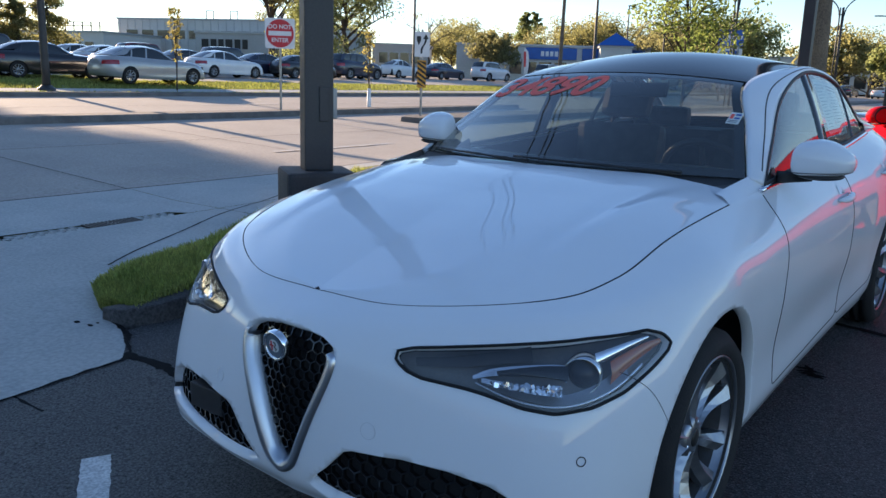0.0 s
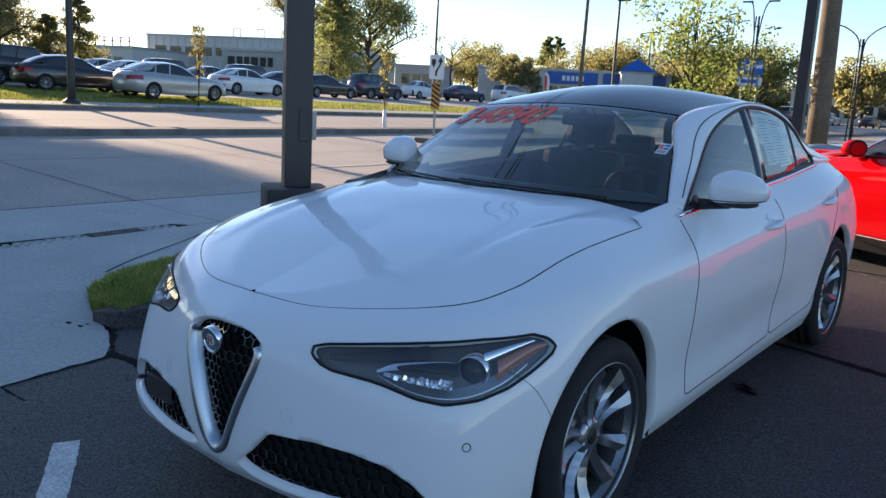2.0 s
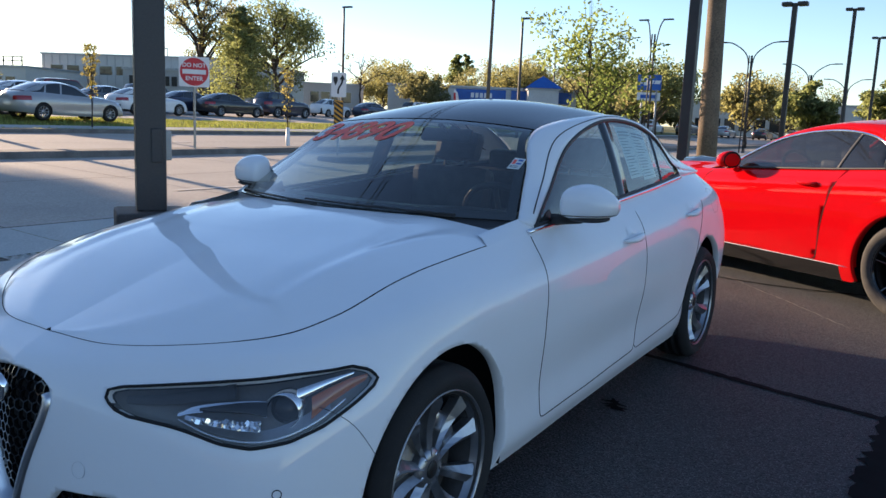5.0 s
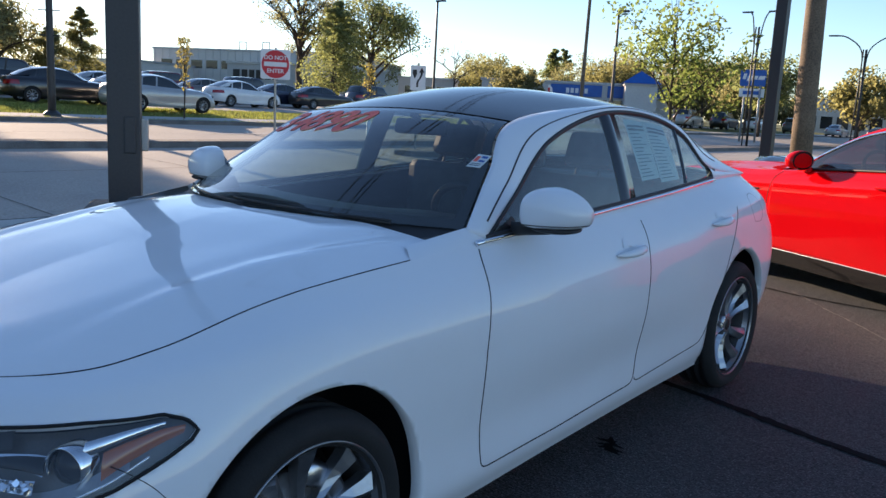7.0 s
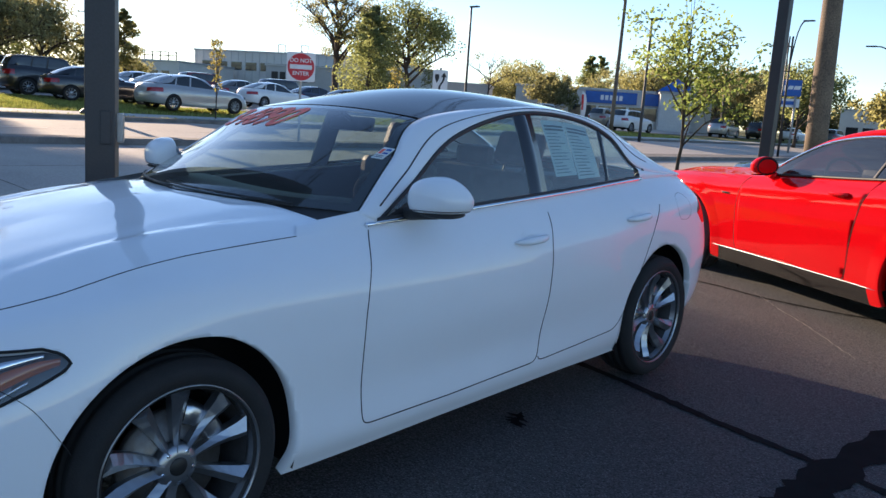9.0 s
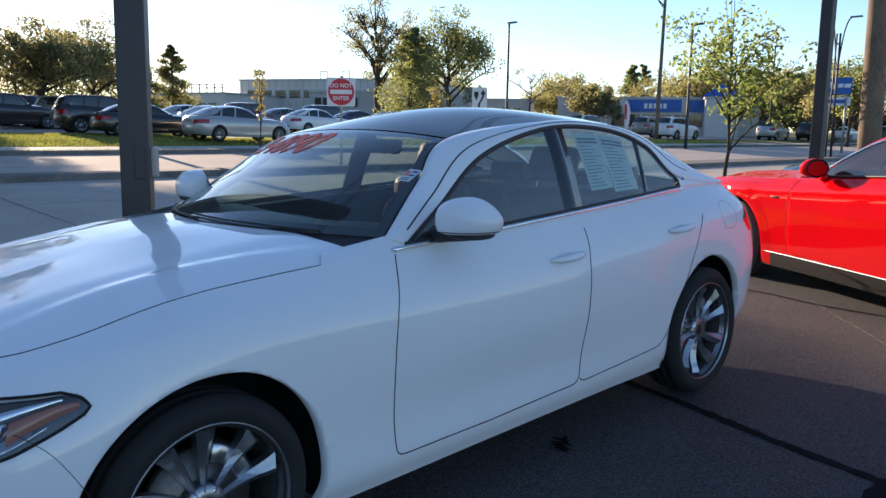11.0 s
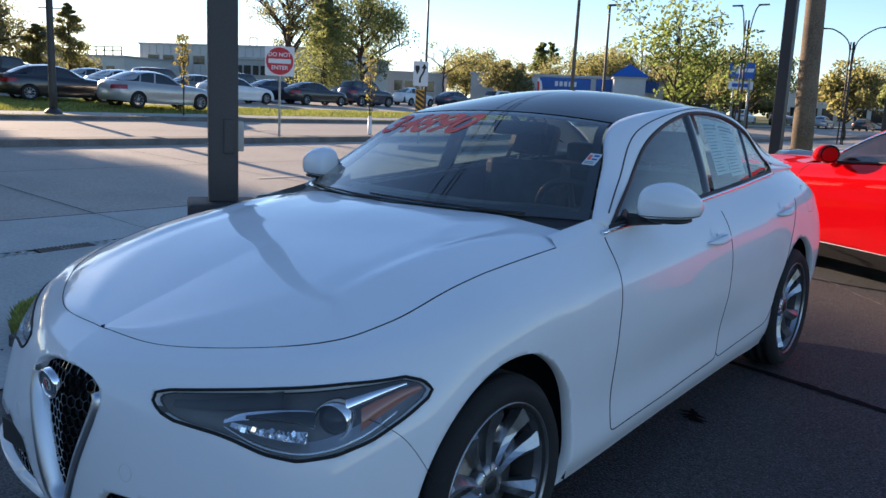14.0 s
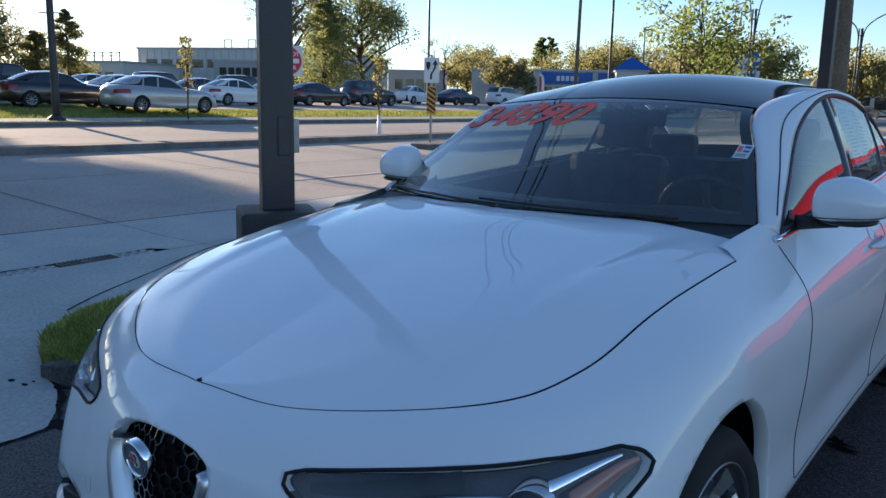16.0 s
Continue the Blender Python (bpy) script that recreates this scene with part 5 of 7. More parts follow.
def build_wheels():
    m_rim, m_tyre, m_disc, m_cap, m_cal = (bmesh.new() for _ in range(5))
    w = 0.225
    lathe(m_rim, [(0.2575, 0.096), (0.2565, 0.104), (0.2530, 0.105), (0.2505, 0.099), (0.246, 0.082), (0.238, 0.058), (0.231, 0.045)], 64, "x")
    m_sp = bmesh.new(), bmesh.new()
    a = math.radians(100)
    blade(m_sp[0], 0.044, 0.243, a - 0.25, 0.07, 0.022, 0.068, 0.064, 0.090, 0.045)
    blade(m_sp[1], 0.044, 0.243, a + 0.31, 0.07, 0.022, 0.066, 0.064, 0.090, 0.045)
    lathe(m_rim, [(0.001, 0.066), (0.034, 0.066), (0.06, 0.062), (0.066, 0.05), (0.066, 0.02)], 40, "x")
    m_bolt = bmesh.new()
    lathe(m_bolt, [(0.0, 0.064), (0.008, 0.064), (0.009, 0.05)], 8, "x", Matrix.Translation((0, 0, 0.047)))
    wheel_mesh(m_tyre, 0.333, w, 0.256)
    m_bar = bmesh.new()
    lathe(m_bar, [(0.233, 0.064), (0.226, 0.03), (0.222, -0.02), (0.232, -0.10)], 48, "x")
    lathe(m_disc, [(0.07, 0.03), (0.075, 0.022), (0.165, 0.022), (0.165, -0.005)], 48, "x")
    lathe(m_cap, [(0.0, 0.0705), (0.024, 0.070), (0.028, 0.067), (0.029, 0.06)], 28, "x")
    rows = []
    for a0 in np.linspace(0.25, 1.3, 14):
        e = 0.004 if 0.3 < a0 < 1.25 else 0.012
        rows.append([(x, rr * math.cos(a0), rr * math.sin(a0)) for x, rr in ((-0.02, 0.118), (0.038 - e, 0.118), (0.046 - e, 0.128), (0.046 - e, 0.168), (0.036 - e, 0.182), (-0.02, 0.184))])
    grid_faces(m_cal, rows)
    first, spokes = None, []
    for x, y in ((0.795, 0), (0.795, 2.82), (-0.795, 0), (-0.795, 2.82)):
        m = Matrix.Translation((x, y, 0.335)) @ (Matrix() if x > 0 else Matrix.Rotation(math.pi, 4, "Z"))
        if first is None:
            rim = part("wheel", m_rim, M["alloy"], saloon, "silver multi-spoke alloy wheel", smooth=True, m=m)
            first = (rim, part("tyre", m_tyre, M["tyre"], rim, "black rubber tyre", True), part("brake_disc", m_disc, M["brake"], rim, "grey iron brake disc", True), part("wheel_cap", m_cap, M["sign_black"], rim, "dark round centre cap", True), part("brake_caliper", m_cal, M["satin"], rim, "grey brake caliper", True), part("rim_barrel", m_bar, M["barrel"], rim, "dark inner barrel of the rim", True))
        else:
            rim = piece("wheel", first[0].data, saloon, m)
            for ob in first[1:]:
                piece(ob.name.split(".")[0], ob.data, rim, Matrix())
        for k in range(5):
            for i, mb in enumerate(m_sp):
                if first is not None and k == 0 and x > 0 and y == 0:
                    spokes.append(part("spoke", mb, M["alloy"], rim, smooth=False).data)
                    if i == 0:
                        spokes.append(part("wheel_bolt", m_bolt, M["chrome"], rim, smooth=True, m=Matrix.Rotation(0.63, 4, "X")).data)
                else:
                    piece("spoke", spokes[0 if i == 0 else 2], rim, Matrix.Rotation(math.radians(72 * k), 4, "X"))
            if not (k == 0 and x > 0 and y == 0):
                piece("wheel_bolt", spokes[1], rim, Matrix.Rotation(0.63 + math.radians(72 * k), 4, "X"))
    bm = bmesh.new()
    seam = smooth_line([(-0.47, 0.69, 0), (-0.44, 0.67, 0), (-0.395, 0.625, 0), (-0.34, 0.53, 0), (-0.325, 0.50, 0)], 20)
    tube(bm, [(side_x(y, z, -0.0005), y, z) for y, z, _ in seam], 0.0013, 5)
    both_sides("bumper_seam", bm, M["dark_gap"], "thin seam between bumper and wing")
    for y in (0.005, 2.825):
        bm = bmesh.new()
        lathe(bm, [(0.0, 0.52), (0.38, 0.52), (0.428, 0.58), (0.432, 0.80), (0.412 if y < 1 else 0.399, 0.882)], 56, "x", Matrix.Translation((0, y, 0.347)))
        bmesh.ops.delete(bm, geom=[f for f in bm.faces if f.calc_center_median().z < 0.2], context="FACES")
        both_sides("wheel_liner", bm, M["dark_gap"], "black wheel arch liner")
    bm = bmesh.new()
    box(bm, -0.5, 0.5, -0.68, 3.5, 0.225, 0.255)
    box(bm, -0.83, 0.83, 0.44, 2.4, 0.215, 0.25)
    part("underbody", bm, M["dark_gap"], saloon)


def build_interior():
    black = M["leather"]
    bm = bmesh.new()
    rws = []
    for y, z in ((0.60, 0.985), (0.72, 1.01), (0.88, 1.015), (1.00, 1.01), (1.10, 0.985), (1.16, 0.93), (1.18, 0.78), (1.12, 0.6)):
        rws.append([(x, y + 0.10 * (x / 0.66) ** 2, z + 0.012 * math.exp(-(((x - 0.36) / 0.16) ** 2)) * (y > 0.8)) for x in np.linspace(-0.66, 0.66, 25)])
    grid_faces(bm, rws)
    part("dashboard", bm, M["leather"], saloon, "black dashboard", smooth=True)
    m = Matrix.Translation((0.37, 1.28, 0.945)) @ Matrix.Rotation(radians(-66), 4, "X")
    bm = bmesh.new()
    tube(bm, [m @ Vector((0.182 * math.cos(a), 0.182 * math.sin(a), 0)) for a in np.linspace(0, 2 * math.pi, 40, endpoint=False)], 0.016, 8, closed=True)
    for a in (0.0, math.pi, -math.pi / 2):
        tube(bm, [m @ Vector((0.05 * math.cos(a), 0.05 * math.sin(a), -0.01)), m @ Vector((0.18 * math.cos(a), 0.18 * math.sin(a), 0))], 0.014, 6)
    lathe(bm, [(0.0, 0.02), (0.05, 0.015), (0.062, -0.03)], 20, "z", m)
    part("steering_wheel", bm, black, saloon, "black leather steering wheel", smooth=True)
    for x in (0.37, -0.37):
        bm = bmesh.new()
        box(bm, x - 0.25, x + 0.25, 1.42, 1.95, 0.40, 0.58, 0.05)
        back_m = Matrix.Translation((x, 1.93, 0.52)) @ Matrix.Rotation(radians(-20), 4, "X")
        vs = box(bm, -0.23, 0.23, -0.06, 0.07, 0.0, 0.62, 0.05)
        vs = [v for v in bm.verts if abs(v.co.x) < 0.26 and v.co.y < 0.2]
        bmesh.ops.transform(bm, matrix=back_m, verts=vs)
        seat = part("front_seat", bm, black, saloon, "black leather front seat", smooth=False)
        bm = bmesh.new()
        box(bm, -0.13, 0.13, -0.045, 0.05, 0.66, 0.85, 0.045)
        for px in (-0.06, 0.06):
            tube(bm, [(px, 0, 0.6), (px, 0, 0.7)], 0.008, 6)
        bmesh.ops.transform(bm, matrix=back_m, verts=bm.verts)
        part("head_restraint", bm, black, seat)
    bm = bmesh.new()
    box(bm, -0.62, 0.62, 2.35, 2.75, 0.42, 0.60, 0.05)
    n = len(bm.verts)
    box(bm, -0.62, 0.62, 2.70, 2.85, 0.55, 1.06, 0.05)
    box(bm, -0.60, 0.60, 2.80, 3.35, 1.00, 1.03, 0.01)
    part("rear_bench", bm, black, saloon, "black rear bench and parcel shelf")
    for x in (-0.36, 0.36):
        bm = bmesh.new()
        box(bm, x - 0.12, x + 0.12, 2.74, 2.82, 1.06, 1.19, 0.035)
        part("rear_head_restraint", bm, black, saloon)
    bm = bmesh.new()
    box(bm, -0.8, 0.8, 0.7, 3.3, 0.30, 0.33)
    part("cabin_floor", bm, M["dark_gap"], saloon)
    bm = bmesh.new()
    box(bm, -0.13, 0.13, -0.015, 0.015, -0.035, 0.035, 0.012)
    bmesh.ops.transform(bm, matrix=Matrix.Translation((0.0, 1.40, 1.33)) @ Matrix.Rotation(radians(-15), 4, "X"), verts=bm.verts)
    tube(bm, [(0, 1.33, 1.385), (0, 1.385, 1.35)], 0.012, 6)
    part("cabin_mirror", bm, M["black_trim"], saloon)
    # headlining under the dark roof
    head = G.top(2.05, 5.0, 20, 17, 0.02)
    bmesh.ops.translate(head, vec=(0, 0, -0.03), verts=head.verts)
    part("headlining", head, black, saloon, smooth=True)
    # wipers
    for pts in ([(0.50, 0.66, 1.03), (0.18, 0.565, 1.062), (-0.12, 0.545, 1.078)], [(-0.05, 0.53, 1.055), (-0.36, 0.58, 1.055), (-0.62, 0.72, 1.045)]):
        bm = bmesh.new()
        pp = smooth_line(pts, 14)
        tube(bm, [screen_pt(p[0], 0.03 + 0.05 * k / 13, 0.008) for k, p in enumerate(pp)], 0.0045, 6)
        tube(bm, [screen_pt(pp[0][0], 0.01, 0.0), screen_pt(pp[5][0], 0.035, 0.016), screen_pt(pp[8][0], 0.055, 0.01)], 0.005, 6)
        part("wiper", bm, M["black_trim"], saloon, "black wiper", smooth=True)


def wrap_text(me, x0, x1, t0, t1, proud):
    xs = [v.co.x for v in me.vertices]
    ys = [v.co.y for v in me.vertices]
    ax, bx, ay, by = min(xs), max(xs), min(ys), max(ys)
    for v in me.vertices:
        u, w = (v.co.x - ax) / (bx - ax), (v.co.y - ay) / (by - ay)
        v.co = screen_pt(x0 + (x1 - x0) * u, t0 + (t1 - t0) * w, proud + (0.0008 if v.co.z > 0 else 0))


def build_notices():
    me = text_mesh("34890", 0.1, 0.001, 0.35, bold=0.0022)
    wrap_text(me, -0.55, -0.045, 1.35, 1.865, 0.0018)
    me.materials.append(M["price_red"])
    ob = new("windscreen_price", me)
    ob.matrix_basis = CAR_FRAME
    tagged(ob, "large red painted price digits on the windscreen", "price")
    bm = bmesh.new()
    grid_faces(bm, [[screen_pt(x, t, 0.002) for x in np.linspace(0.525, 0.568, 6)] for t in (1.0, 1.12, 1.24)])
    st = part("windscreen_sticker", bm, M["paper"], None, m=CAR_FRAME)
    tagged(st, "small white sticker with red and blue bars on the windscreen", "sticker")
    for c, a, b, t0, t1 in (("price_red", 0.529, 0.541, 1.10, 1.20), ("sign_blue", 0.545, 0.563, 1.17, 1.21), ("sign_blue", 0.545, 0.563, 1.10, 1.135), ("ink", 0.529, 0.56, 1.025, 1.04), ("ink", 0.529, 0.56, 1.055, 1.07)):
        bm = bmesh.new()
        grid_faces(bm, [[screen_pt(x, t, 0.0035) for x in np.linspace(a, b, 4)] for t in (t0, t1)])
        part("sticker_bar", bm, M[c], st)
    # two notices behind the rear side window
    for y0, y1, k0, k1, lean in ((2.055, 2.235, 0.20, 0.90, -0.02), (2.24, 2.44, 0.14, 0.90, -0.02)):
        bm = bmesh.new()
        pt = lambda u, w, out=0.0: side_pt(G, y0 + (y1 - y0) * u + lean * w, k0 + (k1 - k0) * w, -0.006 + out)
        grid_faces(bm, [[pt(u, w) for u in np.linspace(0, 1, 6)] for w in np.linspace(0, 1, 8)], flip=True)
        sh = part("window_notice", bm, M["paper"], None, m=CAR_FRAME, smooth=True)
        tagged(sh, "white printed paper notice taped inside the rear side window", "notice", "window notices")
        rows = 15
        for i in range(rows):
            w = 0.06 + 0.88 * i / rows
            head = i > rows - 3
            u1 = 0.93 if head else 0.45 + 0.45 * RNG.random()
            bm = bmesh.new()
            hgt = 0.035 if head else 0.013
            grid_faces(bm, [[pt(u, w, 0.0015) for u in (0.08, (0.08 + u1) / 2, u1)], [pt(u, w + hgt, 0.0015) for u in (0.08, (0.08 + u1) / 2, u1)]], flip=True)
            part("print_bar", bm, M["ink"] if not head or y0 > 2.2 else M["car_green"], sh)


build_cabin()
build_nose()
build_lamps()
build_wheels()
build_interior()
build_notices()
for outline in (DOOR_F, DOOR_R[4:], FUEL + FUEL[:1]):
    low = [(y, z, 0) for y, z in outline if z < 0.985 or outline[0] == FUEL[0]]
    dense = []
    for p, q in zip(low, low[1:]):
        n = max(2, int(math.hypot(q[0] - p[0], q[1] - p[1]) / 0.02))
        dense += [(p[0] + (q[0] - p[0]) * k / n, p[1] + (q[1] - p[1]) * k / n) for k in range(n)]
    dense.append(low[-1][:2])
    for _ in range(3):
        dense = [dense[0]] + [((a[0] + 2 * b[0] + c[0]) / 4, (a[1] + 2 * b[1] + c[1]) / 4) for a, b, c in zip(dense, dense[1:], dense[2:])] + [dense[-1]]
    bm = bmesh.new()
    hits = [SKIN.ray_cast(Vector((3, y, z)), Vector((-1, 0, 0))) for y, z in dense]
    tube(bm, [h[0] - h[1] * math.copysign(0.0008, h[1].x) for h in hits if h[0] and h[0].x > 0.6], 0.0015 if outline[0] == FUEL[0] else 0.0028, 6)
    both_sides("door_seam", bm, M["dark_gap"], "thin dark seam round the door")
def settle(v):
    """Draws the tail inward, the cabin a little lower and its far side forward and out."""
    x, y, z = v.co
    k = min(max((y - 2.3) / 0.9, 0), 1)
    v.co.x = x * (1 - 0.035 * k)
    if z > 0.95:
        v.co.z = 0.95 + (z - 0.95) * 0.93
    if y > 3.0:
        v.co.y = y - 0.05 * (y - 3.0) / 0.7
    v.co.z -= 0.017 * min(max((0.1 - y) / 0.5, 0), 1)
    turn = min(max((z - 0.84) / 0.14, 0), 1) * min(max((y - 0.05) / 0.5, 0), 1)
    v.co.y += 0.05 * turn * (min(x, 0.6) - 0.6)
    if x < 0:
        v.co.x -= 0.085 * turn * min(-x / 0.7, 1)


for ob in saloon.children_recursive:
    if ob.name.startswith("mirror") and sum(v.co.x for v in ob.data.vertices) < 0:
        for v in ob.data.vertices:
            v.co.x += 0.19
            v.co.y -= 0.13
            v.co.z += 0.03
for ob in saloon.children:
    if ob.name.startswith("wheel") and "liner" not in ob.name and ob.matrix_basis.translation.x < 0:
        ob.matrix_basis = Matrix.Translation((0, 0, -0.035)) @ ob.matrix_basis
for ob in [bpy.data.objects["windscreen_price"], bpy.data.objects["windscreen_sticker"]] + [o for o in scene.collection.all_objects if o.name.startswith(("sticker_bar", "window_notice", "print_bar"))]:
    for v in ob.data.vertices:
        settle(v)
for ob in [o for o in saloon.children_recursive if not (o.name.startswith("wheel") and "liner" not in o.name) and (o.parent is saloon or not o.parent.name.startswith("wheel"))]:
    if ob.data.users == 1:
        for v in ob.data.vertices:
            settle(v)


# ==== the red coupe ====
C = Shape(
    lines=[
        [(0, -0.88, 0.20), (0.5, -0.88, 0.20), (0.85, -0.78, 0.20), (0.90, -0.44, 0.20), (0.92, 0, 0.20), (0.90, 0.45, 0.19), (0.89, 1.2, 0.19), (0.90, 2.1, 0.19), (0.92, 2.95, 0.22), (0.88, 3.75, 0.30), (0.5, 3.98, 0.32), (0, 4.0, 0.32)],
        [(0, -0.92, 0.36), (0.5, -0.91, 0.36), (0.87, -0.80, 0.36), (0.93, -0.44, 0.36), (0.945, 0, 0.36), (0.93, 0.45, 0.33), (0.92, 1.2, 0.32), (0.93, 2.1, 0.33), (0.955, 2.95, 0.36), (0.90, 3.75, 0.42), (0.5, 4.02, 0.44), (0, 4.04, 0.44)],
        [(0, -0.94, 0.55), (0.5, -0.93, 0.55), (0.88, -0.82, 0.55), (0.945, -0.44, 0.55), (0.955, 0, 0.56), (0.94, 0.45, 0.53), (0.93, 1.2, 0.52), (0.94, 2.1, 0.54), (0.965, 2.95, 0.58), (0.91, 3.75, 0.60), (0.5, 4.04, 0.60), (0, 4.06, 0.60)],
        [(0, -0.95, 0.72), (0.5, -0.94, 0.72), (0.87, -0.82, 0.72), (0.94, -0.44, 0.74), (0.955, 0, 0.77), (0.945, 0.45, 0.75), (0.937, 1.2, 0.74), (0.945, 2.1, 0.77), (0.968, 2.95, 0.82), (0.91, 3.75, 0.82), (0.5, 4.05, 0.82), (0, 4.07, 0.82)],
        [(0, -0.93, 0.82), (0.5, -0.92, 0.82), (0.85, -0.80, 0.83), (0.91, -0.44, 0.87), (0.925, 0, 0.885), (0.918, 0.45, 0.88), (0.915, 1.2, 0.90), (0.925, 2.1, 0.94), (0.945, 2.95, 0.99), (0.89, 3.75, 0.98), (0.5, 4.0, 0.98), (0, 4.02, 0.98)],
        [(0, -0.86, 0.88), (0.5, -0.86, 0.885), (0.79, -0.74, 0.90), (0.82, -0.42, 0.93), (0.82, 0, 0.95), (0.82, 0.45, 0.96), (0.825, 1.2, 1.005), (0.83, 2.1, 1.045), (0.84, 2.95, 1.09), (0.82, 3.70, 1.08), (0.5, 3.93, 1.06), (0, 3.95, 1.06)],
    ],
    spine=[(0, -0.86, 0.89), (0, -0.75, 0.91), (0, -0.55, 0.95), (0, -0.3, 0.98), (0, 0.1, 1.0), (0, 0.6, 1.02), (0, 1.2, 1.05), (0, 2.1, 1.08), (0, 3.3, 1.12), (0, 3.8, 1.09), (0, 3.92, 1.07), (0, 3.95, 1.06)],
    cowl=5.45,
    deck=8.4,
    rail=[(0.73, 0.95, 1.0), (0.63, 1.3, 1.2), (0.54, 1.62, 1.355), (0.56, 2.05, 1.42), (0.54, 2.5, 1.41), (0.56, 2.85, 1.35), (0.61, 3.2, 1.21), (0.68, 3.55, 1.09)],
    arch=[(0.80, 0.98, 1.01), (0.735, 1.25, 1.17), (0.66, 1.55, 1.30), (0.625, 1.95, 1.36), (0.63, 2.28, 1.345), (0.67, 2.52, 1.265), (0.80, 2.72, 1.085), (0.82, 3.5, 1.10)],
    middle=[(0, 0.66, 1.03), (0, 1.05, 1.22), (0, 1.45, 1.385), (0, 2.0, 1.45), (0, 2.5, 1.44), (0, 2.85, 1.38), (0, 3.2, 1.26), (0, 3.55, 1.11)],
    crown=0.02,
)
RED_POSE = SLOPE @ Matrix.Translation((-0.09, 7.048, -0.02)) @ Matrix.Rotation(radians(-124.0), 4, "Z")
coupe = empty("red_coupe_car", RED_POSE, "bright red two-door muscle coupe with black sills", "car")


def build_coupe():
    red, black = M["red_paint"], M["black_trim"]
    bm, lay = C.half(150, 36, 24)
    skin = BVHTree.FromBMesh(bm)
    at_x = lambda y, z, proud=0.0: ((skin.ray_cast(Vector((3, y, z)), Vector((-1, 0, 0)))[0] or Vector((0.93, y, z))).x) + proud
    arch_f = lambda p: math.hypot(p.y, p.z - 0.36) - 0.42
    arch_r = lambda p: math.hypot(p.y - 2.95, p.z - 0.36) - 0.42
    outer = lambda c: c.x > 0.5
    partition(bm, lay, arch_f, 20, outer)
    partition(bm, lay, arch_r, 20, outer)
    partition(bm, lay, lambda p: p.z - 0.315, 11, lambda c: c.x > 0.7 and 0.2 < c.y < 2.8)
    door = poly_sdf([(0.86, 1.2), (0.80, 0.90), (0.77, 0.6), (0.80, 0.33), (0.86, 0.322), (2.12, 0.322), (2.17, 0.34), (2.20, 0.6), (2.26, 0.85), (2.40, 1.2)])
    mid = lambda c: 0.5 < c.y < 2.8 and c.x > 0.6
    partition(bm, lay, lambda p: door(p.y, p.z), 2, mid)
    ring = lambda a, b: max(abs(arch_f(a)), abs(arch_f(b))) < 0.003 or max(abs(arch_r(a)), abs(arch_r(b))) < 0.003

    def pair(name, half, mt, label=""):
        other = mirror_half(half, False)
        return part(name, half, mt, coupe, label, True), part(name, other, mt, coupe, label, True)

    part("body", mirror_half(flange(extract(bm, lay, (0,)), 0.05, ring)), red, coupe, smooth=True)
    part("bonnet", mirror_half(extract(bm, lay, (1,))), red, coupe, smooth=True)
    part("boot_lid", mirror_half(extract(bm, lay, (7,))), red, coupe, smooth=True)
    pair("door", flange(extract(bm, lay, (2,)), 0.02, lambda a, b: True), red)
    pair("sill", extract(bm, lay, (11,)), M["black_gloss"], "glossy black sill")
    bm.free()
    for line in ([(0.83, 0.97), (0.80, 0.90), (0.77, 0.6), (0.79, 0.36), (0.84, 0.322)], [(2.10, 0.322), (2.17, 0.35), (2.20, 0.6), (2.26, 0.85), (2.31, 0.97)]):
        t = bmesh.new()
        tube(t, [(at_x(y, z, -0.0008), y, z) for y, z, _ in smooth_line([(y, z, 0) for y, z in line], 40)], 0.0035, 6)
        pair("door_seam", t, M["dark_gap"], "thin dark seam of the door")
    for yc in (0.0, 2.95):
        t = bmesh.new()
        rws = []
        for r, out in ((0.414, -0.02), (0.415, 0.004), (0.43, 0.006), (0.46, 0.005), (0.50, 0.0035), (0.545, 0.0015)):
            rws.append([(at_x(yc + r * math.cos(a), max(0.36 + r * math.sin(a), 0.2), out), yc + r * math.cos(a), max(0.36 + r * math.sin(a), 0.2)) for a in np.linspace(-0.35, math.pi + 0.35, 60)])
        grid_faces(t, rws)
        bmesh.ops.recalc_face_normals(t, faces=t.faces)
        pair("wheel_arch", t, red, "flared red wheel arch")
    t = bmesh.new()
    tube(t, [(at_x(y, 0.318, 0.002), y, 0.318) for y in np.linspace(0.43, 2.5, 24)], 0.0035, 6)
    pair("sill_trim", t, M["satin"], "thin bright sill trim")
    part("windscreen", C.top(0.03, 1.97, 20, 25, 0.01), M["screen_glass"], coupe, smooth=True).visible_shadow = False
    part("roof", C.top(1.98, 5.0, 24, 25), red, coupe, smooth=True)
    part("rear_screen", C.top(5.02, 6.97, 16, 25, 0.01), M["tint_glass"], coupe, smooth=True).visible_shadow = False
    pair("roof_rail", flange(C.band(80, 6, 0.02), 0.02, lambda a, b: True), red)
    for ob in pair("side_window", C.side(0.10, 5.92, 50, 10), M["tint_glass"], "dark tinted side window"):
        ob.visible_shadow = False
    t = bmesh.new()
    arch = spline(C.arch, np.linspace(0.02, 5.95, 70))
    tube(t, [(p[0] - 0.004, p[1], p[2] - 0.006) for p in arch], 0.013, 6)
    pair("window_trim", t, M["chrome"], "bright window trim")
    t = bmesh.new()
    tube(t, [C.belt(y) + Vector((0.0, 0, 0.008)) for y in np.linspace(0.98, 2.7, 40)], 0.010, 6)
    pair("belt_seal", t, black)
    t = bmesh.new()
    rws = []
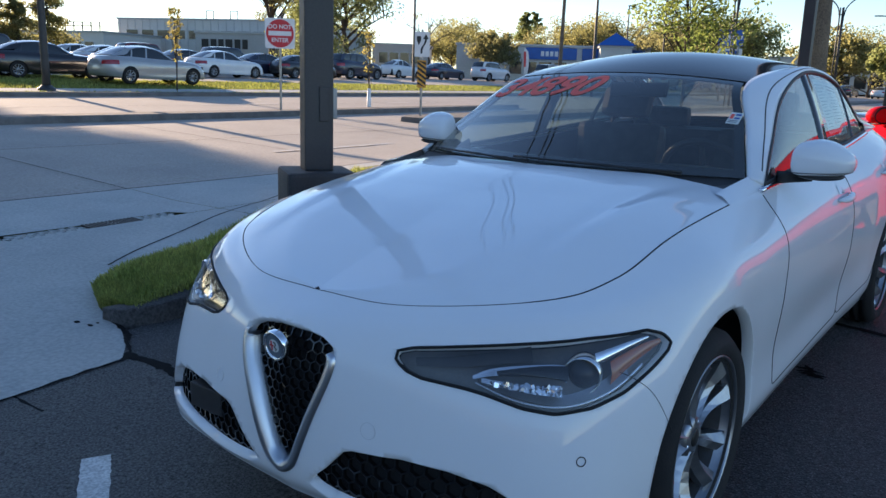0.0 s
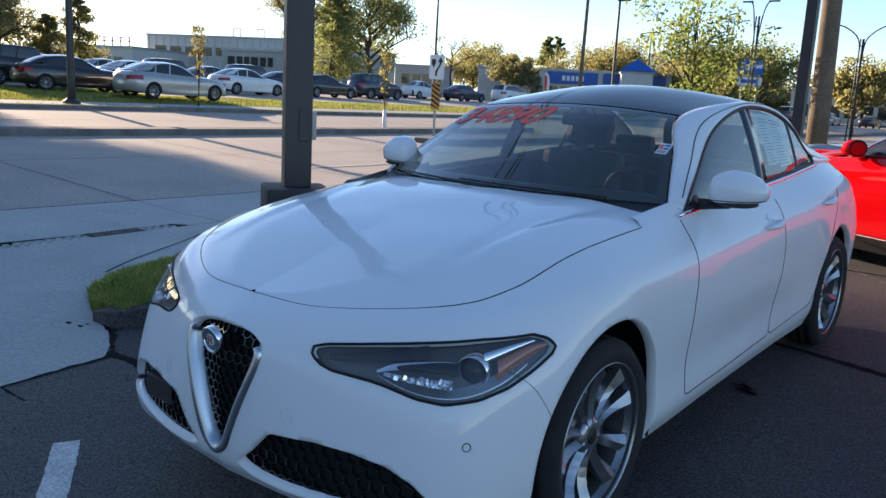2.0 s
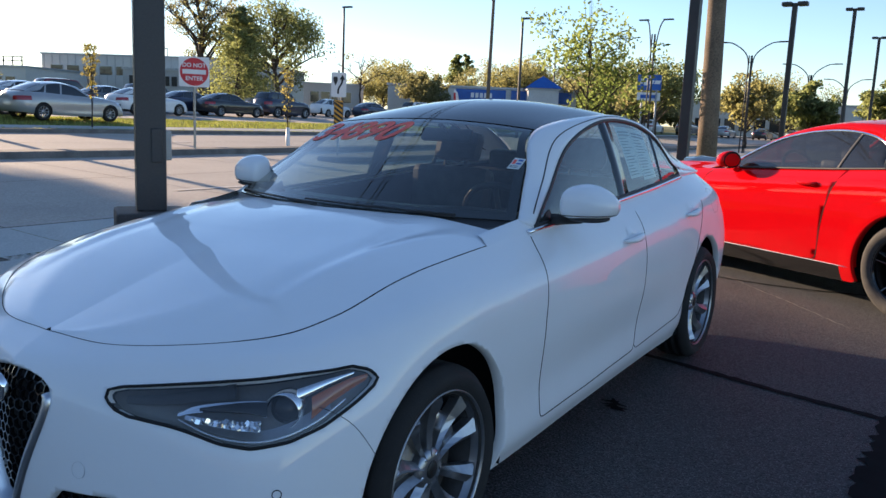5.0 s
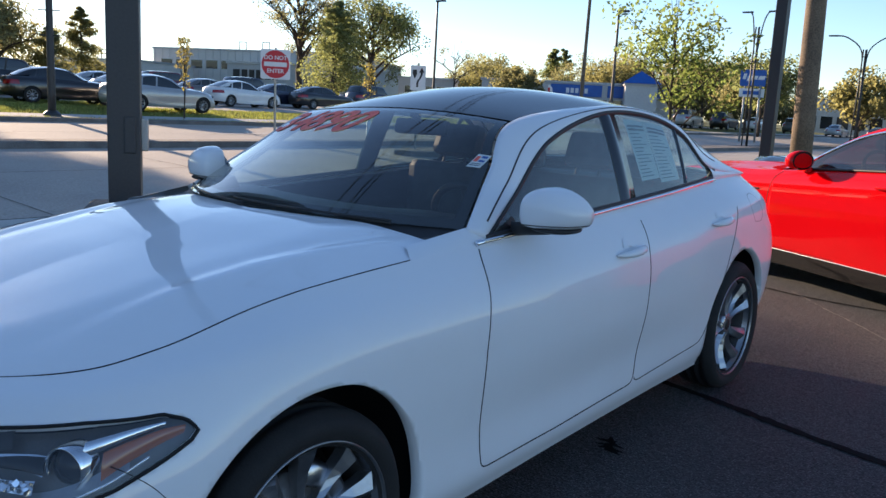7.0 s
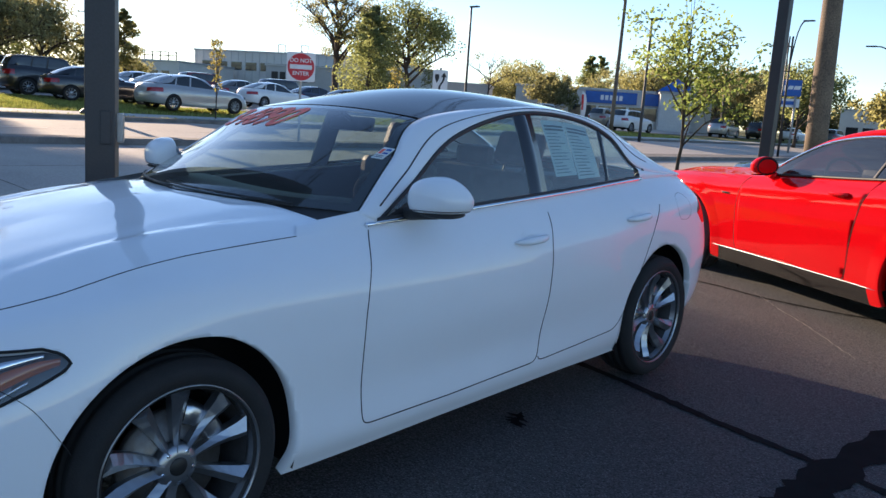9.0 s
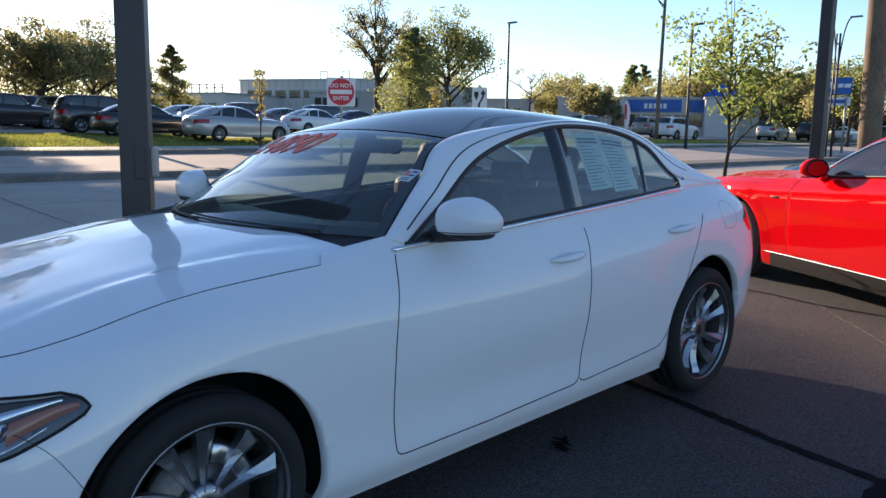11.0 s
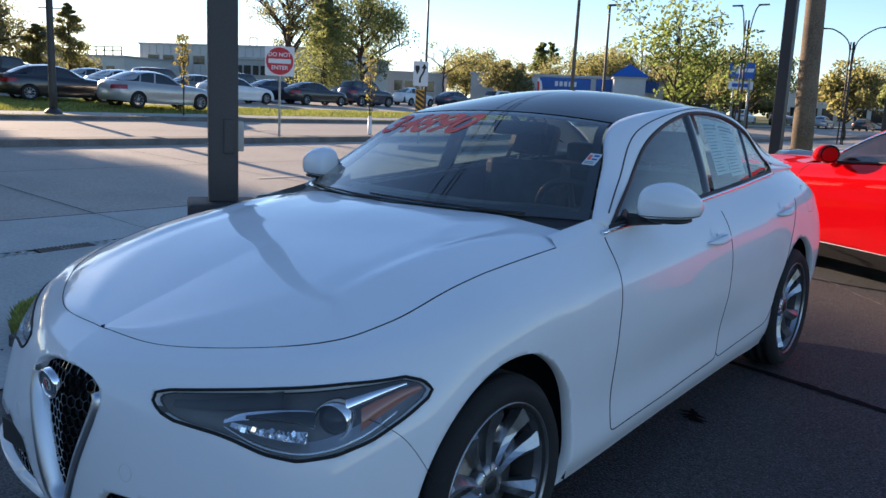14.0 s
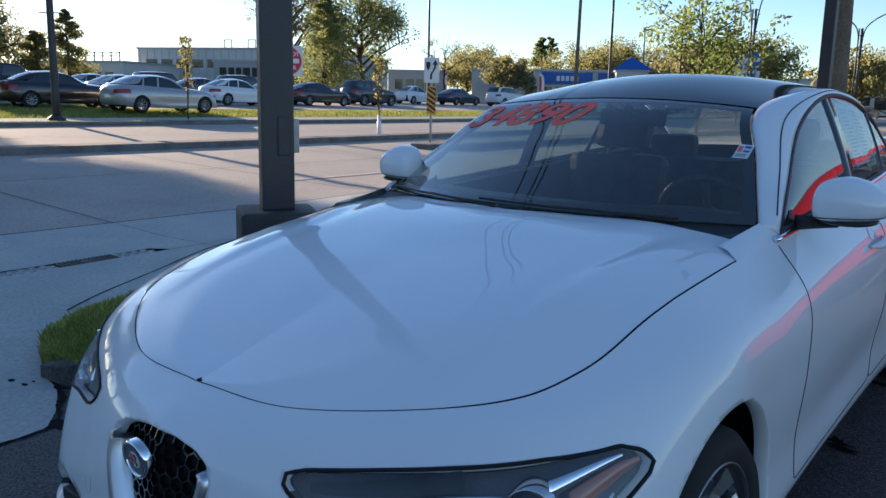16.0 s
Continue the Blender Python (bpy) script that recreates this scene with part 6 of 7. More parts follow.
    for k in np.linspace(0, 0.98, 10):
        a, b = side_pt(C, 2.20 + 0.06 * k, k, 0.003), side_pt(C, 2.23 + 0.06 * k, k, 0.003)
        rws.append([a - Vector((0.01, 0, 0)), a, b, b - Vector((0.01, 0, 0))])
    grid_faces(t, rws, flip=True)
    pair("window_divider", t, black)
    t = bmesh.new()
    bmesh.ops.create_uvsphere(t, u_segments=24, v_segments=14, radius=1)
    for v in t.verts:
        x, y, z = v.co
        y = y if y < 0.3 else 0.3 + (y - 0.3) * 0.1
        z = z if z > -0.5 else -0.5 + (z + 0.5) * 0.5
        v.co = Vector((0.955 + 0.115 * x, 1.16 + 0.11 * y, 1.075 + 0.085 * z))
    for s, ob in zip((1, -1), pair("mirror_housing", t, red, "red door mirror with a dark face")):
        t = bmesh.new()
        tube(t, [(s * 0.80, 1.12, 0.985), (s * 0.87, 1.14, 1.01)], 0.035, 8)
        part("mirror_arm", t, red, ob, smooth=True)
        t = bmesh.new()
        bmesh.ops.create_circle(t, cap_ends=True, segments=24, radius=1)
        for v in t.verts:
            v.co = Vector((s * (0.955 + 0.10 * v.co.x), 1.197, 1.08 + 0.075 * v.co.y))
        part("mirror_glass", t, M["black_gloss"], ob)
    t = bmesh.new()
    tube(t, [(at_x(y, 0.935, 0.004 + 0.025 * (1 - (2 * (y - 2.03) / 0.2) ** 4)), y, 0.935) for y in np.linspace(1.93, 2.13, 9)], 0.016, 8)
    pair("door_handle", t, red)
    t = bmesh.new()
    box(t, 0.0, 0.012, 0.55, 0.66, 0.80, 0.815, 0.002)
    bmesh.ops.translate(t, vec=(at_x(0.6, 0.8) - 0.006, 0, 0), verts=t.verts)
    pair("wing_badge", t, M["black_gloss"])
    # bonnet scoop
    t = bmesh.new()
    rws = []
    for y, h in ((-0.35, 0.0), (-0.30, 0.055), (-0.1, 0.06), (0.25, 0.035), (0.45, 0.0)):
        rws.append([(x, y, 1.0 + 0.045 * (y + 0.3) + h * (1 - (abs(x) / 0.30) ** 6) - 0.015) for x in np.linspace(-0.30, 0.30, 15)])
    grid_faces(t, rws)
    part("bonnet_scoop", t, M["black_gloss"], coupe, "black bonnet scoop", smooth=True)
    # wheels
    rim, tyre, hub = bmesh.new(), bmesh.new(), bmesh.new()
    lathe(rim, [(0.245, 0.09), (0.258, 0.105), (0.266, 0.108), (0.264, 0.095), (0.25, 0.07), (0.24, -0.09)], 48, "x")
    arm = bmesh.new()
    spoke(arm, 0.04, 0.255, -0.096, -0.16, 0.034, 0.026, 0.055, 0.085, 0.04)
    arm_mesh = bpy.data.meshes.new("spoke")
    arm.to_mesh(arm_mesh)
    arm.free()
    arm_mesh.materials.append(M["black_gloss"])
    lathe(rim, [(0.001, 0.06), (0.04, 0.06), (0.055, 0.05), (0.055, 0.0)], 32, "x")
    lathe(hub, [(0.06, 0.0), (0.19, 0.0), (0.19, -0.02)], 40, "x")
    wheel_mesh(tyre, 0.362, 0.25, 0.268)
    first = None
    for x, y in ((0.83, 0), (0.83, 2.95), (-0.83, 0), (-0.83, 2.95)):
        m = Matrix.Translation((x, y, 0.36)) @ (Matrix() if x > 0 else Matrix.Rotation(math.pi, 4, "Z"))
        if first is None:
            r = part("wheel", rim, M["black_gloss"], coupe, "dark five-spoke wheel", True, m)
            first = (r, part("tyre", tyre, M["dusty_tyre"], r, "dusty rubber tyre, its grey lightened for sunlight", True), part("brake_disc", hub, M["brake"], r, "", True))
        else:
            r = piece("wheel", first[0].data, coupe, m)
            for ob in first[1:]:
                piece(ob.name.split(".")[0], ob.data, r, Matrix())
        for k in range(5):
            for turn in (0.0, 0.256):
                piece("spoke", arm_mesh, r, Matrix.Rotation(math.radians(90 + 72 * k) + turn, 4, "X"))
    for y in (0, 2.95):
        t = bmesh.new()
        lathe(t, [(0.0, 0.50), (0.40, 0.50), (0.44, 0.58), (0.445, 0.84), (0.424, 0.92)], 40, "x", Matrix.Translation((0, y, 0.362)))
        bmesh.ops.delete(t, geom=[f for f in t.faces if f.calc_center_median().z < 0.2], context="FACES")
        pair("wheel_liner", t, M["dark_gap"])
    t = bmesh.new()
    box(t, -0.5, 0.5, -0.8, 3.8, 0.2, 0.24)
    box(t, -0.88, 0.88, 0.46, 2.5, 0.19, 0.23)
    part("underbody", t, M["dark_gap"], coupe)
    t = bmesh.new()
    box(t, -0.78, 0.78, 0.9, 3.2, 0.5, 0.93, 0.03)
    part("cabin_lining", t, M["dark_gap"], coupe)
    for x in (0.38, -0.38):
        t = bmesh.new()
        box(t, x - 0.24, x + 0.24, 1.85, 2.05, 0.8, 1.12, 0.05)
        box(t, x - 0.12, x + 0.12, 1.95, 2.05, 1.1, 1.27, 0.04)
        part("front_seat", t, M["leather"], coupe)
    t = bmesh.new()
    tube(t, [Vector((0.38, 1.42, 1.0)) + Matrix.Rotation(radians(-66), 3, "X") @ Vector((0.18 * math.cos(a), 0.18 * math.sin(a), 0)) for a in np.linspace(0, 6.283, 28, endpoint=False)], 0.015, 6, closed=True)
    part("steering_wheel", t, M["leather"], coupe)
    t = bmesh.new()
    box(t, -0.7, 0.7, 0.75, 1.25, 0.85, 1.0, 0.05)
    part("dashboard", t, M["black_trim"], coupe)


build_coupe()


# ==== parked cars across the street ====
def scaled(s, kx, ky, kz, cabin=None):
    f = lambda pts: [(x * kx, y * ky, z * kz) for x, y, z in pts]
    rail, arch, middle = cabin or (s.rail, s.arch, s.middle)
    return Shape([f(l) for l in s.lines], f(s.spine), s.cowl, s.deck, f(rail), f(arch), f(middle), 0.0, s.cowl_mid)


SUV_CABIN = (
    [(0.70, 0.80, 1.012), (0.64, 1.0, 1.23), (0.585, 1.22, 1.42), (0.60, 1.9, 1.46), (0.60, 2.5, 1.46), (0.58, 3.25, 1.43), (0.60, 3.45, 1.25), (0.63, 3.58, 1.06)],
    [(0.742, 0.86, 0.985), (0.72, 1.02, 1.15), (0.685, 1.25, 1.34), (0.66, 1.9, 1.40), (0.66, 2.5, 1.40), (0.66, 3.05, 1.36), (0.70, 3.25, 1.15), (0.715, 3.35, 1.07)],
    [(0, 0.60, 1.04), (0, 0.86, 1.25), (0, 1.12, 1.43), (0, 1.8, 1.49), (0, 2.5, 1.49), (0, 3.28, 1.45), (0, 3.5, 1.27), (0, 3.62, 1.07)],
)
STYLES = {"saloon": scaled(G, 1.0, 1.06, 1.0), "suv": scaled(G, 1.02, 1.03, 1.22, SUV_CABIN), "hatch": scaled(G, 0.97, 0.93, 1.04)}


def far_car(style, paint, name, label):
    """A parked car with fewer, coarser parts."""
    s = STYLES[style]
    car = empty(name, None, label, "car", "parked cars")
    bm, lay = s.half(66, 14, 9)
    wb0, wb1 = 0.0, 2.82 * (1.06 if style == "saloon" else 1.03 if style == "suv" else 0.93)
    r = 0.33 if style != "suv" else 0.38
    for y in (wb0, wb1):
        partition(bm, lay, lambda p: math.hypot(p.y - y, p.z - r) - r * 1.13, 20, lambda c: c.x > 0.5)
    tail = poly_sdf([(0.50, 0.74), (0.95, 0.74), (0.95, 0.92), (0.45, 0.90)])
    lamp = poly_sdf([(0.36, 0.66), (0.60, 0.62), (1.3, 0.70), (1.3, 0.80), (0.36, 0.74)])
    kz = 1.22 if style == "suv" else 1.0
    partition(bm, lay, lambda p: tail(p.x, p.z / kz), 10, lambda c: c.y > 3.5)
    partition(bm, lay, lambda p: lamp(lamp_s(p), p.z / kz), 4, lambda c: c.y < -0.2)
    part("body", mirror_half(extract(bm, lay, (0, 1, 7))), paint, car, smooth=True)
    for nm, k, mt in (("tail_lamp", 10, M["tail_red"]), ("headlamp", 4, M["satin"])):
        half = extract(bm, lay, (k,))
        other = mirror_half(half, False)
        part(nm, half, mt, car, "", True)
        part(nm, other, mt, car, "", True)
    bm.free()
    part("windscreen", s.top(0.05, 1.95, 8, 11, 0.02), M["pane_dark"], car, smooth=True)
    part("roof", s.top(2.0, 5.0, 8, 11), paint, car, smooth=True)
    part("rear_screen", s.top(5.05, 6.95, 8, 11, 0.02), M["pane_dark"], car, smooth=True)
    for sg in (1, -1):
        b = s.band(26, 4)
        part("roof_rail", b if sg > 0 else mirror_half(b, False), paint, car, smooth=True)
        b = s.side(0.15, 6.0, 22, 4)
        part("side_window", b if sg > 0 else mirror_half(b, False), M["pane_dark"], car, "dark side window", True)
        for yy, lean in ((1.98, -0.1), (2.62, -0.1)):
            b = bmesh.new()
            rws = []
            for k in np.linspace(0, 0.98, 5):
                rws.append([side_pt(s, yy * (wb1 / 2.82) + lean * k, k, 0.006), side_pt(s, yy * (wb1 / 2.82) + 0.07 + lean * k, k, 0.006)])
            grid_faces(b, rws, flip=True)
            part("pillar", b if sg > 0 else mirror_half(b, False), paint if style != "suv" else M["black_trim"], car, smooth=True)
    tyre, rim = bmesh.new(), bmesh.new()
    lathe(tyre, [(r * 0.66, -0.1), (r, -0.09), (r, 0.09), (r * 0.9, 0.11), (r * 0.64, 0.10)], 24, "x")
    lathe(rim, [(0.001, 0.085), (r * 0.15, 0.085), (r * 0.2, 0.06)], 16, "x")
    lathe(rim, [(r * 0.6, 0.09), (r * 0.66, 0.102), (r * 0.62, 0.06)], 24, "x")
    for k in range(9):
        a = 2 * math.pi * k / 9
        spoke(rim, r * 0.1, r * 0.63, a, a, 0.03, 0.05, 0.08, 0.09, 0.03)
    first = None
    for x in (0.80, -0.80):
        for y in (wb0, wb1):
            m = Matrix.Translation((x, y, r)) @ (Matrix() if x > 0 else Matrix.Rotation(math.pi, 4, "Z"))
            if first is None:
                first = part("wheel", tyre, M["tyre"], car, "", True, m)
                disc = part("rim", rim, M["alloy"], first, "", True)
            else:
                w = piece("wheel", first.data, car, m)
                piece("rim", disc.data, w, Matrix())
    b = bmesh.new()
    box(b, -0.78, 0.78, -0.6, 3.4, 0.22, 0.75 * kz)
    part("underbody", b, M["dark_gap"], car)
    return car


FAR = {}
HEAD = {"+y": 180, "-y": 0, "+x": 90, "-x": -90}


def park(style, paint, x, y, turn):
    """Puts a car with its middle at x, y; turn: degrees from facing -y."""
    key = (style, paint)
    pos = Matrix.Translation((x, y, gnd(x, y) + 0.02)) @ Matrix.Rotation(radians(turn), 4, "Z") @ Matrix.Translation((0, -1.45, 0))
    if key not in FAR:
        words = {"saloon": "four-door saloon car", "suv": "tall sport utility car", "hatch": "small hatchback car"}[style]
        FAR[key] = far_car(style, M["car_" + paint], {"saloon": "saloon_car", "suv": "utility_car", "hatch": "hatchback_car"}[style], f"{paint} {words} parked on the sales lot")
        FAR[key].matrix_basis = pos
    else:
        copy_thing(FAR[key], pos)


for spec in (
    ("saloon", "silver", -29.6, 16.7, 182), ("saloon", "black", -33.4, 14.2, 172), ("suv", "black", -37.4, 13.6, 176),
    ("saloon", "maroon", -40.5, 22.5, 178), ("saloon", "white", -38.6, 27.2, 181), ("saloon", "navy", -41.8, 33.0, 180), ("saloon", "black", -39.8, 34.6, 178),
    ("suv", "navy", -40.9, 40.6, 181), ("saloon", "black", -44.5, 43.2, 178), ("hatch", "white", -46.8, 52.4, 180), ("saloon", "navy", -45.2, 57.0, 180), ("suv", "white", -43.6, 62.5, 178),
    ("saloon", "white", -43.6, 22.8, 180), ("saloon", "grey", -44.2, 28.6, 181), ("suv", "navy", -46.5, 33.5, 178), ("saloon", "silver", -47.5, 23.0, 182), ("suv", "maroon", -50, 29.0, 178), ("saloon", "black", -50.0, 37, 180), ("saloon", "black", -44.0, 17.6, 180), ("suv", "black", -44.0, 11.0, 180),
    ("suv", "tan", -43.6, 14.2, 118), ("suv", "maroon", -47.2, 13.0, 112), ("saloon", "grey", -51.0, 12.4, 112), ("saloon", "black", -55.0, 12.0, 112), ("saloon", "navy", -60, 12.5, 110), ("suv", "grey", -64, 12, 110), ("saloon", "silver", -55, 17, 115), ("suv", "black", -52, 18, 115),
    ("suv", "tan", -36.5, 62.5, 182), ("suv", "white", -32.5, 60.0, 178), ("suv", "silver", -31.6, 77, 184), ("suv", "black", -30.5, 84, 182), ("saloon", "white", -29.5, 91, 182), ("suv", "grey", -27.5, 99, 180), ("saloon", "silver", -24.5, 106, 180), ("saloon", "black", -21, 112, 178), ("saloon", "white", -17.5, 116, 176), ("saloon", "grey", -13, 118, 176),
):
    park(*spec)


# ==== posts, signs and poles ====
def mast(name, x, y, height, r0, r1, mt, label, category, sides=12, lean=(0, 0), base=0.0, group=""):
    bm = bmesh.new()
    n = 8
    z0 = gnd(x, y)
    tube(bm, [(x + lean[0] * k / (n - 1), y + lean[1] * k / (n - 1), z0 - 0.05 + (height + 0.05) * k / (n - 1)) for k in range(n)], [r0 + (r1 - r0) * k / (n - 1) for k in range(n)], sides)
    pole = part(name, bm, mt, None, smooth=True)
    tagged(pole, label, category, group)
    if base:
        b = bmesh.new()
        lathe(b, [(0.001, 0.22), (r0 * 1.2, 0.22), (base * 0.9, 0.12), (base, 0.1), (base, -0.05)], 20, "z", Matrix.Translation((x, y, z0)))
        part("pole_foot", b, M["pole_dark"], pole, smooth=True)
    return pole


# the square post by the lawn with its plinth
PX, PY, PTOP = -1.78, 0.965, 0.845
post_m = Matrix.Translation((PX, PY, 0)) @ Matrix.Rotation(radians(57), 4, "Z")
bm = bmesh.new()
box(bm, -0.081, 0.081, -0.081, 0.081, PTOP, 6.5, 0.008)
post = part("sign_post", bm, M["post"], None, m=post_m)
tagged(post, "thick square dark bronze steel post on a plinth", "post")
bm = bmesh.new()
box(bm, -0.195, 0.195, -0.2, 0.2, gnd(PX, PY) - 0.1, PTOP, 0.022)
part("plinth", bm, M["post_base"], post, "dark painted concrete plinth")
bm = bmesh.new()
box(bm, 0.0, 0.06, -0.088, -0.079, 1.12, 1.31, 0.006)
part("hand_hole_cover", bm, M["post"], post)
bm = bmesh.new()
box(bm, 0.079, 0.115, -0.02, 0.06, 1.13, 1.30, 0.006)
part("junction_box", bm, M["galv"], post, "small grey junction box")


def sign_pose(x, y, z, yaw):
    """A board whose face looks along the yaw (degrees from -y, to +x)."""
    return Matrix.Translation((x, y, z)) @ Matrix.Rotation(radians(yaw), 4, "Z") @ Matrix.Rotation(radians(90), 4, "X")


def rounded(w, h, r, n=5):
    pts = []
    for cx, cy, a0 in ((w / 2 - r, h / 2 - r, 0), (-w / 2 + r, h / 2 - r, 90), (-w / 2 + r, -h / 2 + r, 180), (w / 2 - r, -h / 2 + r, 270)):
        for k in range(n + 1):
            a = radians(a0 + 90 * k / n)
            pts.append((cx + r * math.cos(a), cy + r * math.sin(a)))
    return pts


def lettering(text, size, m, mt, parent, bold=0.0):
    me = text_mesh(text, size, 0.001, bold=bold)
    me.materials.append(mt)
    ob = new("lettering", me)
    ob.parent = parent
    ob.matrix_basis = m
    return ob


SX, SY = -16.75, 13.12
sz = gnd(SX, SY)
bm = bmesh.new()
box(bm, SX - 0.025, SX + 0.025, SY - 0.025, SY + 0.025, sz, 2.93)
sign = part("do_not_enter_sign", bm, M["galv"])
tagged(sign, "red and white do not enter sign on a steel pole", "traffic sign")
face = sign_pose(SX + 0.03, SY - 0.03, 2.45, 48)
bm = bmesh.new()
prism(bm, rounded(0.86, 0.86, 0.05), -0.004, 0.0, face)
board = part("board", bm, M["sign_white"], sign, "white square board")
bm = bmesh.new()
prism(bm, [(0.40 * math.cos(a), 0.40 * math.sin(a)) for a in np.linspace(0, 6.2832, 48, endpoint=False)], 0.0, 0.003, face)
part("red_disc", bm, M["sign_red"], board)
bm = bmesh.new()
prism(bm, [(-0.33, -0.065), (0.33, -0.065), (0.33, 0.065), (-0.33, 0.065)], 0.003, 0.006, face)
part("white_bar", bm, M["sign_white"], board)
lettering("DO NOT", 0.165, face @ Matrix.Translation((0, 0.185, 0.005)), M["sign_white"], board, 0.003)
lettering("ENTER", 0.165, face @ Matrix.Translation((0, -0.195, 0.005)), M["sign_white"], board, 0.003)

AX, AY = -13.95, 16.3
az = gnd(AX, AY)
bm = bmesh.new()
box(bm, AX - 0.025, AX + 0.025, AY - 0.025, AY + 0.025, az, 2.74)
ksign = part("lane_arrow_sign", bm, M["galv"])
tagged(ksign, "white sign with a bent black arrow over a striped panel", "traffic sign")
face = sign_pose(AX + 0.03, AY - 0.03, 2.30, 43)
bm = bmesh.new()
prism(bm, rounded(0.46, 0.74, 0.04), -0.004, 0.0, face)
board = part("board", bm, M["sign_white"], ksign)
bm = bmesh.new()
prism(bm, [(-0.17, 0.12), (-0.17, 0.22), (-0.155, 0.24), (-0.055, 0.24), (-0.04, 0.22), (-0.04, 0.12), (-0.105, -0.03)], 0.0, 0.003, face)
part("island_mark", bm, M["sign_black"], board)
bm = bmesh.new()
arrow = smooth_line([(-0.02, -0.27, 0), (-0.01, -0.12, 0), (0.06, 0.0, 0), (0.10, 0.10, 0), (0.105, 0.17, 0)], 14)
for r, q in zip(arrow, arrow[1:]):
    prism(bm, [(r[0] - 0.03, r[1]), (r[0] + 0.03, r[1]), (q[0] + 0.03, q[1]), (q[0] - 0.03, q[1])], 0.0, 0.003, face)
prism(bm, [(0.02, 0.16), (0.19, 0.16), (0.105, 0.31)], 0.0, 0.003, face)
part("arrow", bm, M["sign_black"], board)
face = sign_pose(AX + 0.03, AY - 0.03, 1.42, 43)
bm = bmesh.new()
prism(bm, rounded(0.27, 0.82, 0.02), -0.004, 0.0, face)
panel = part("striped_panel", bm, M["sign_yellow"], ksign, "amber panel with black slant stripes")
for k in range(6):
    y0 = -0.40 + 0.15 * k
    c = lambda v: max(-0.405, min(0.405, v))
    bm = bmesh.new()
    prism(bm, [(-0.13, c(y0 + 0.10)), (0.13, c(y0 - 0.08)), (0.13, c(y0)), (-0.13, c(y0 + 0.18))], 0.0, 0.003, face)
    part("stripe", bm, M["sign_black"], panel)

# street lamp in the verge
lamp = mast("street_lamp", -26.3, 10.65, 6.2, 0.14, 0.10, M["pole_dark"], "tall dark street lamp post in the verge", "street lamp", base=0.3)
for z in (4.05, 3.2):
    bm = bmesh.new()
    tube(bm, [(-26.3 - 0.3, 10.4, z), (-26.3 + 0.3, 10.9, z)], 0.02, 6)
    part("banner_arm", bm, M["pole_dark"], lamp)
bm = bmesh.new()
box(bm, -26.5, -26.1, 10.3, 11.6, 6.55, 6.65, 0.02)
part("lamp_head", bm, M["pole_dark"], lamp)
# poles towards the end of the street
mast("wooden_utility_pole", -2.73, 16.32, 10.5, 0.23, 0.15, M["pole_wood"], "thick weathered wooden utility pole", "utility pole", 16, (-0.25, 0.1))
for x, y, h in ((-1.61, 10.68, 6.0), (-2.1, 21.3, 4.7), (-2.1, 33.5, 6.2), (-2.1, 44, 6.2)):
    z = gnd(x, y)
    bm = bmesh.new()
    w = 0.08 if y < 15 else 0.065
    box(bm, x - w, x + w, y - w, y + w, z - 0.05, z + h, 0.01)
    p = part("lot_light_pole", bm, M["pole_dark"])
    tagged(p, "square dark lot light pole with floodlights", "light pole", "lot light poles")
    if y > 15:
        for s in (-1, 1):
            bm = bmesh.new()
            box(bm, x + s * 0.2 - 0.13, x + s * 0.2 + 0.13, y - 0.14, y + 0.14, z + h - 0.08, z + h + 0.03, 0.03)
            part("floodlight", bm, M["pole_dark"], p)
mast("wooden_utility_pole", -31.8, 55.5, 11.8, 0.18, 0.12, M["pole_wood"], "slim weathered wooden utility pole", "utility pole", 10, (0.1, 0.1))
for x, y, h in ((-23.6, 45.82, 7.9), (-38.15, 44.18, 8.5), (-39.5, 84, 9.0), (-31.22, 75.2, 9.0)):
    p = mast("lot_lamp", x, y, h, 0.11, 0.08, M["pole_dark"], "slim dark pole lamp with a flat head", "pole lamp", 8, group="lot lamps")
    bm = bmesh.new()
    box(bm, x - 0.1, x + 0.75, y - 0.15, y + 0.15, gnd(x, y) + h, gnd(x, y) + h + 0.12, 0.03)
    part("lamp_head", bm, M["pole_dark"], p)
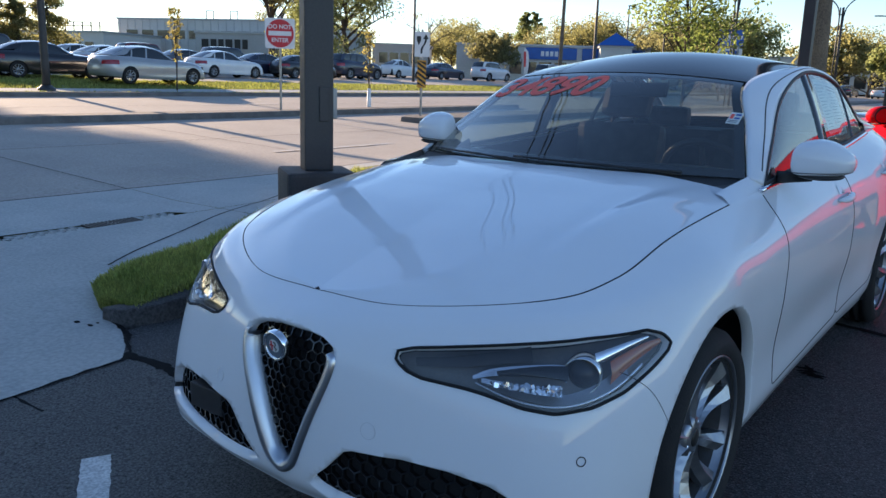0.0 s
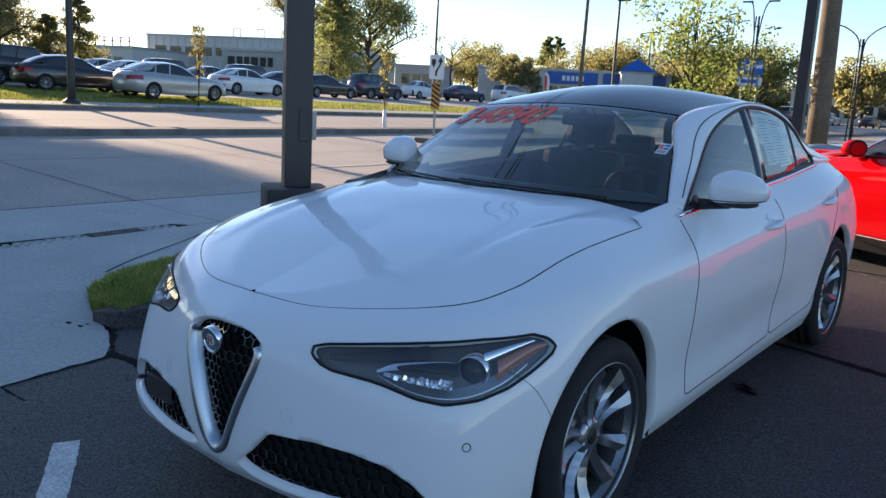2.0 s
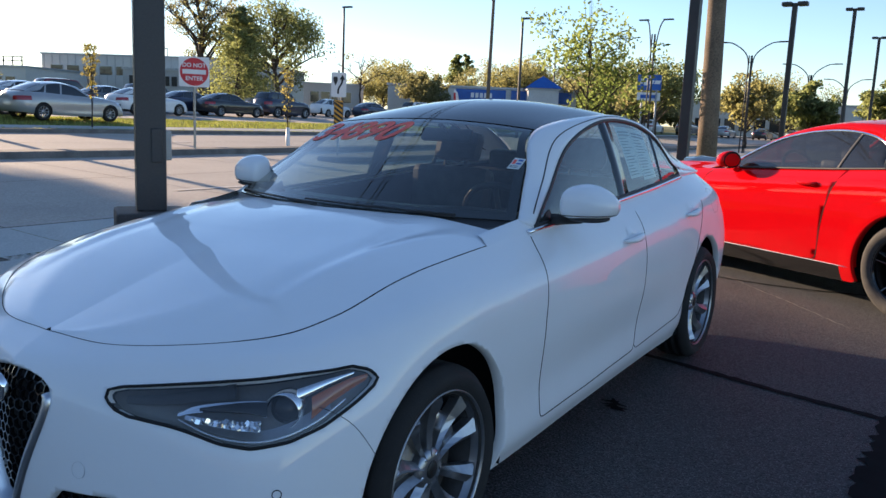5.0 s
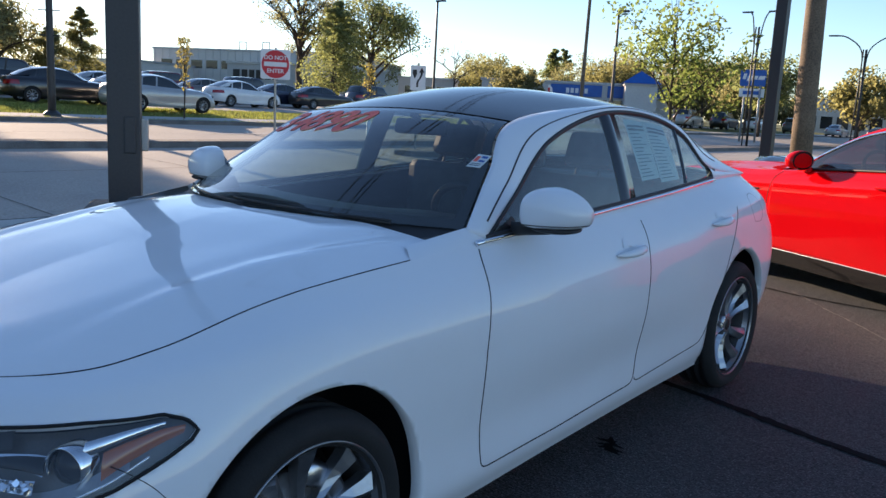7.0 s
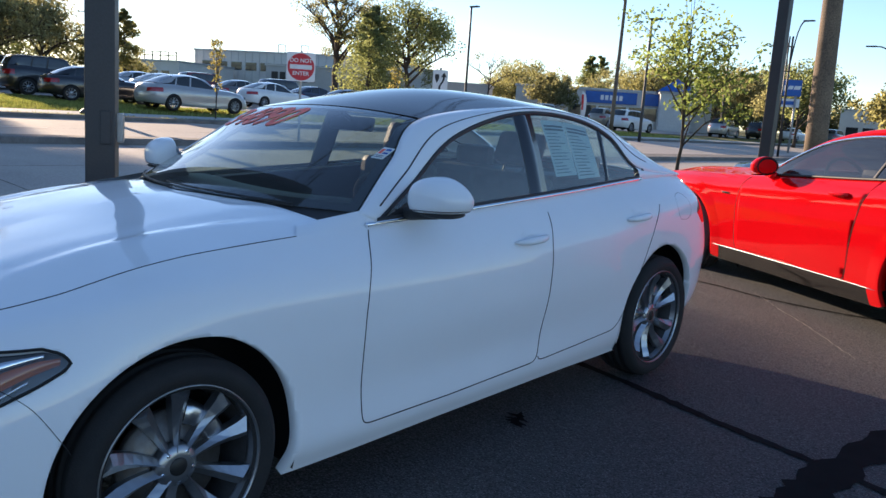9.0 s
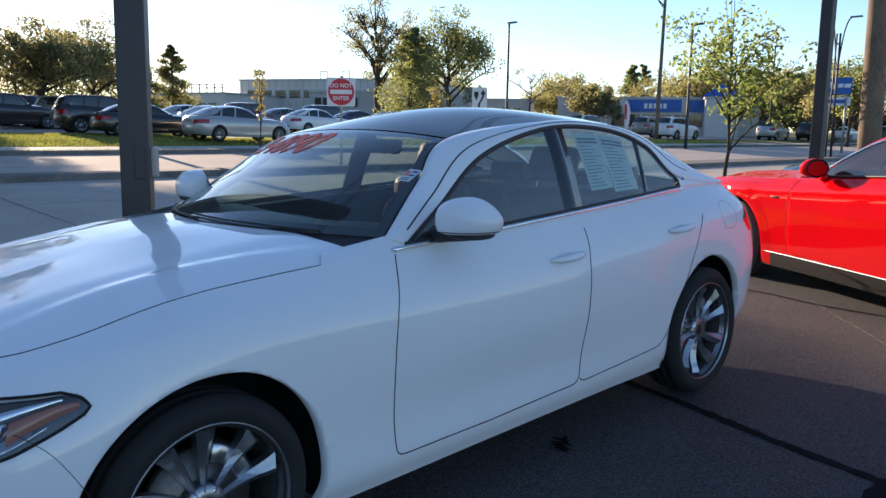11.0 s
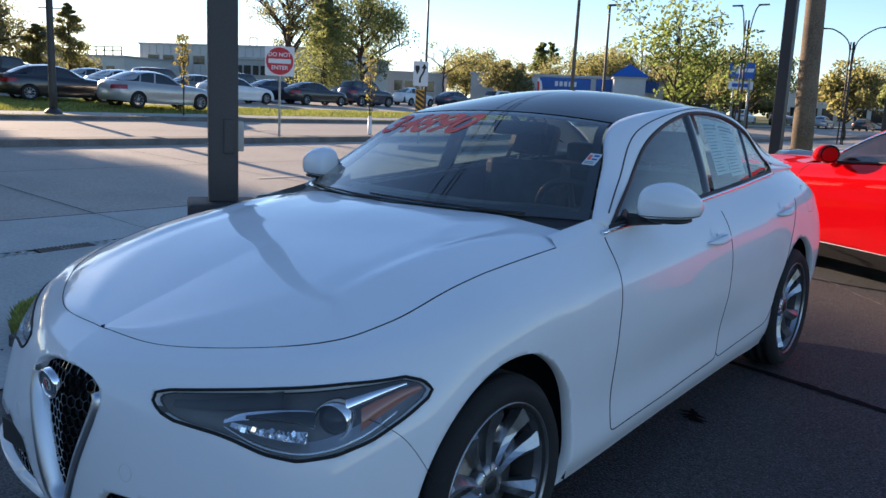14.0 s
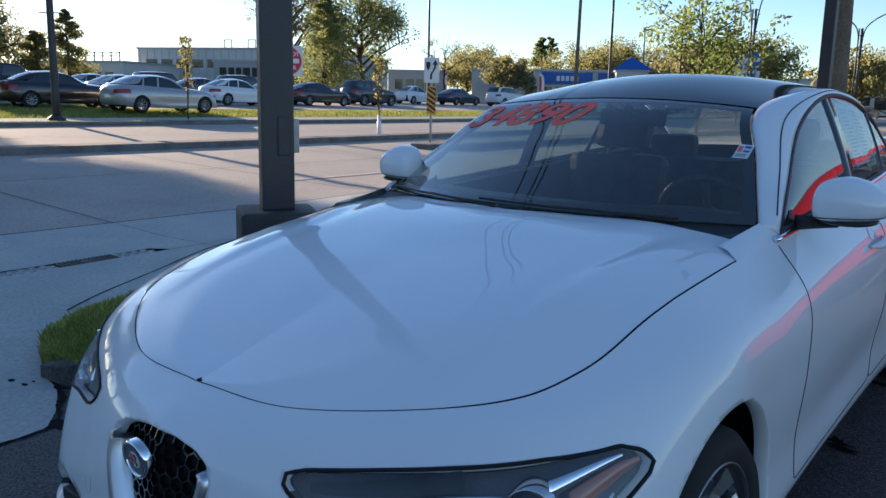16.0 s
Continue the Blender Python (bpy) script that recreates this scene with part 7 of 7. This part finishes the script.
# twin-arm curved street lamps
for x, y, h, span in ((-9.9, 51.4, 6.2, 1.9), (-8.7, 66.8, 6.0, 1.9), (-8.3, 86, 6.0, 1.9), (-14.12, 44.89, 6.9, 0.75)):
    z = gnd(x, y)
    bm = bmesh.new()
    for dx, dy in ((-0.16, -0.1), (0.16, -0.1), (0, 0.18)):
        tube(bm, [(x + dx, y + dy, z), (x + dx * 0.7, y + dy * 0.7, z + h * 0.55), (x + dx * 0.6, y + dy * 0.6, z + h)], 0.045, 6)
    p = part("curved_street_lamp", bm, M["pole_dark"], None, smooth=True)
    tagged(p, "dark lattice street lamp with two curved arms", "street lamp", "curved street lamps")
    for s in (-1, 1):
        bm = bmesh.new()
        tube(bm, smooth_line([(x + s * 0.08, y, z + h * 0.78), (x + s * 0.25, y, z + h), (x + s * span * 0.6, y + 0.1, z + h + 0.75), (x + s * span, y + 0.2, z + h + 0.85)], 16), 0.04, 6)
        box(bm, x + s * span - 0.3, x + s * span + 0.3, y + 0.1, y + 0.3, z + h + 0.82, z + h + 0.9, 0.02)
        part("arm", bm, M["pole_dark"], p)
    for k in range(5):
        bm = bmesh.new()
        box(bm, x - 0.16, x + 0.16, y - 0.12, y + 0.18, z + 0.8 + k * h * 0.2, z + 0.84 + k * h * 0.2)
        part("brace", bm, M["pole_dark"], p)
# overhead wires from the far utility pole, over the car, to a pole behind the lot
pole = mast("wooden_utility_pole", 13.6, -33.6, 11.4, 0.2, 0.15, M["pole_wood"], "weathered wooden utility pole with a crossarm behind the lot", "utility pole", 10)
bm = bmesh.new()
box(bm, 12.9, 14.5, -33.66, -33.54, 10.94, 11.06)
part("crossarm", bm, M["pole_wood"], pole)
for dx, drop in ((0.0, 0.0), (0.62, 0.1), (0.88, 0.25)):
    bm = bmesh.new()
    tube(bm, [(-31.8 + 45.1 * k + dx * min(1, 4 * k), 55.5 - 89.1 * k, 11.4 - 0.25 * k - drop * (1 - k) - 4 * 1.9 * k * (1 - k)) for k in np.linspace(0, 1, 70)], 0.03, 6)
    tagged(part("overhead_wire", bm, M["tar"], None, smooth=True), "black overhead wire between two wooden poles", "wire", "overhead wires")
# blue roadside sign
BX, BY = -18.21, 56.54
bm = bmesh.new()
for dx in (-0.55, 0.55):
    tube(bm, [(BX + dx, BY + 0.1, gnd(BX, BY)), (BX + dx, BY + 0.1, 4.2)], 0.08, 8)
bs = part("roadside_sign", bm, M["galv"], None, smooth=True)
tagged(bs, "tall blue company sign with white bars", "sign")
face = sign_pose(BX, BY, 4.72, 20)
bm = bmesh.new()
prism(bm, rounded(1.75, 1.15, 0.05), -0.15, 0.0, face)
part("blue_board", bm, M["sign_blue"], bs)
for k, (x0, x1, y0, y1) in enumerate(((-0.72, -0.5, -0.1, 0.3), (-0.42, -0.12, -0.22, 0.16), (-0.04, 0.26, -0.1, 0.16), (0.34, 0.76, -0.1, 0.16))):
    bm = bmesh.new()
    prism(bm, [(x0, y0), (x1, y0), (x1 + 0.08, y1), (x0 + 0.08, y1)], 0.0, 0.01, face)
    part("logo_bar", bm, M["sign_white"], bs)
bm = bmesh.new()
prism(bm, [(-0.85, -1.35), (0.85, -1.35), (0.85, -0.75), (-0.85, -0.75)], -0.1, 0.0, face)
part("lower_board", bm, M["sign_white"], bs)
bm = bmesh.new()
prism(bm, [(-0.6, -1.18), (0.6, -1.18), (0.6, -0.92), (-0.6, -0.92)], 0.0, 0.01, face)
part("logo_bar", bm, M["sign_blue"], bs)
# white board at the lot's edge
bm = bmesh.new()
tube(bm, [(-27.6, 5.0, 0.4), (-27.6, 5.0, 3.3)], 0.04, 8)
wb = part("white_board_sign", bm, M["galv"], None, smooth=True)
tagged(wb, "blank white board on a steel pole", "sign")
bm = bmesh.new()
prism(bm, rounded(1.1, 0.85, 0.05), -0.01, 0.01, sign_pose(-27.55, 4.97, 3.0, 65))
part("board", bm, M["sign_white"], wb)


# ==== buildings ====
def building(name, x, y, yaw, w, d, h, mt, label, windows=(), band=None, roof=0.25):
    """A block whose front looks along -y of its own frame; x, y: the front's left foot."""
    m = Matrix.Translation((x, y, gnd(x, y) - 0.3)) @ Matrix.Rotation(radians(yaw), 4, "Z")
    b = empty(name, m, label, "building")
    bm = bmesh.new()
    box(bm, 0, w, 0, d, 0, h)
    part("wall", bm, mt, b)
    bm = bmesh.new()
    box(bm, -0.15, w + 0.15, -0.15, d + 0.15, h, h + roof)
    part("roof", bm, M["roof_metal"], b)
    for x0, x1, z0, z1 in windows:
        bm = bmesh.new()
        box(bm, x0 - 0.06, x1 + 0.06, -0.08, 0.05, z0 - 0.06, z1 + 0.06)
        win = part("window", bm, M["wall_tan"], b)
        bm = bmesh.new()
        box(bm, x0, x1, -0.10, -0.07, z0, z1)
        part("pane", bm, M["pane_dark"], win)
    return b, m


F, fm = building("factory_building", -115.7, 63.6, 24, 30, 30, 6.9, M["wall_tan"], "long pale metal factory hall behind the car lot", [(1.5 + 2.6 * k, 3.4 + 2.6 * k, 4.2, 5.4) for k in range(10)])
for k in range(24):
    bm = bmesh.new()
    box(bm, 0.4 + k * 1.25, 0.47 + k * 1.25, -0.06, 0.0, 0, 6.9)
    part("wall_rib", bm, M["wall_grey"], F)
for x0 in (12.5, 16.5):
    bm = bmesh.new()
    for dx in (0, 1.2):
        tube(bm, [(x0 + dx, 4, 7.1), (x0 + dx, 4, 8.6)], 0.07, 6)
    tube(bm, [(x0, 4, 8.55), (x0 + 1.2, 4, 8.55)], 0.07, 6)
    part("roof_frame", bm, M["pole_dark"], F)
N2, nm = building("factory_annex", -99.5, 66.5, 24, 19, 14, 5.0, M["wall_grey"], "grey block annex with dark sign bars", [(12 + 2.4 * k, 13.8 + 2.4 * k, 2.0, 3.6) for k in range(3)])
for k, (x0, w) in enumerate(((1.0, 1.2), (2.4, 1.0), (3.6, 0.9), (4.7, 1.2), (6.1, 1.0), (7.3, 0.9))):
    bm = bmesh.new()
    box(bm, x0, x0 + w * 0.85, -0.12, -0.02, 2.9, 4.2)
    part("sign_bar", bm, M["sign_black"], N2)
L2, lm = building("low_workshop", -118, 48, 20, 16, 12, 4.2, M["wall_tan"], "low workshop with a railed flat roof", [(1 + 2 * k, 2.4 + 2 * k, 1.6, 3.0) for k in range(7)])
for k in range(12):
    bm = bmesh.new()
    box(bm, k * 1.4, k * 1.4 + 0.12, 0, 0.12, 4.4, 5.6)
    part("rail_post", bm, M["pole_dark"], L2)
for z in (5.0, 5.5):
    bm = bmesh.new()
    box(bm, 0, 15.6, 0, 0.1, z, z + 0.12)
    part("rail", bm, M["pole_dark"], L2)
building("grey_office", -65, 67.8, 36, 6.6, 8, 3.6, M["wall_grey"], "low grey office with a row of windows", [(0.8 + 1.25 * k, 1.8 + 1.25 * k, 1.6, 2.8) for k in range(4)])
B2, bm2 = building("sales_office", -56.5, 73.5, 31, 22, 12, 4.0, M["wall_tan"], "low pale sales office with blue sign panels", [(6.2 + 1.7 * k, 7.6 + 1.7 * k, 0.9, 2.3) for k in range(7)])
for x0, x1 in ((8.0, 13.8), (14.4, 21.4)):
    bm = bmesh.new()
    box(bm, x0, x1, -0.25, -0.05, 2.6, 3.9, 0.03)
    fascia = part("sign_panel", bm, M["sign_blue"], B2, "blue fascia panel")
    for k in range(5):
        bm = bmesh.new()
        xx = x0 + (x1 - x0) * (0.3 + 0.09 * k)
        box(bm, xx, xx + 0.36, -0.30, -0.24, 2.95, 3.5)
        part("sign_bar", bm, M["sign_white"], fascia)
T2, tm = building("entrance_tower", -40.5, 79.5, 31, 3.4, 3.4, 4.3, M["wall_tan"], "square entrance tower with a blue hipped roof", [])
bm = bmesh.new()
base = [bm.verts.new(p) for p in ((-0.4, -0.4, 4.55), (3.8, -0.4, 4.55), (3.8, 3.8, 4.55), (-0.4, 3.8, 4.55))]
apex = bm.verts.new((1.7, 1.7, 6.0))
bm.faces.new(base[::-1])
for k in range(4):
    bm.faces.new((base[k], base[(k + 1) % 4], apex))
part("hipped_roof", bm, M["sign_blue"], T2)
building("far_store", -36, 128, 12, 34, 12, 5.0, M["wall_tan"], "distant low pale store", [(1 + 2.2 * k, 2.6 + 2.2 * k, 0.8, 2.6) for k in range(14)])
building("far_hall", 20, 150, -6, 60, 20, 6.0, M["wall_grey"], "distant low grey hall", [(1 + 3 * k, 3 + 3 * k, 1.0, 3.0) for k in range(18)])
# the dealer's building behind the camera
building("dealership", 46, -34, 180, 70, 14, 5.5, M["wall_tan"], "pale dealership building behind the parking lot", [(2 + 3.2 * k, 4.6 + 3.2 * k, 0.4, 3.2) for k in range(20)])
# tall sign pylon flag near the sales office
bm = bmesh.new()
tube(bm, [(-44.5, 69.8, 0.9), (-44.5, 69.8, 4.4)], 0.03, 6)
fl = part("feather_flag", bm, M["galv"])
tagged(fl, "narrow white feather flag with a red stripe", "flag")
bm = bmesh.new()
rws = []
for z, w in ((1.5, 0.5), (2.5, 0.62), (3.5, 0.6), (4.1, 0.45), (4.45, 0.1)):
    rws.append([(-44.5 + w * k, 69.8 + 0.05 * math.sin(4 * k + z), z) for k in (0, 0.5, 1)])
grid_faces(bm, rws)
part("cloth", bm, M["sign_white"], fl)
bm = bmesh.new()
grid_faces(bm, [[(x, y - 0.02, z) for x, y, z in r[:2]] for r in rws[1:4]])
part("stripe", bm, M["sign_red"], fl)


# ==== trees ====
def leaves(verts, faces, centre, spread, count, size, flat=1.0):
    for _ in range(count):
        while True:
            p = Vector((RNG.uniform(-1, 1), RNG.uniform(-1, 1), RNG.uniform(-1, 1)))
            if p.length < 1:
                break
        c = Vector(centre) + Vector((p.x * spread, p.y * spread, p.z * spread * flat))
        u = Vector((RNG.gauss(0, 1), RNG.gauss(0, 1), RNG.gauss(0, 1))).normalized()
        w = u.orthogonal().normalized()
        s = size * RNG.uniform(0.6, 1.3)
        n = len(verts)
        verts += [tuple(c + u * s), tuple(c + w * s * 0.55), tuple(c - u * s), tuple(c - w * s * 0.55)]
        faces.append((n, n + 1, n + 2, n + 3))


def tree(name, x, y, height, width, leaf, label, style="round", trunk=0.0, amount=2200, size=0.2, group="trees", bare=0.0, seed=1):
    """A tapered trunk, forking limbs and a crown of many small leaves with gaps."""
    global RNG
    keep, RNG = RNG, random.Random(seed)
    z0 = gnd(x, y)
    t = empty(name, Matrix.Translation((x, y, z0)), label, "tree", group)
    r0 = trunk or height * 0.022
    bm = bmesh.new()
    tips = []
    lean = Vector((RNG.uniform(-0.03, 0.03), RNG.uniform(-0.03, 0.03), 0)) * height
    top = 0.92 if style in ("pine", "slim") else 0.62
    n = 9
    trunk_pts = [Vector((0, 0, -0.05)) + lean * (k / n) ** 2 + Vector((RNG.uniform(-1, 1), RNG.uniform(-1, 1), 0)) * r0 * 0.5 + Vector((0, 0, height * top * k / n)) for k in range(n + 1)]
    tube(bm, trunk_pts, [r0 * (1.25 if k == 0 else 1) * (1 - 0.78 * k / n) for k in range(n + 1)], 8)
    if style == "pine":
        for k in range(34):
            f = 0.12 + 0.86 * k / 34
            o = trunk_pts[min(int(f * n), n)]
            a = RNG.random() * 6.283
            ln = width / 2 * (1 - f) ** 0.75 * RNG.uniform(0.7, 1.2) + 0.1
            e = Vector((math.cos(a) * ln, math.sin(a) * ln, height * f + ln * 0.12))
            s = Vector((o.x, o.y, height * f * 0.98))
            tube(bm, [s, (s + e) / 2 + Vector((0, 0, 0.05 * ln)), e], [r0 * 0.22, r0 * 0.15, r0 * 0.06], 4)
            for q in (0.35, 0.6, 0.85, 1.0):
                tips.append((s.lerp(e, q), 0.16 * width * (1.15 - f) + 0.08, 0.6))
    else:
        crown_lo = {"round": 0.24, "slim": 0.25, "spread": 0.34, "shrub": 0.05}[style]
        limbs = {"round": 15, "slim": 12, "spread": 7, "shrub": 12}[style]
        for k in range(limbs):
            f = crown_lo + (top - crown_lo) * (k + 0.3) / limbs
            s = trunk_pts[min(int(f / top * n), n)]
            a = k * 2.4 + RNG.uniform(-0.5, 0.5)
            rise = RNG.uniform(0.25, 0.6) if style != "slim" else 0.8
            ln = width / 2 * RNG.uniform(0.65, 1.1) * (0.75 if style == "slim" else 1) * (1 - 0.35 * max(0, f - 0.45))
            e = s + Vector((math.cos(a) * ln, math.sin(a) * ln, min(height * 0.96 - s.z, height * 0.36 * rise + (top - f) * 0.25 * height)))
            midp = (s + e) / 2 + Vector((RNG.uniform(-1, 1), RNG.uniform(-1, 1), 0.6)) * ln * 0.12
            tube(bm, [s, midp, e], [r0 * 0.42, r0 * 0.28, r0 * 0.1], 5)
            for j in range(6):
                q = RNG.uniform(0.35, 0.95)
                b0 = s.lerp(midp, q * 2) if q < 0.5 else midp.lerp(e, q * 2 - 1)
                d = Vector((RNG.uniform(-1, 1), RNG.uniform(-1, 1), RNG.uniform(0.0, 1.0))).normalized() * ln * RNG.uniform(0.3, 0.6)
                b1 = b0 + d
                b1.z = min(b1.z, height)
                tube(bm, [b0, (b0 + b1) / 2 + Vector((0, 0, 0.04 * ln)), b1], [r0 * 0.16, r0 * 0.1, r0 * 0.04], 4)
                tips.append((b1, width * RNG.uniform(0.07, 0.13), 0.8))
                if bare:
                    for _ in range(3):
                        d2 = (d.normalized() + Vector((RNG.uniform(-1, 1), RNG.uniform(-1, 1), RNG.uniform(-0.2, 1)))).normalized() * ln * 0.3
                        tube(bm, [b0.lerp(b1, 0.6), b0.lerp(b1, 0.6) + d2], [r0 * 0.06, r0 * 0.02], 3)
            tips.append((e, width * RNG.uniform(0.10, 0.17), 0.8))
        for k in range(5):
            p = trunk_pts[-1] + Vector((RNG.uniform(-0.12, 0.12) * width, RNG.uniform(-0.12, 0.12) * width, height * (1 - top) * RNG.uniform(0.4, 0.95)))
            tube(bm, [trunk_pts[-1], p], [r0 * 0.2, r0 * 0.05], 4)
            tips.append((p, width * RNG.uniform(0.09, 0.15), 0.8))
    part("trunk", bm, M["bark"], t, smooth=True)
    verts, faces = [], []
    keepn = [q for q in tips if RNG.random() > bare]
    if keepn:
        for c, s, f in keepn:
            leaves(verts, faces, c, s * 1.15, max(3, int(2.0 * amount / len(keepn))), size * 0.76, f)
        me = bpy.data.meshes.new("crown")
        me.from_pydata(verts, [], faces)
        me.materials.append(M[leaf])
        crown = new("crown", me)
        crown.parent = t
    RNG = keep
    return t


tree("tall_thin_tree", -71.7, 57.9, 17.5, 9.0, "leaf_olive", "tall half-bare deciduous tree behind the car lot", "round", 0.42, 3200, 0.16, bare=0.45, seed=3)
tree("broad_tree", -66.0, 64.4, 13.6, 11.0, "leaf_green", "broad green deciduous tree", "round", 0.4, 5200, 0.2, seed=4)
tree("conifer", -57.9, 51.1, 9.4, 7.0, "leaf_green", "olive green conifer behind the parked cars", "pine", 0.25, 3300, 0.17, seed=5)
tree("conifer", -61.0, 54.5, 10.5, 7.5, "leaf_green", "dark green conifer behind the parked cars", "pine", 0.25, 3300, 0.17, seed=6)
tree("broad_tree", -55.5, 6.0, 16.5, 12.0, "leaf_dark", "large dark tree at the edge of the car lot", "round", 0.4, 9000, 0.2, seed=7)
tree("broad_tree", -60.5, 9.0, 16.0, 8.5, "leaf_olive", "large brown green tree at the edge of the car lot", "round", 0.4, 8000, 0.2, seed=17)
tree("broad_tree", -77.5, 26.8, 9.6, 8.0, "leaf_olive", "airy back-lit deciduous tree", "round", 0.3, 4200, 0.18, bare=0.15, seed=8)
tree("broad_tree", -70.0, 20.0, 8.6, 7.5, "leaf_olive", "airy back-lit deciduous tree", "round", 0.3, 4200, 0.18, bare=0.1, seed=18)
tree("conifer", -79.3, 35.8, 8.2, 5.0, "leaf_dark", "dark conifer behind the car lot", "pine", 0.22, 3600, 0.16, seed=9)
tree("conifer", -74.5, 30.6, 5.5, 5.0, "leaf_dark", "small dark conifer behind the car lot", "pine", 0.22, 3000, 0.16, seed=10)
tree("bare_tree", -58.9, 71.2, 8.4, 6.0, "leaf_olive", "small bare tree with thin branches", "spread", 0.16, 200, 0.12, bare=0.93, seed=11)
for k, (x, y, h, w, lf, st) in enumerate(((-66, 84.7, 6.6, 8, "leaf_dark", "shrub"), (-69, 95, 8.0, 9, "leaf_dark", "shrub"), (-50, 71.9, 5.2, 5.5, "leaf_olive", "round"), (-68.5, 107.7, 10.4, 7, "leaf_green", "pine"), (-51.9, 99, 9.4, 9, "leaf_dark", "round"), (-60, 104, 8.6, 10, "leaf_olive", "shrub"), (-78, 125, 12, 8, "leaf_green", "pine"), (-55.4, 110, 10, 9, "leaf_dark", "round"), (-46, 106, 9, 8, "leaf_olive", "round"), (-34, 86, 7.6, 8, "leaf_olive", "round"), (-31, 92, 8.2, 8, "leaf_green", "round"), (-23.3, 73.7, 7.5, 7, "leaf_green", "round"), (-26.5, 79, 6.5, 6, "leaf_olive", "round"), (-13.0, 66, 6.0, 5, "leaf_dark", "round"), (-7, 57, 4.7, 3.4, "leaf_green", "round"), (-2.5, 62, 5.0, 4, "leaf_green", "round"), (-20, 120, 9, 12, "leaf_dark", "shrub"), (0, 130, 8, 12, "leaf_olive", "shrub"), (14, 120, 7, 10, "leaf_dark", "shrub"), (-88, 112, 9, 12, "leaf_dark", "shrub"), (-100, 96, 9, 10, "leaf_olive", "round"))):
    tree({"pine": "conifer", "shrub": "thicket_tree", "round": "roadside_tree"}[st], x, y, h, w, lf, {"leaf_dark": "dark green", "leaf_olive": "olive and brown", "leaf_green": "mid green"}[lf] + {"pine": " conifer", "shrub": " dense thicket tree", "round": " leafy tree"}[st] + " along the far street", st, 0, 3200, 0.2, seed=30 + k)
tree("young_tree", -5.32, 15.33, 4.5, 2.5, "leaf_bright", "young broad-leaved tree with upswept open branches", "round", 0.05, 1500, 0.066, seed=58)
tree("young_tree", -26.6, 16.0, 3.2, 0.75, "leaf_yellow", "slim young tree with yellow leaves", "slim", 0.03, 420, 0.05, seed=60)
w = tree("young_tree", -17.4, 17.6, 2.7, 0.6, "leaf_yellow", "slim sapling with a white trunk guard", "slim", 0.025, 170, 0.05, seed=61)
bm = bmesh.new()
lathe(bm, [(0.001, 0.75), (0.06, 0.74), (0.075, 0.14)], 12, "z")
part("trunk_guard", bm, M["sign_white"], w, "white trunk guard", True)
for k, (x, y, h, w, lf) in enumerate(((-64, 4, 7, 9, "leaf_olive"), (-68, 12, 6.5, 9, "leaf_dark"), (-72, 18.5, 6.5, 8, "leaf_olive"), (-80, 24, 6.5, 9, "leaf_green"), (-84, 31, 6.0, 8, "leaf_olive"), (-64, -4, 8, 10, "leaf_dark"))):
    tree("thicket_tree", x, y, h, w, lf, "dense hazy thicket tree behind the car lot", "shrub", 0, 1500, 0.2, seed=110 + k)
# the woods at the street's far end
verts, faces = [], []
keep, RNG = RNG, random.Random(91)
for k in range(150):
    x = -75 + 115 * k / 150 + RNG.uniform(-1, 1)
    y, r = 146 + RNG.uniform(-4, 4) + 0.1 * x, RNG.uniform(1.6, 3.2)
    leaves(verts, faces, (x, y, 0.9 + r * 0.7 + RNG.uniform(0, 2.2)), r, 260, 0.34, 0.9)
me = bpy.data.meshes.new("far_woods")
me.from_pydata(verts, [], faces)
me.materials.append(M["leaf_olive"])
tagged(new("far_woods", me), "distant hazy green woods behind the street", "woods", "", "stuff")
RNG = keep
# trees beyond the view whose shade falls on the lot
for k, (x, y, h, wd) in enumerate(((-36, -1.5, 12, 12), (-41, -10, 13, 13), (-34, -22, 12, 12), (-48, 2, 13, 12), (-46, -20, 13, 14), (-38, -33, 12, 13))):
    tree("broad_tree", x, y, h, wd, "leaf_dark", "large dark tree beside the car lot", "round", 0.4, 8000, 0.24, seed=70 + k)

# the street, the lot and all beyond run slightly askew to the parked car
ASKEW = Matrix(((0.97988, -0.00289, 0, 0.00675), (-0.03353, 0.98443, 0, 0.0282), (-0.0045, 0.0028, 0.967, 0), (0, 0, 0, 1)))
BY_CAR = ("white_saloon_car", "red_coupe_car", "windscreen", "window_notice", "sign_post", "camera", "sun")
bpy.context.view_layer.update()
for top in [o for o in scene.collection.all_objects if o.parent is None and not o.name.startswith(BY_CAR)]:
    spot = top.matrix_basis.translation.copy()
    if top.type == "EMPTY" and spot.length > 0.01:
        top.matrix_basis = Matrix.Translation(ASKEW @ spot - spot) @ top.matrix_basis
        continue
    for ob in [top, *top.children_recursive]:
        if ob.type == "MESH" and ob.data.users == 1:
            ob.data.transform(ob.matrix_world.inverted() @ ASKEW @ ob.matrix_world)
